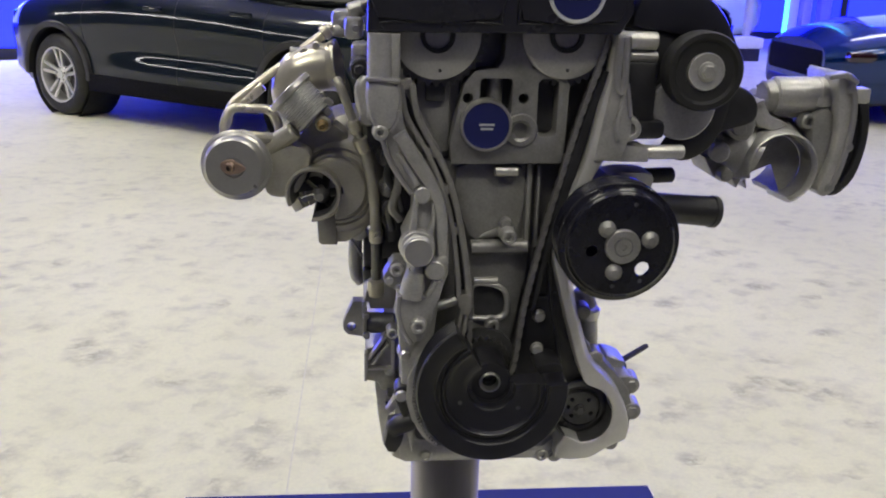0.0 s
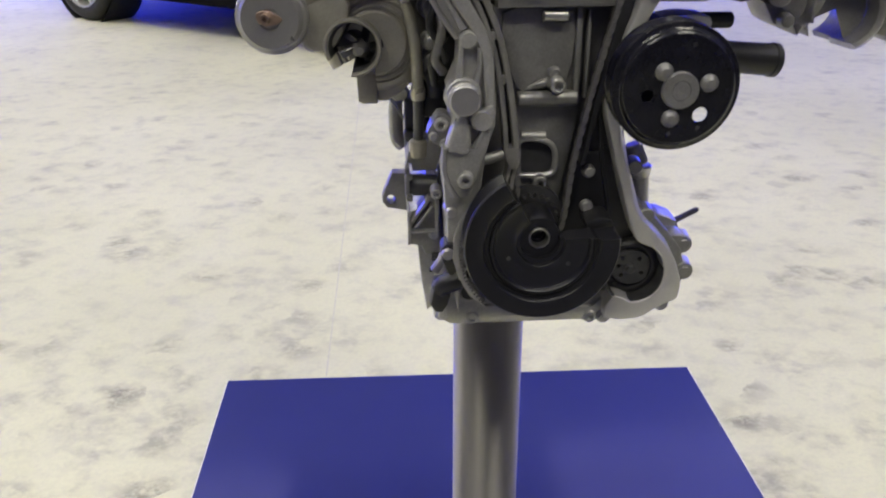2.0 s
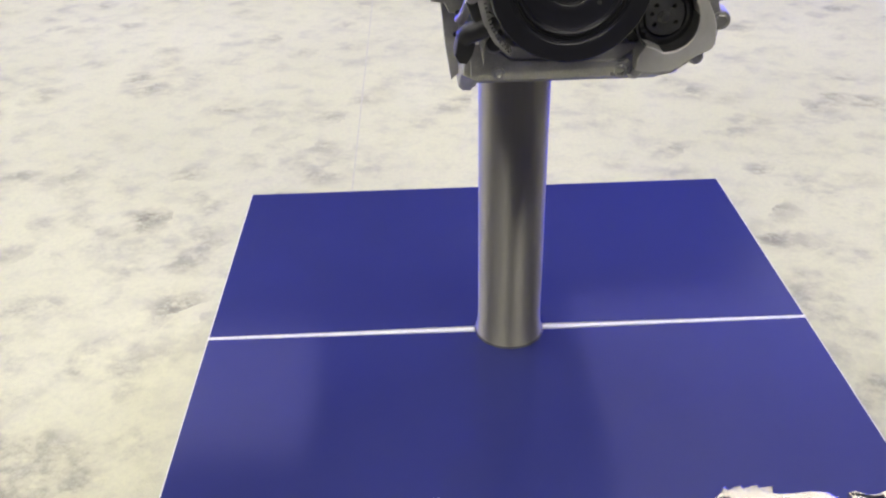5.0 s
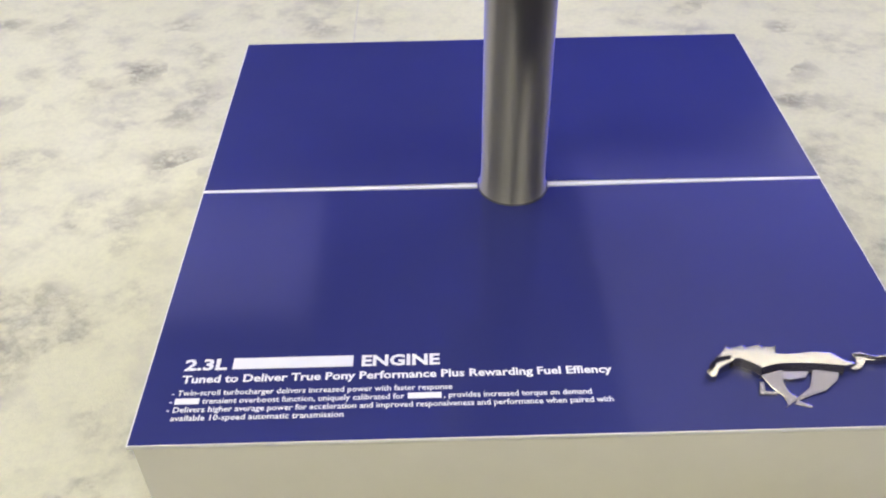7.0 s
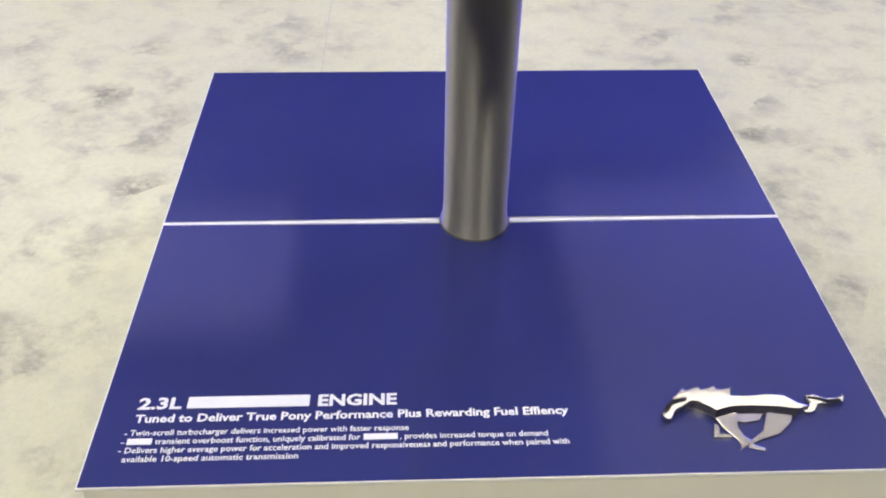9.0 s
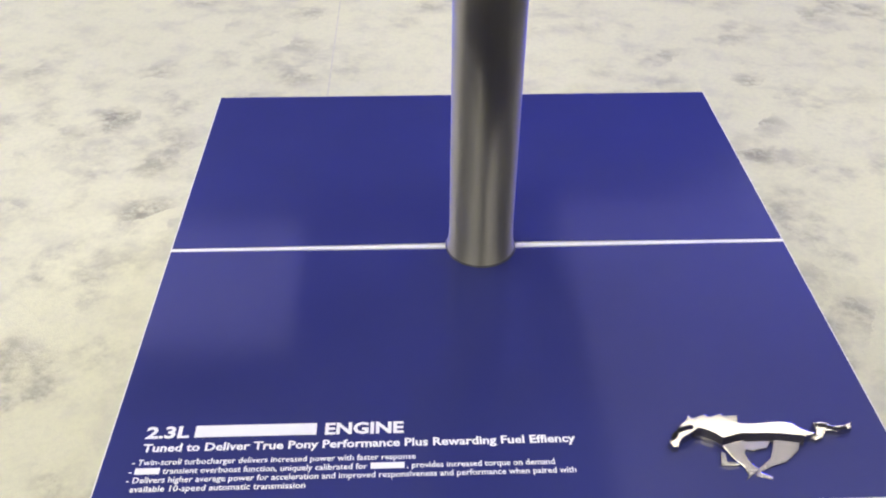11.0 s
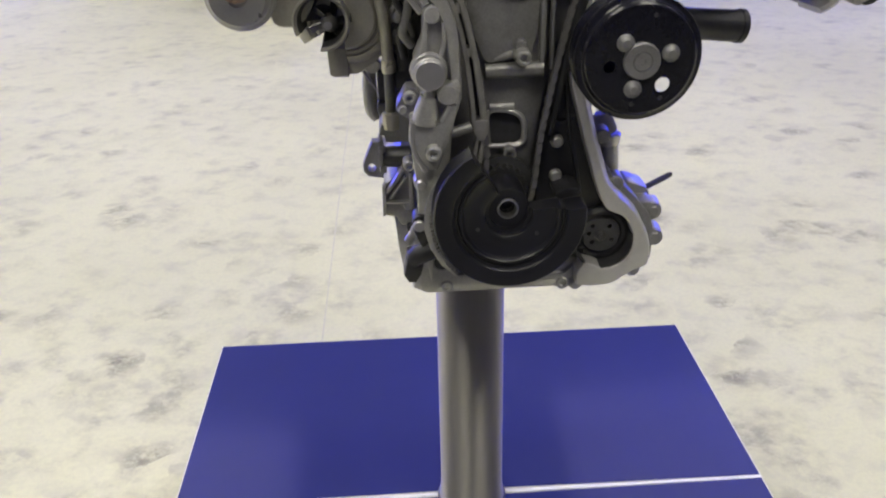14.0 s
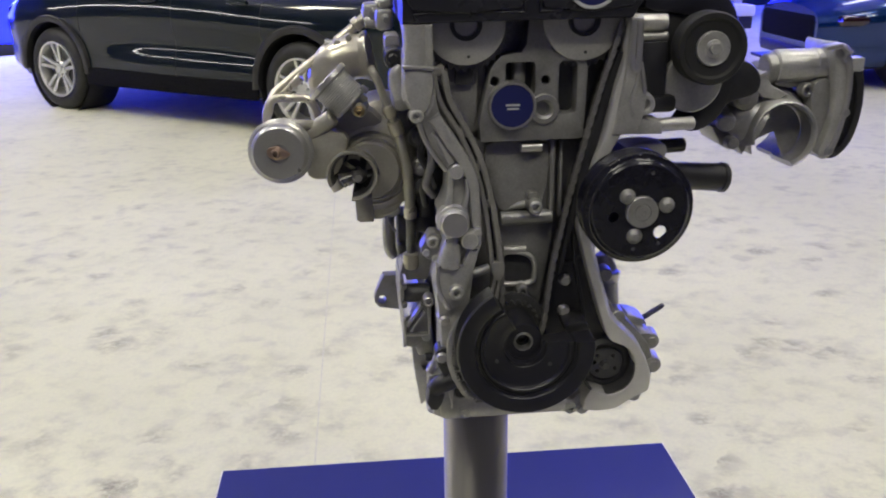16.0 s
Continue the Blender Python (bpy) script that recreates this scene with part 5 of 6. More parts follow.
for x, z, y in ((0.186, 0.850, -0.24), (0.187, 0.822, -0.25)):
    boss(right, x, y, z, 0.0105, 0.014, 0, ALU)
    bolt(right, x, y - 0.014, z, 0.0075, 0.005, ALU_D)

# pocket with the oil pump wheel
PX, PZ = 0.1255, 0.8305
bm = B()
lathe(bm, [(0.0345, 0.004), (0.0335, 0.0), (0.030, 0.0015), (0.0265, 0.0045), (0.0235, 0.0045), (0.022, 0.002), (0.0, 0.002)], (PX, -0.264, PZ), (0, -1, 0), 40)
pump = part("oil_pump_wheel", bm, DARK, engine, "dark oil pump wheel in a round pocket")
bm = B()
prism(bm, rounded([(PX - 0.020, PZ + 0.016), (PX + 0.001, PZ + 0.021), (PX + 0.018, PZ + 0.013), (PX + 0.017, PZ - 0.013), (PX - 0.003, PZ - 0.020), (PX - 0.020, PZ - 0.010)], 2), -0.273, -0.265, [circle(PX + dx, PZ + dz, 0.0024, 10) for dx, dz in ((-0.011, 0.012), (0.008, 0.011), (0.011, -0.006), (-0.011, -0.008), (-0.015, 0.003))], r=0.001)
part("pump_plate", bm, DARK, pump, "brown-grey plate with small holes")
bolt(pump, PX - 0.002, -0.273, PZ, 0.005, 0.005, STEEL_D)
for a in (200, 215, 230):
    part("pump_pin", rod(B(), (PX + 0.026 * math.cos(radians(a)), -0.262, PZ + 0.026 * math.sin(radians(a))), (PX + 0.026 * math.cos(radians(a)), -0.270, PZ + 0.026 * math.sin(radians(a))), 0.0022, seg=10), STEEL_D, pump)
# Liner and floor coloured dark for the shade inside the pocket.
part("pocket_shade_wall", lathe(B(), [(0.0335, 0.0), (0.0318, 0.0), (0.0310, 0.024), (0.0316, 0.0262), (0.0335, 0.0262)], (0.1250, -0.2605, 0.8290), (0, -1, 0), 48, 170, 372), DARK, pump)
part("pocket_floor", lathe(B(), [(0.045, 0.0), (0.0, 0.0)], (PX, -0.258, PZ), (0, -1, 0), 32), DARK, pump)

# oil pan
bm = B()
prism(bm, [(-0.083, 0.800), (-0.087, 0.768), (-0.072, 0.7600), (0.139, 0.7620), (0.155, 0.771), (0.171, 0.781), (0.172, 0.800)], -0.262, 0.19, r=0.004)
pan = part("oil_pan", bm, ALU, engine, "cast aluminium oil pan")
bm = B()
prism(bm, [(-0.080, 0.806), (-0.060, 0.806), (-0.035, 0.786), (0.085, 0.782), (0.100, 0.795), (0.110, 0.782), (0.150, 0.782), (0.170, 0.798), (0.174, 0.793), (0.152, 0.775), (0.136, 0.769), (-0.078, 0.768)], -0.268, -0.258, r=0.002)
part("pan_flange", bm, ALU, pan)


def sump(x0, x1, top, front, low, back):
    """A pan body below the flange whose front leans back: the front foot lies at y = front, z = low."""
    bm = B()
    rows = []
    for x, k in ((x0, 0.0), (x0 + 0.006, 1.0), (x1 - 0.006, 1.0), (x1, 0.0)):
        rows.append([bm.verts.new((x, y, z)) for y, z in ((-0.2615 + 0.006 * (1 - k), top), (front - 0.012 + 0.008 * (1 - k), low + 0.007), (front + 0.008 * (1 - k), low + 0.004 * (1 - k)), (back, low), (back, top))])
    for a, b in zip(rows, rows[1:]):
        for i in range(5):
            bm.faces.new((a[i], a[(i + 1) % 5], b[(i + 1) % 5], b[i]))
    bm.faces.new(rows[0]), bm.faces.new(rows[-1][::-1])
    return bm


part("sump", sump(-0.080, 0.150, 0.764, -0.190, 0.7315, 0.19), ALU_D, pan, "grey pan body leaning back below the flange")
part("sump_corner", sump(-0.0865, -0.0655, 0.775, -0.150, 0.7065, 0.19), ALU, pan)
part("sump_step", box(B(), (0.036, -0.263, 0.7730), (0.028, 0.006, 0.012), 0.002), ALU, pan)
for x in (-0.049, 0.084):
    part("lug_plate", box(B(), (x + (0.005 if x > 0 else 0), -0.263, 0.772), (0.030 if x > 0 else 0.020, 0.006, 0.018), 0.003), ALU, pan)
for x, z in ((-0.049, 0.772), (0.084, 0.770)):
    boss(pan, x, -0.266, z, 0.0075, 0.004, 0.0032, ALU)
for x, z in ((0.099, 0.770), (0.164, 0.784)):
    bolt(pan, x, -0.268, z, 0.0062, 0.006, STEEL)

# crank pulley with a sector cut away: grooved rim, rubber ring, dished web, hub and bored nose
PY = -0.340
bm = B()
prof = [(0.0570, -0.028), (0.0787, -0.028)]
for k in range(5):
    prof += [(0.0787, -0.025 + k * 0.005), (0.0757, -0.0225 + k * 0.005)]
prof += [(0.0787, 0.000), (0.0783, 0.0025), (0.0770, 0.0040), (0.0610, 0.0040), (0.0595, 0.0030), (0.0585, 0.0005), (0.0570, 0.0), (0.0570, -0.028)]
lathe(bm, prof, (CX, PY, CZ), (0, -1, 0), 96, 120, 366)
pulley = part("crank_pulley", bm, SATIN, engine, "satin black cutaway crank pulley")
bm = B()
lathe(bm, [(0.0569, -0.026), (0.0569, -0.0015), (0.0560, -0.0008), (0.0540, -0.0008), (0.0532, -0.0020), (0.0532, -0.026)], (CX, PY, CZ), (0, -1, 0), 96, 119, 367)
part("damper_ring", bm, RUBBER, pulley, "black rubber damper ring")
bm = B()
lathe(bm, [(0.0531, -0.028), (0.0531, 0.0002), (0.0520, 0.0014), (0.0500, 0.0014), (0.0486, 0.0002), (0.0474, -0.0030), (0.0430, -0.0050), (0.0330, -0.0062), (0.0262, -0.0070), (0.0250, -0.0080), (0.0240, -0.0130), (0.0205, -0.0140), (0.0205, -0.03)], (CX, PY, CZ), (0, -1, 0), 80, 118, 368)
part("pulley_web", bm, SATIN, pulley)
bm = B()
lathe(bm, [(0.0225, -0.055), (0.0225, -0.0130), (0.0215, -0.0115), (0.0115, -0.0115), (0.0112, -0.02)], (CX, PY + 0.010, CZ), (0, -1, 0), 48)
hub = part("pulley_hub", bm, SATIN, pulley)
bm = B()
lathe(bm, [(0.0114, -0.012), (0.0113, 0.0030), (0.0106, 0.0040), (0.0094, 0.0038), (0.0086, 0.0020), (0.0082, -0.010), (0.0070, -0.011), (0.0068, -0.016)], (CX, -0.3165, CZ), (0, -1, 0), 40)
nose = part("crank_nose", bm, STEEL, pulley, "bright steel crank nose")
# Dark disc in the bore: its shade put into the colour.
part("bore_shade_disc", lathe(B(), [(0.0081, 0.001), (0.0078, -0.002), (0.006, -0.010), (0, -0.012)], (CX, -0.3105, CZ), (0, -1, 0), 24), DARK, nose)
for a in (-38, 205):
    part("web_hole", lathe(B(), [(0.0022, 0.0), (0.0024, 0.0006), (0.0012, 0.0009), (0, 0.0009)], (CX + 0.036 * math.cos(radians(a)), PY + 0.0060, CZ + 0.036 * math.sin(radians(a))), (0, -1, 0), 14), STEEL_D, pulley)
bm = B()
n = 22
prism(bm, [(CX + (0.0255 if i % 2 else 0.0285) * math.cos(TAU * (i + o) / (2 * n)), CZ + (0.0255 if i % 2 else 0.0285) * math.sin(TAU * (i + o) / (2 * n))) for i in range(2 * n) for o in (-0.2, 0.2)], -0.272, -0.250)
part("crank_sprocket", bm, STEEL_D, pulley)
bm = B()
lathe(bm, [(0.036, -0.006), (0.036, 0.0), (0.0, 0.0)], (CX, -0.262, CZ), (0, -1, 0), 40)
part("seal_plate", bm, DARK, pulley)
bm = B()
prism(bm, rounded([(0.066, 0.895), (0.078, 0.901), (0.092, 0.899), (0.092, 0.890), (0.070, 0.888)], 2), -0.300, -0.262, r=0.002)
part("cut_ledge", bm, BLACK, pulley)

# crank sensor and cable, lower left
bm = B()
prism(bm, rounded([(-0.086, 0.866), (-0.080, 0.875), (-0.070, 0.874), (-0.064, 0.865), (-0.066, 0.850), (-0.074, 0.838), (-0.080, 0.846)], 3), -0.299, -0.276, r=0.003)
sensor = part("crank_sensor", bm, BLACK, engine, "black crank sensor with plug")
boss(sensor, -0.0785, -0.297, 0.8645, 0.0062, 0.006, 0, ALU_M, name="sensor_bolt")
bm = B()
tube(bm, [(-0.056, -0.288, 0.838), (-0.066, -0.292, 0.832), (-0.080, -0.292, 0.826), (-0.087, -0.290, 0.818)], [0.0105, 0.0115, 0.0110, 0.0095], 16)
part("plug", bm, BLACK, sensor)
bm = B()
prism(bm, [(-0.092, 0.828), (-0.080, 0.830), (-0.075, 0.814), (-0.078, 0.803), (-0.084, 0.794), (-0.092, 0.795), (-0.097, 0.804)], -0.298, -0.274, r=0.003)
part("plug_latch", bm, BLACK, sensor)
bm = B()
rod(bm, (-0.0545, -0.268, 0.812), (-0.0545, -0.286, 0.812), 0.0115, bevel=0.001)
part("sensor_port", bm, ALU_D, sensor)
bm = B()
rod(bm, (-0.0545, -0.284, 0.812), (-0.0545, -0.2875, 0.812), 0.0085, bevel=0.001)
part("port_plug", bm, BLACK, sensor)
bm = B()
tube(bm, [(-0.0905, -0.262, 0.828), (-0.084, -0.262, 0.838), (-0.078, -0.262, 0.852)], 0.0055, 10)
part("bracket", bm, ALU_M, sensor)

# water pump pulley: flat face, rolled shoulder, broad grooved rim
WX, WZ, WY = 0.1348, 1.0444, -0.3385
bm = B()
face = circle(WX, WZ, 0.0505, 72)
prism(bm, face, WY, WY + 0.004, [circle(0.1581, 1.0195, 0.0075, 20), circle(0.1058, 1.0385, 0.0060, 20)], r=0.0006)
wp = part("water_pump_pulley", bm, GLOSS, engine, "glossy black water pump pulley")
bm = B()
prof = [(0.0490, 0.0004), (0.0512, 0.0004), (0.0530, -0.0008), (0.0538, -0.0026), (0.0545, -0.0050), (0.0560, -0.0066), (0.0585, -0.0072), (0.0604, -0.0078), (0.0613, -0.0092)]
for k in range(6):
    prof += [(0.0614, -0.0115 - k * 0.004), (0.0592, -0.0135 - k * 0.004)]
prof += [(0.0614, -0.036), (0.0614, -0.039), (0.0575, -0.039), (0.0570, -0.012), (0.0525, -0.007), (0.0490, -0.004)]
lathe(bm, prof, (WX, WY, WZ), (0, -1, 0), 96)
part("pulley_rim", bm, GLOSS, wp)
bm = B()
lathe(bm, [(0.0178, -0.002), (0.0176, 0.0036), (0.0164, 0.0048), (0.0098, 0.0050), (0.0092, 0.0040), (0.0084, 0.0040), (0.0080, 0.0056), (0.0030, 0.0060), (0.0022, 0.0048), (0, 0.0048)], (WX + 0.0008, WY, WZ - 0.0004), (0, -1, 0), 40)
part("hub_cap", bm, ALU_D, wp, "grey steel hub")
for x, z in ((0.1192, 1.0612), (0.1628, 1.0503), (0.1290, 1.0168)):
    bm = B()
    lathe(bm, [(0.0086, -0.001), (0.0085, 0.0018), (0.0072, 0.0036), (0.0050, 0.0052), (0.0042, 0.0066), (0, 0.0070)], (x, WY, z), (0, -1, 0), 24)
    part("pulley_bolt", bm, ALU_D, wp, "domed steel bolt")
for a in (75, 262, 300):
    part("dimple", lathe(B(), [(0.0022, 0.0), (0.0020, 0.0006), (0, 0.0010)], (WX + 0.043 * math.cos(radians(a)), WY, WZ + 0.043 * math.sin(radians(a))), (0, -1, 0), 12), STEEL_D, wp)
bm = B()
prism(bm, rounded([(0.100, 1.03), (0.110, 1.085), (0.135, 1.098), (0.150, 1.085), (0.150, 1.06), (0.125, 1.02)], 3), -0.300, -0.23, r=0.004)
wpump = part("water_pump", bm, BLACK, engine, "black water pump housing")
bm = B()
tube(bm, [(0.150, -0.25, 1.060), (0.19, -0.235, 1.056), (0.232, -0.222, 1.050), (0.2765, -0.215, 1.045)], [0.017, 0.0165, 0.0165, 0.0172], 28)
part("outlet_pipe", bm, BLACK, wpump, "black plastic coolant outlet")
bm = B()
rod(bm, (0.270, -0.216, 1.0458), (0.2775, -0.215, 1.0448), 0.0182, seg=28, bevel=0.001)
part("outlet_lip", bm, BLACK, wpump)
bm = B()
rod(bm, (0.172, -0.235, 1.0905), (0.2195, -0.222, 1.089), 0.0085, seg=20, bevel=0.001)
part("heater_pipe", bm, BLACK, wpump, "short black heater pipe")
bm = B()
prism(bm, rounded([(0.128, 1.092), (0.150, 1.100), (0.185, 1.098), (0.182, 1.078), (0.160, 1.074), (0.130, 1.078)], 3), -0.262, -0.222, r=0.003)
part("pipe_bracket", bm, ALU, wpump)
bolt(wpump, 0.148, -0.262, 1.088, 0.008, 0.008, ALU_D)

# right bracket and belt tensioner
bm = B()
prism(bm, [(0.1275, 1.243), (0.142, 1.243), (0.143, 1.195), (0.150, 1.165), (0.148, 1.140), (0.140, 1.118), (0.114, 1.118), (0.119, 1.150), (0.1255, 1.190)], -0.292, -0.24, r=0.004)
brk = part("accessory_bracket", bm, ALU, engine, "silver accessory bracket casting")
bm = B()
tube(bm, [(0.1310, -0.291, 1.240), (0.1305, -0.293, 1.200), (0.1345, -0.294, 1.188), (0.1375, -0.294, 1.198), (0.1380, -0.292, 1.240)], 0.0032, 10)
part("rib", bm, ALU_M, brk)
bm = B()
prism(bm, [(0.118, 1.117), (0.1235, 1.1253), (0.1337, 1.1394), (0.1515, 1.1339), (0.170, 1.1311), (0.172, 1.116)], -0.286, -0.25, r=0.003)
part("gusset", bm, ALU, brk)
bm = B()
rod(bm, (0.150, -0.272, 1.124), (0.213, -0.268, 1.124), 0.0075, seg=20, bevel=0.002)
part("finger", bm, ALU, brk)
boss(brk, 0.1480, -0.280, 1.1500, 0.0120, 0.010, 0.0060, ALU, depth=0.004)
part("rib", ribbon([(0.1385, 1.188), (0.1360, 1.172), (0.1330, 1.156), (0.1360, 1.140)], [0.003, 0.004, 0.006, 0.004], -0.2960, -0.290, 0.0015), ALU, brk)
part("rib", ribbon([(0.1405, 1.196), (0.1440, 1.178), (0.1465, 1.164)], 0.004, -0.2950, -0.290, 0.0012), ALU_M, brk)
# Darker strip for shade in the pocket; no hollow is cut.
part("pocket", ribbon([(0.1345, 1.236), (0.1345, 1.216), (0.1350, 1.200)], 0.0042, -0.2930, -0.2915, 0.0004), ALU_D, brk)
bm = B()
rod(bm, (0.142, -0.262, 1.235), (0.176, -0.262, 1.235), 0.0095, seg=20, bevel=0.0015)
part("upper_sleeve", bm, ALU, brk)
bm = B()
rod(bm, (0.142, -0.262, 1.2195), (0.178, -0.262, 1.2195), 0.0060, seg=20, bevel=0.0015)
part("lower_sleeve", bm, ALU_D, brk)
bm = B()
box(bm, (0.163, -0.245, 1.178), (0.030, 0.05, 0.075), 0.004)
box(bm, (0.168, -0.255, 1.147), (0.045, 0.04, 0.020), 0.007)
part("connector_block", bm, BLACK, brk, "black plastic connector block")
IX, IZ = 0.2145, 1.2095
bm = B()
lathe(bm, [(0.018, -0.022), (0.0380, -0.022), (0.0388, -0.020), (0.0388, 0.000), (0.0370, 0.003), (0.032, 0.003), (0.029, 0.000), (0.0185, -0.001)], (IX, -0.300, IZ), (0, -1, 0), 56)
idler = part("idler_pulley", bm, RUBBER, engine, "black idler pulley with grey hub")
bm = B()
lathe(bm, [(0.0185, -0.02), (0.0185, 0.001), (0.0175, 0.002), (0.0150, 0.001), (0.0, 0.001)], (IX + 0.001, -0.300, IZ), (0, -1, 0), 40)
part("hub_disc", bm, ALU, idler)
bolt(idler, IX + 0.002, -0.3005, IZ, 0.0074, 0.007, ALU)
bm = B()
lathe(bm, [(0.034, -0.03), (0.034, -0.002), (0.032, 0.0), (0.006, 0.0), (0.005, -0.001), (0, -0.001)], (0.210, -0.264, 1.169), (0, -1, 0), 48)
tens = part("belt_tensioner", bm, ALU, engine, "round aluminium belt tensioner body")
bm = B()
prism(bm, rounded([(0.166, 1.220), (0.185, 1.252), (0.215, 1.262), (0.245, 1.245), (0.262, 1.205), (0.262, 1.165), (0.250, 1.130), (0.225, 1.112), (0.205, 1.116), (0.215, 1.135), (0.235, 1.150), (0.225, 1.165), (0.180, 1.19)], 3), -0.256, -0.215, r=0.004)
part("tensioner_arm_body", bm, BLACK, tens, "black tensioner arm")
bm = B()
prism(bm, rounded([(0.15, 1.25), (0.17, 1.29), (0.215, 1.285), (0.245, 1.262), (0.262, 1.225), (0.24, 1.215), (0.2, 1.24)], 3), -0.262, -0.17, r=0.006)
part("belt_guard", bm, COVER, tens)

# intake plenum behind, black
bm = B()
box(bm, (0.215, -0.06, 1.19), (0.13, 0.20, 0.14), 0.03)
intake = part("intake_manifold", bm, BLACK, engine, "black plastic intake manifold")
bm = B()
prism(bm, rounded([(0.235, 1.20), (0.262, 1.192), (0.288, 1.185), (0.302, 1.170), (0.300, 1.150), (0.270, 1.140), (0.240, 1.13)], 3), -0.235, -0.12, r=0.004)
part("intake_flange", bm, BLACK, intake)

# throttle body
TX, TZ, TY = 0.353, 1.107, -0.212
bm = B()
lathe(bm, [(0.0425, -0.06), (0.0425, -0.010), (0.0415, -0.003), (0.0405, 0.0), (0.0390, 0.001), (0.0375, -0.001), (0.0360, -0.008), (0.0360, -0.06)], (TX - 0.002, TY, TZ - 0.013), (0, -1, 0.04), 64, -72, 196)
tb = part("throttle_body", bm, ALU, engine, "cut-open aluminium throttle body")
# Thin liner whose darker grey stands in for shade inside the bore.
bm = B()
lathe(bm, [(0.0359, -0.058), (0.0359, -0.007), (0.0353, -0.007), (0.0353, -0.058)], (TX - 0.002, TY, TZ - 0.013), (0, -1, 0.04), 64, -71, 195)
part("bore_shade_liner", bm, ALU_D, tb, "darker grey liner for the shade in the bore")
bm = B()
lathe(bm, [(0.0425, -0.11), (0.0425, -0.058), (0.0360, -0.058), (0.0360, -0.11)], (TX - 0.002, TY, TZ - 0.013), (0, -1, 0.04), 64, -66, 203)
part("rear_bore", bm, ALU_D, tb)
bm = B()
lathe(bm, [(0.0345, 0.0), (0.0345, 0.002), (0, 0.002)], (TX - 0.002, TY + 0.034, TZ - 0.0145), (0, -1, 0.04), 40, -66, 203)
part("throttle_plate", bm, ALU_D, tb, "grey throttle plate")
bm = B()
rod(bm, (0.346, -0.168, 1.171), (0.420, -0.168, 1.171), 0.0205, seg=36, bevel=0.003)
motor = part("motor_housing", bm, ALU, tb)
bm = B()
rod(bm, (0.336, -0.168, 1.168), (0.350, -0.168, 1.170), 0.0185, seg=28, bevel=0.002)
part("motor_end", bm, ALU_D, motor)
bm = B()
rod(bm, (0.396, -0.168, 1.171), (0.400, -0.168, 1.171), 0.0215, seg=36, bevel=0.001)
box(bm, (0.4000, -0.184, 1.166), (0.016, 0.012, 0.012), 0.002)
part("motor_band", bm, ALU, motor)
bm = B()
prism(bm, rounded([(0.404, 1.196), (0.416, 1.197), (0.425, 1.190), (0.430, 1.165), (0.431, 1.135), (0.427, 1.105), (0.421, 1.079), (0.411, 1.060), (0.399, 1.067), (0.406, 1.090), (0.413, 1.131)], 3), -0.205, -0.13, r=0.004)
gear = part("gear_housing", bm, ALU, tb)
part("housing_rim", ribbon([(0.418, 1.192), (0.4255, 1.165), (0.4265, 1.135), (0.4225, 1.105), (0.4165, 1.080), (0.409, 1.066)], 0.006, -0.2095, -0.203, 0.0015), ALU_M, gear)
bm = B()
prism(bm, rounded([(0.426, 1.186), (0.444, 1.178), (0.458, 1.163), (0.463, 1.124), (0.457, 1.085), (0.446, 1.065), (0.432, 1.055), (0.420, 1.062), (0.424, 1.10), (0.426, 1.13)], 3), -0.182, -0.11, r=0.003)
gcover = part("gear_cover", bm, BLACK, tb, "black gear cover")
part("cover_rib", ribbon([(0.440, 1.172), (0.449, 1.150), (0.452, 1.122), (0.447, 1.092), (0.437, 1.070)], 0.004, -0.1865, -0.180, 0.001), BLACK, gcover)
bm = B()
box(bm, (0.4340, -0.198, 1.1755), (0.017, 0.02, 0.017), 0.003)
part("cover_clip", bm, ALU, tb)
bm = B()
box(bm, (0.4000, -0.205, 1.1975), (0.022, 0.016, 0.006), 0.002, pose(0, 0, 0, 0, -10, 0))
box(bm, (0.4160, -0.205, 1.1945), (0.016, 0.018, 0.006), 0.002, pose(0, 0, 0, 0, 38, 0))
part("top_clip", bm, ALU_M, tb)
for x, z in ((0.4185, 1.183), (0.4265, 1.118), (0.4120, 1.071)):
    bolt(gear, x, -0.206, z, 0.0042, 0.004, STEEL)
bm = B()
prism(bm, rounded([(0.390, 1.150), (0.412, 1.152), (0.414, 1.075), (0.402, 1.075), (0.393, 1.10)], 3), -0.192, -0.14, r=0.004)
part("web", bm, ALU_D, tb)
boss(tb, 0.386, -0.180, 1.143, 0.0085, 0.008, 0.004, ALU_D)
part("barrel_flare", lathe(B(), [(0.0424, -0.014), (0.0440, -0.022), (0.0480, -0.036), (0.0560, -0.052), (0.0600, -0.064), (0.0440, -0.064)], (TX - 0.002, TY, TZ - 0.013), (0, -1, 0.04), 48, 20, 200), ALU, tb)
part("motor_saddle", prism(B(), rounded([(0.338, 1.160), (0.352, 1.146), (0.380, 1.144), (0.402, 1.138), (0.410, 1.150), (0.408, 1.168), (0.345, 1.172)], 2), -0.176, -0.12, r=0.008), ALU_D, tb)
# casting between the flange and the bore, broken off below
bm = B()
prism(bm, [(0.281, 1.140), (0.292, 1.122), (0.315, 1.130), (0.330, 1.136), (0.345, 1.130), (0.324, 1.112), (0.316, 1.090), (0.322, 1.083), (0.326, 1.063), (0.318, 1.075), (0.313, 1.064), (0.305, 1.077), (0.295, 1.071), (0.283, 1.078), (0.270, 1.101), (0.280, 1.099), (0.284, 1.120)], -0.182, -0.12, r=0.003)
flange = part("mounting_flange", bm, ALU_D, tb, "cast flange broken open along its lower edge")
bm = B()
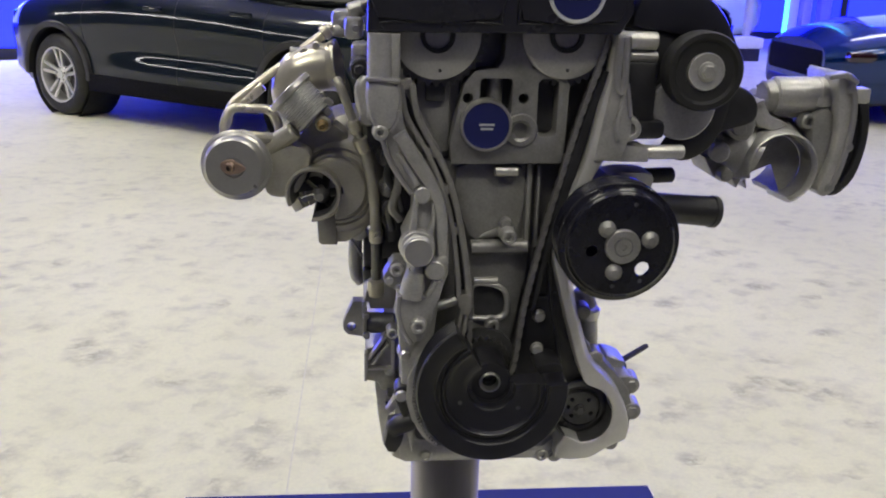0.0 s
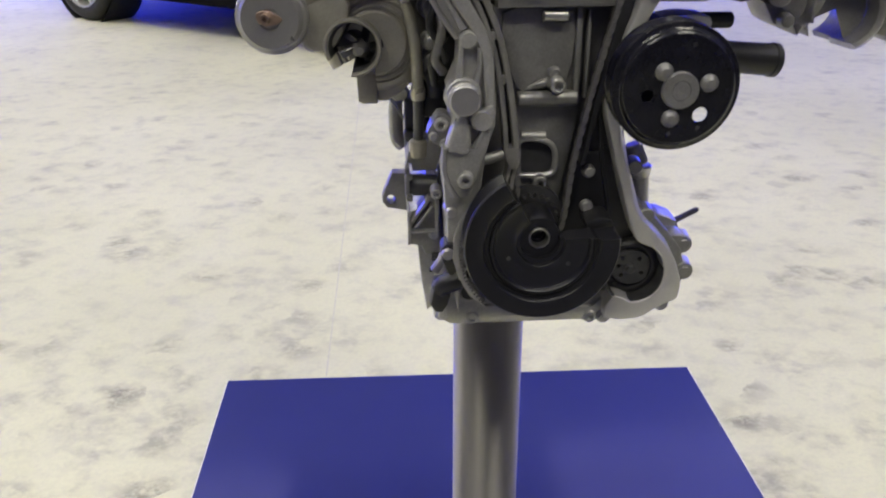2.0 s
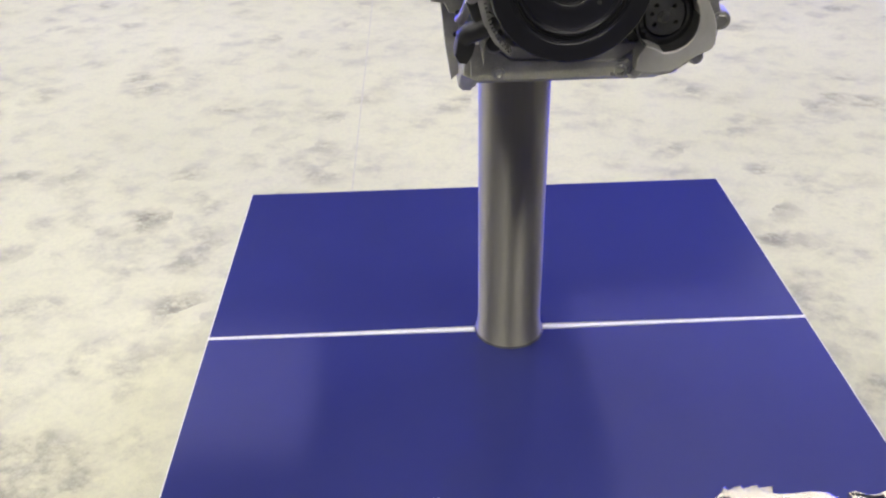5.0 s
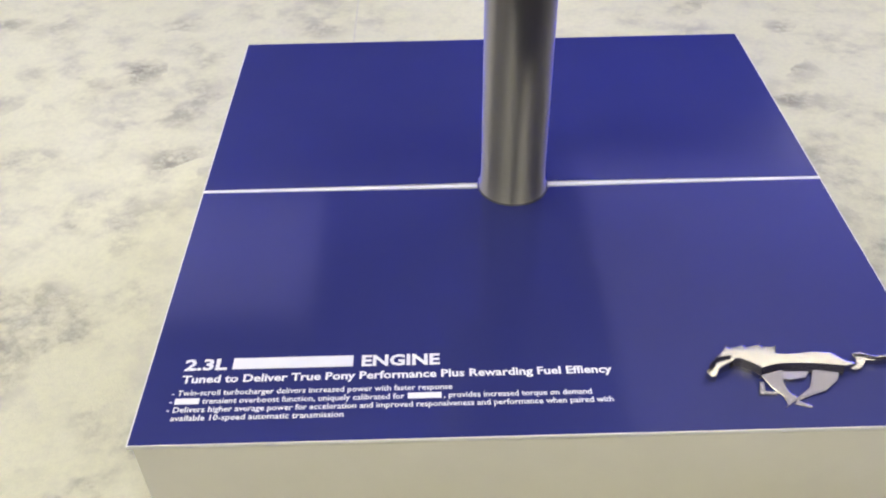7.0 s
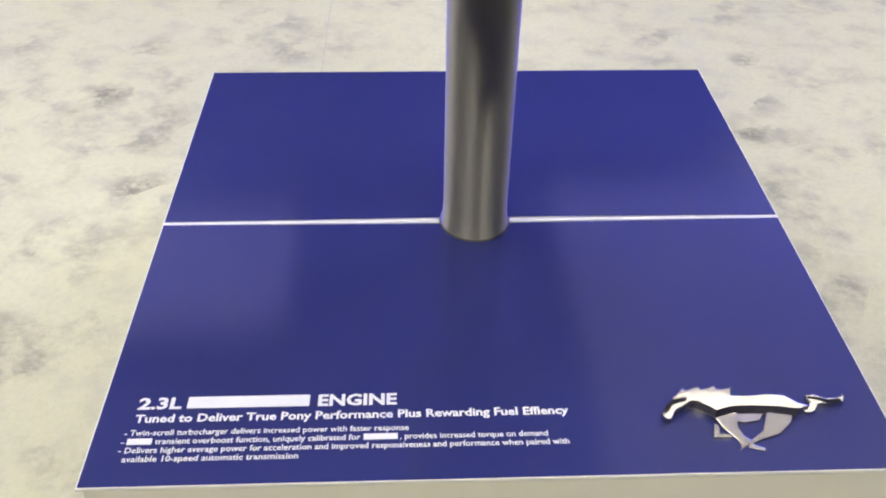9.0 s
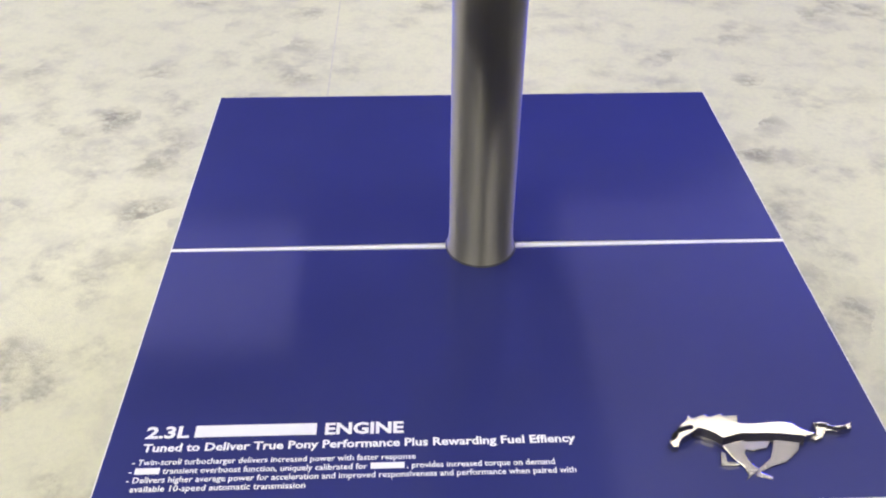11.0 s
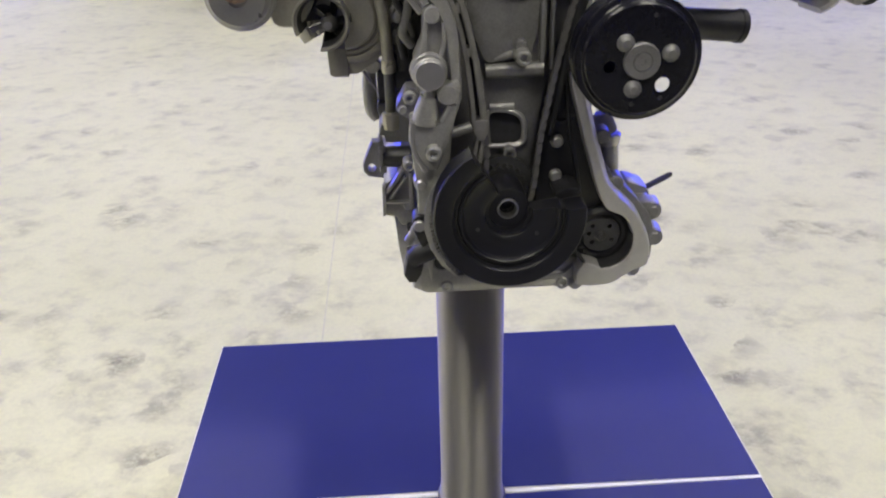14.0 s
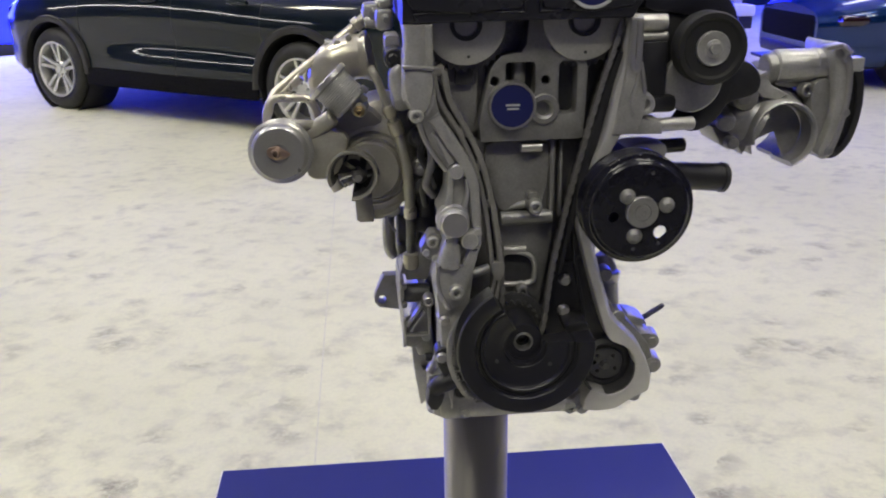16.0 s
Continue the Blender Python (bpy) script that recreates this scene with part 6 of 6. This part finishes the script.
prism(bm, rounded([(0.285, 1.166), (0.293, 1.173), (0.306, 1.160), (0.322, 1.142), (0.313, 1.122), (0.293, 1.126), (0.281, 1.146)], 2), -0.196, -0.12, r=0.004)
ear2 = part("flange_lug", bm, ALU_D, flange)
part("lug_edge", ribbon([(0.290, 1.173), (0.298, 1.163), (0.305, 1.152)], 0.008, -0.203, -0.193, 0.002), ALU, ear2)
boss(ear2, 0.300, -0.196, 1.137, 0.0085, 0.005, 0, ALU_D)
bm = B()
prism(bm, [(0.306, 1.162), (0.321, 1.170), (0.327, 1.166), (0.336, 1.152), (0.358, 1.141), (0.345, 1.133), (0.324, 1.138)], -0.195, -0.12, r=0.003)
part("web", bm, ALU, flange)
part("web_edge", ribbon([(0.309, 1.160), (0.320, 1.1655), (0.326, 1.1675)], 0.004, -0.199, -0.193, 0.001), ALU_M, flange)
bm = B()
tube(bm, [(0.288, -0.158, 1.108), (0.303, -0.166, 1.108), (0.318, -0.172, 1.106), (0.332, -0.176, 1.100)], [0.021, 0.025, 0.029, 0.031], 28)
part("cast_neck", bm, ALU, flange)
part("neck_ring", lathe(B(), [(0.0215, 0), (0.0240, 0.001), (0.0240, 0.007), (0.0215, 0.008)], (0.284, -0.157, 1.108), (1, -0.3, 0), 32), ALU, flange)
boss(flange, 0.284, -0.190, 1.108, 0.0105, 0.010, 0, ALU, axis=(-0.3, -1, 0))
boss(flange, 0.292, -0.192, 1.083, 0.0075, 0.009, 0, ALU_D)

# turbocharger, left
turbo = part("turbocharger", lathe(B(), [(0, -0.03), (0.030, -0.03), (0.052, -0.026), (0.060, -0.014), (0.0618, -0.006), (0.0612, 0.001), (0.0585, 0.0075), (0.0540, 0.0130), (0.0485, 0.0165), (0.0455, 0.0175), (0.0442, 0.0155), (0.0422, 0.0160), (0.0414, 0.0215), (0.0398, 0.0238), (0.0380, 0.0240), (0.0368, 0.0225), (0.0352, 0.0230), (0.0346, 0.0290), (0.0325, 0.0312), (0.012, 0.0318), (0, 0.0318)], (-0.1475, -0.148, 1.060), (-0.06, -1, 0.0), 64, -92, 214), TURBO, engine, "bronze-grey turbocharger")
bm = B()
lathe(bm, [(0.0285, -0.01), (0.0285, 0.034), (0.0302, 0.038), (0.0308, 0.043), (0.0300, 0.0464), (0.0284, 0.0468), (0.0262, 0.0440), (0.0242, 0.034), (0.0238, -0.01)], (-0.1695, -0.158, 1.060), (-0.08, -1, 0), 64, -94, 207)
part("compressor_inlet", bm, TURBO, turbo, "cut-open compressor inlet")
# Dark disc in the inlet: shade of the throat put into colour.
bm = B()
lathe(bm, [(0.0240, 0.0), (0.0240, 0.019), (0.008, 0.021), (0, 0.021)], (-0.1695, -0.158, 1.060), (-0.08, -1, 0), 40, -60, 190)
part("throat_shade_disc", bm, DARK, turbo)
# Dark liner that colours the inlet's inner wall as if in shade.
bm = B()
lathe(bm, [(0.0239, -0.005), (0.0239, 0.030), (0.0258, 0.0425), (0.0252, 0.0425), (0.0232, 0.030), (0.0232, -0.005)], (-0.1695, -0.158, 1.060), (-0.08, -1, 0), 64, -93, 206)
part("inlet_shade_liner", bm, DARK, turbo)
bm = B()
lathe(bm, [(0.012, -0.01), (0.0105, 0.010), (0.0070, 0.018), (0.0045, 0.026), (0, 0.0265)], (-0.164, -0.172, 1.056), (-0.08, -1, 0), 20)
whl = part("compressor_wheel", bm, ALU_D, turbo)
for k in range(6):
    a = TAU * k / 6 + 0.3
    bm = B()
    c, s = math.cos(a), math.sin(a)
    box(bm, (-0.164 + 0.016 * c, -0.182, 1.056 + 0.016 * s), (0.015, 0.016, 0.0016), 0.0, Matrix.Rotation(-a, 4, "Y") @ Matrix.Rotation(0.6, 4, "X"))
    part("blade", bm, STEEL_D, whl)
bm = B()
vol = [(-0.1400 + r * math.cos(a), -0.122, 1.060 + r * math.sin(a)) for a, r in zip(np.linspace(2.3, -1.5, 14), np.linspace(0.030, 0.024, 14))]
tube(bm, vol, [0.017 + 0.0009 * k for k in range(14)], 20)
part("volute", bm, TURBO, turbo)
bm = B()
prism(bm, [(-0.172, 1.024), (-0.149, 1.024), (-0.149, 0.9905), (-0.166, 0.9905), (-0.1705, 0.9935)], -0.166, -0.09, r=0.003)
foot = part("outlet_foot", bm, TURBO, turbo)
bm = B()
prism(bm, rounded([(-0.1485, 1.030), (-0.104, 1.040), (-0.105, 1.026), (-0.114, 1.010), (-0.128, 0.998), (-0.1485, 0.992)], 2), -0.160, -0.09, r=0.004)
part("outlet_neck", bm, TURBO, foot)
bm = B()
lathe(bm, [(0, -0.04), (0.050, -0.04), (0.053, -0.03), (0.053, -0.01), (0.046, 0.008), (0.03, 0.018), (0, 0.018)], (-0.132, -0.125, 1.092), (0.1, -1, 0), 40)
part("centre_housing", bm, TURBO, turbo)
bm = B()
prism(bm, rounded([(-0.2033, 1.0724), (-0.2189, 1.0872), (-0.2088, 1.1029), (-0.1931, 1.1182), (-0.1784, 1.1322), (-0.1530, 1.1336), (-0.1361, 1.1209), (-0.1233, 1.0994), (-0.1146, 1.0730), (-0.1365, 1.0573)], 3), -0.1625, -0.11, r=0.012)
part("bearing_cover", bm, TURBO, turbo)
# elbow and ribbed sleeve
bm = B()
tube(bm, [(-0.202, -0.130, 1.142), (-0.201, -0.128, 1.164), (-0.189, -0.126, 1.182), (-0.170, -0.124, 1.189), (-0.151, -0.124, 1.190)], [0.016, 0.0215, 0.0262, 0.0268, 0.0262], 32, 8, False)
elbow = part("exhaust_elbow", bm, TUBE, turbo, "pale bronze cast elbow")
part("flared_lip", lathe(B(), [(0.0255, -0.012), (0.0266, -0.006), (0.0290, -0.001), (0.0304, 0.0018), (0.0304, 0.0042), (0.0285, 0.0048), (0.0262, 0.002), (0.0215, -0.008), (0, -0.012)], (-0.1500, -0.1245, 1.1905), (0.97, -0.14, 0.16), 48), TUBE, elbow)
part("pipe_stub", rod(B(), (-0.2000, -0.128, 1.2065), (-0.1800, -0.128, 1.2040), 0.0060, seg=18, bevel=0.001), ALU, elbow)
for x, z, r in ((-0.184, 1.2075, 0.0045), (-0.1705, 1.2145, 0.0038), (-0.1540, 1.2150, 0.0042), (-0.190, 1.2020, 0.0035)):
    boss(elbow, x, -0.136, z, r, 0.005, 0, TUBE, name="flange_lump")
ax = Vector((0.70, -0.10, -0.70)).normalized()
bm = B()
prof = [(0, 0), (0.0255, 0), (0.0262, 0.0015), (0.0262, 0.0055), (0.0250, 0.0065)]
for k in range(11):
    prof += [(0.0228, 0.0072 + k * 0.0027), (0.0238, 0.0079 + k * 0.0027), (0.0238, 0.0088 + k * 0.0027), (0.0228, 0.0095 + k * 0.0027)]
prof += [(0.0238, 0.0375), (0.0238, 0.0400), (0.020, 0.0415), (0, 0.0415)]
lathe(bm, prof, (-0.1985, -0.176, 1.1700), ax, 48)
sleeve = part("ribbed_sleeve", bm, ALU, turbo, "finely ribbed aluminium sleeve")
bm = B()
lathe(bm, [(0.0265, -0.001), (0.0278, 0.000), (0.0278, 0.005), (0.0265, 0.006)], (-0.1985, -0.176, 1.1700), ax, 48)
part("clamp_band", bm, ALU_M, sleeve, "bright clamp band")
bm = B()
box(bm, (-0.1545, -0.196, 1.1610), (0.010, 0.008, 0.006), 0.0015, pose(0, 0, 0, 0, 42, 0))
box(bm, (-0.1560, -0.188, 1.1500), (0.009, 0.012, 0.008), 0.002, pose(0, 0, 0, 0, 42, 0))
part("sleeve_tab", bm, ALU_D, sleeve)
bm = B()
rod(bm, (-0.1600, -0.16, 1.138), (-0.1612, -0.197, 1.137), 0.0105, 0.0088, seg=24, bevel=0.002)
part("port_boss", bm, TURBO, turbo)
bm = B()
lathe(bm, [(0.0062, 0), (0.0062, 0.003), (0.0042, 0.004), (0.0038, 0.010), (0.0028, 0.011), (0.002, 0.010), (0.002, 0.004), (0, 0.004)], (-0.1613, -0.197, 1.1365), (-0.05, -1, -0.06), 20)
part("brass_nipple", bm, BRASS, turbo, "small brass nipple")
bm = B()
rod(bm, (-0.225, -0.175, 1.105), (-0.192, -0.185, 1.128), 0.011, 0.010, seg=20, bevel=0.002)
part("valve_tube", bm, TURBO, turbo)
bm = B()
prism(bm, rounded([(-0.222, 1.110), (-0.195, 1.112), (-0.175, 1.10), (-0.19, 1.06), (-0.215, 1.052), (-0.228, 1.065)], 3), -0.185, -0.13, r=0.005)
part("actuator_bracket", bm, TURBO, turbo)
# lettering cast into the housing, too worn to read
for k in range(7):
    a = 1.22 - k * 0.13
    bm = box(B(), (-0.1475 + 0.0560 * math.cos(a), -0.1580, 1.060 + 0.0560 * math.sin(a)), (0.0032, 0.005, 0.0070), 0.0005, Matrix.Rotation(1.57 - a, 4, "Y") @ Matrix.Rotation(0.3 * (-1) ** k, 4, "Y"))
    part("cast_mark", bm, TURBO, turbo)
# actuator can
bm = B()
lathe(bm, [(0.030, -0.030), (0.0345, -0.018), (0.0365, -0.010), (0.0368, -0.007), (0.0362, -0.004), (0.0335, -0.002), (0.0325, 0.005), (0.0295, 0.0085), (0.011, 0.0085), (0.010, 0.0075), (0, 0.0075)], (-0.2550, -0.206, 1.0920), (-0.06, -1, 0.02), 56)
can = part("actuator_can", bm, CAN, engine, "round grey-bronze pressure actuator")
bm = B()
lathe(bm, [(0.0085, 0), (0.008, 0.002), (0.0055, 0.003), (0.0045, 0.009), (0.0025, 0.009), (0.0022, 0.003), (0, 0.003)], (-0.2580, -0.2145, 1.0935), (-0.15, -1, 0.02), 20)
part("copper_nipple", bm, COPPER, can, "copper-coloured hose nipple")
part("nipple_plate", prism(B(), rounded([(-0.2685, 1.0975), (-0.2600, 1.1010), (-0.2450, 1.0950), (-0.2430, 1.0905), (-0.2530, 1.0860), (-0.2660, 1.0885)], 3), -0.2172, -0.2135, r=0.0008), COPPER, can)
part("can_rim", lathe(B(), [(0.0362, -0.012), (0.0382, -0.0105), (0.0384, -0.0075), (0.0366, -0.0055)], (-0.2550, -0.206, 1.0920), (-0.06, -1, 0.02), 56), CAN, can)
bm = B()
tube(bm, [(-0.25, -0.196, 1.125), (-0.235, -0.19, 1.121), (-0.215, -0.18, 1.118), (-0.20, -0.17, 1.112)], 0.006, 10)
part("can_bracket", bm, TURBO, can)
# pipes
tubes(turbo, "coolant_pipe", [(-0.271, -0.165, 1.118), (-0.271, -0.16, 1.133), (-0.262, -0.155, 1.146), (-0.240, -0.15, 1.146), (-0.222, -0.148, 1.143), (-0.213, -0.15, 1.128), (-0.213, -0.155, 1.105)], 0.0052, TUBE, "bent bronze-grey pipe")
tubes(turbo, "coolant_pipe", [(-0.270, -0.158, 1.128), (-0.263, -0.15, 1.150), (-0.245, -0.142, 1.165), (-0.222, -0.135, 1.182), (-0.206, -0.13, 1.192), (-0.190, -0.125, 1.193)], 0.0050, TUBE)
tubes(turbo, "coolant_pipe", [(-0.255, -0.146, 1.150), (-0.243, -0.145, 1.158), (-0.229, -0.145, 1.170)], 0.0052, TUBE)
tubes(turbo, "coolant_pipe", [(-0.186, -0.12, 1.208), (-0.163, -0.115, 1.225), (-0.147, -0.112, 1.238), (-0.130, -0.108, 1.252), (-0.100, -0.10, 1.266)], 0.0058, TUBE)
for p in ((-0.160, -0.116, 1.228), (-0.146, -0.112, 1.240)):
    bm = B()
    lathe(bm, [(0.0058, -0.005), (0.0085, -0.004), (0.0085, 0.004), (0.0058, 0.005)], p, (0.7, 0.1, 0.6), 18)
    part("pipe_collar", bm, TUBE, turbo)
oil = tubes(engine, "oil_feed_pipe", [(-0.146, -0.200, 1.186), (-0.141, -0.205, 1.176), (-0.135, -0.205, 1.160), (-0.128, -0.204, 1.140), (-0.120, -0.198, 1.118), (-0.112, -0.191, 1.090), (-0.1065, -0.187, 1.058), (-0.104, -0.178, 1.020), (-0.1035, -0.170, 0.975), (-0.1040, -0.165, 0.935)], 0.0047, TURBO, "slender oil feed pipe")
for p, d, k in (((-0.1270, -0.203, 1.136), (0.4, 0.05, -1), 1.0), ((-0.1195, -0.197, 1.115), (0.38, 0.1, -1), 1.2), ((-0.1040, -0.175, 1.005), (0.02, 0.1, -1), 1.15), ((-0.1040, -0.165, 0.938), (0, 0, -1), 1.5)):
    bm = B()
    lathe(bm, [(0.005, -0.008 * k), (0.0070 * k, -0.006 * k), (0.0073 * k, 0.0), (0.0068 * k, 0.006 * k), (0.005, 0.008 * k)], p, d, 18)
    part("hose_collar", bm, TUBE, oil)
bm = B()
tube(bm, [(-0.1195, -0.197, 1.115), (-0.112, -0.191, 1.090), (-0.1065, -0.187, 1.058), (-0.104, -0.176, 1.010)], 0.0066, 14)
part("hose_sleeve", bm, TURBO, oil, "braided grey hose")
# bent sheet with a bright edge, below the turbo
bm = B()
for p0, p1 in (((-0.140, 0.988), (-0.1185, 0.9560)), ((-0.1185, 0.9560), (-0.1045, 0.974)), ((-0.0905, 0.964), (-0.0975, 1.000))):
    d = Vector((p1[0] - p0[0], 0, p1[1] - p0[1]))
    box(bm, ((p0[0] + p1[0]) / 2, -0.105, (p0[1] + p1[1]) / 2), (d.length, 0.010, 0.0024), 0.0006, Matrix.Rotation(-math.atan2(d.z, d.x), 4, "Y"))
part("heat_shield", bm, ALU_M, engine, "thin bright heat shield sheet")
bm = B()
rod(bm, (-0.1235, -0.110, 0.992), (-0.1235, -0.118, 0.990), 0.0105, seg=20, bevel=0.002)
part("shield_boss", bm, ALU, engine)
bm = B()
tube(bm, [(-0.1265, -0.085, 0.984), (-0.1290, -0.085, 0.966), (-0.1290, -0.085, 0.945), (-0.1275, -0.085, 0.926), (-0.1210, -0.085, 0.916)], [0.0070, 0.0085, 0.0090, 0.0085, 0.0070], 16)
part("drain_pipe", bm, ALU, engine)
bm = B()
box(bm, (-0.104, -0.10, 0.955), (0.030, 0.05, 0.060), 0.004)
box(bm, (-0.114, -0.125, 0.943), (0.012, 0.02, 0.014), 0.003)
part("drain_block", bm, STEEL_D, engine)
bm = B()
tube(bm, [(-0.104, -0.1765, 1.002), (-0.1037, -0.171, 0.975), (-0.1040, -0.166, 0.950)], 0.0058, 14)
part("lower_sleeve", bm, STEEL_D, oil)
# upper left head side
bm = B()
box(bm, (-0.1215, -0.185, 1.205), (0.017, 0.05, 0.036), 0.004)
box(bm, (-0.112, -0.17, 1.165), (0.022, 0.07, 0.060), 0.008)
side = part("head_side", bm, ALU, engine, "cast head side housing")
bm = B()
rod(bm, (-0.1200, -0.205, 1.2005), (-0.1200, -0.236, 1.1995), 0.0120, 0.0112, seg=24, bevel=0.0015)
cap = part("black_cap", bm, BLACK, side)
bm = B()
rod(bm, (-0.1215, -0.236, 1.1995), (-0.1217, -0.240, 1.1995), 0.0058, 0.0050, seg=16, bevel=0.001)
part("cap_plug", bm, BLACK, cap)
bm = B()
tube(bm, [(-0.114, -0.235, 1.192), (-0.1185, -0.236, 1.183), (-0.1175, -0.236, 1.170), (-0.1130, -0.238, 1.156)], [0.006, 0.008, 0.009, 0.010], 16)
part("side_shoulder", bm, ALU, side)
bm = B()
box(bm, (-0.128, -0.15, 1.236), (0.020, 0.04, 0.024), 0.005)
box(bm, (-0.143, -0.115, 1.243), (0.020, 0.04, 0.020), 0.005)
rod(bm, (-0.151, -0.135, 1.231), (-0.136, -0.135, 1.230), 0.0065, seg=16, bevel=0.0015)
rod(bm, (-0.134, -0.150, 1.252), (-0.118, -0.150, 1.257), 0.009, seg=16, bevel=0.0015)
house = part("thermostat", bm, ALU, side)
bolt(house, -0.139, -0.140, 1.240, 0.0048, 0.005, STEEL)
bolt(house, -0.126, -0.172, 1.236, 0.0050, 0.005, STEEL)

# lower left side of the block
bm = B()
prism(bm, [(-0.116, 0.870), (-0.108, 0.873), (-0.094, 0.890), (-0.083, 0.888), (-0.080, 0.815), (-0.098, 0.815), (-0.103, 0.826), (-0.1175, 0.829)], -0.190, 0.05, r=0.003)
low = part("block_side", bm, ALU_D, engine, "ribbed lower block side")
for p0, p1, w in (((-0.1130, 0.860), (-0.0935, 0.8885), 0.0035), ((-0.1090, 0.853), (-0.0900, 0.8800), 0.0035), ((-0.0845, 0.845), (-0.0845, 0.885), 0.0040), ((-0.1160, 0.869), (-0.1165, 0.832), 0.0040), ((-0.114, 0.8475), (-0.086, 0.8475), 0.0028)):
    part("rib", ribbon([p0, ((p0[0] + p1[0]) / 2, (p0[1] + p1[1]) / 2), p1], w, -0.199, -0.187, 0.001), ALU, low)
bm = B()
prism(bm, [(-0.119, 0.921), (-0.113, 0.921), (-0.111, 0.912), (-0.084, 0.912), (-0.078, 0.935), (-0.078, 0.960), (-0.098, 0.945), (-0.116, 0.935)], -0.170, -0.09, r=0.003)
part("filter_housing", bm, ALU_D, low)
bm = B()
rod(bm, (-0.116, -0.172, 0.8965), (-0.082, -0.172, 0.8955), 0.0125, seg=24, bevel=0.002)
cyl = part("sensor_body", bm, STEEL_D, low, "dark horizontal cylinder")
bm = B()
box(bm, (-0.1175, -0.170, 0.9025), (0.0050, 0.03, 0.036), 0.001)
part("end_plate", bm, ALU_D, cyl)
bm = B()
box(bm, (-0.1155, -0.186, 0.9110), (0.0075, 0.010, 0.007), 0.002)
box(bm, (-0.1155, -0.186, 0.8860), (0.0075, 0.010, 0.007), 0.002)
part("clip", bm, ALU_D, cyl)
bm = B()
prism(bm, [(-0.095, 0.826), (-0.113, 0.824), (-0.136, 0.824), (-0.146, 0.802), (-0.1515, 0.788), (-0.1505, 0.778), (-0.144, 0.770), (-0.115, 0.765), (-0.095, 0.765)], 0.085, 0.105, [circle(-0.1385, 0.7835, 0.0062, 16)], r=0.002)
part("mount_ear", bm, ALU_D, low, "dark mounting ear with a hole")
bm = B()
box(bm, (-0.086, -0.13, 0.995), (0.030, 0.08, 0.040), 0.005)
tube(bm, [(-0.090, -0.165, 1.030), (-0.084, -0.172, 1.018), (-0.082, -0.174, 1.000)], 0.011, 16)
part("black_hose_block", bm, BLACK, low)
bm = B()
rod(bm, (-0.0905, -0.19, 0.813), (-0.080, -0.19, 0.813), 0.0055, seg=14, bevel=0.001)
part("black_grommet", bm, BLACK, low)
bm = B()
prism(bm, [(-0.107, 0.820), (-0.076, 0.820), (-0.073, 0.74), (-0.095, 0.720), (-0.102, 0.765)], -0.15, 0.18, r=0.003)
pside = part("pan_side", bm, ALU, low)
part("rib", ribbon([(-0.092, 0.778), (-0.085, 0.779), (-0.079, 0.781)], 0.0035, -0.156, -0.148, 0.001), DARK, pside)
bolt(low, -0.088, -0.190, 0.842, 0.0050, 0.005, STEEL)
# dark inside between block and head side: manifold and studs
bm = B()
box(bm, (-0.085, -0.06, 1.09), (0.07, 0.2, 0.16), 0.02)
manifold = part("exhaust_side", bm, STEEL_D, engine, "dark exhaust side of the engine")
for x, z, r, h, mm in ((-0.092, 1.098, 0.0085, 0.030, STEEL_D), (-0.0905, 1.062, 0.0075, 0.034, ALU_D), (-0.088, 1.040, 0.0105, 0.022, STEEL_D), (-0.080, 1.118, 0.0080, 0.026, ALU_D), (-0.096, 1.122, 0.0060, 0.030, BLACK)):
    bm = B()
    lathe(bm, [(r * 1.5, 0), (r * 1.5, h * 0.4), (r, h * 0.45), (r, h), (r * 0.6, h + 0.002), (0, h + 0.002)], (x, -0.165, z), (0.05, -1, 0.05), 14)
    part("stud_nut", bm, mm, manifold)
tubes(manifold, "black_cable", [(-0.10, -0.19, 1.135), (-0.088, -0.215, 1.108), (-0.0925, -0.216, 1.085), (-0.084, -0.216, 1.066), (-0.090, -0.21, 1.045), (-0.086, -0.2, 1.02)], 0.0045, BLACK)
tubes(manifold, "grey_pipe", [(-0.0840, -0.205, 1.104), (-0.0800, -0.222, 1.085), (-0.0835, -0.222, 1.064), (-0.0870, -0.222, 1.050), (-0.0780, -0.215, 1.036)], 0.0048, ALU_D)
tubes(manifold, "grey_pipe", [(-0.0750, -0.215, 1.075), (-0.0810, -0.222, 1.066), (-0.0760, -0.222, 1.048)], 0.0036, STEEL_D)
bm = B()
box(bm, (-0.081, -0.212, 1.106), (0.016, 0.016, 0.014), 0.004, pose(0, 0, 0, 0, 12, 0))
part("black_plug", bm, BLACK, manifold)
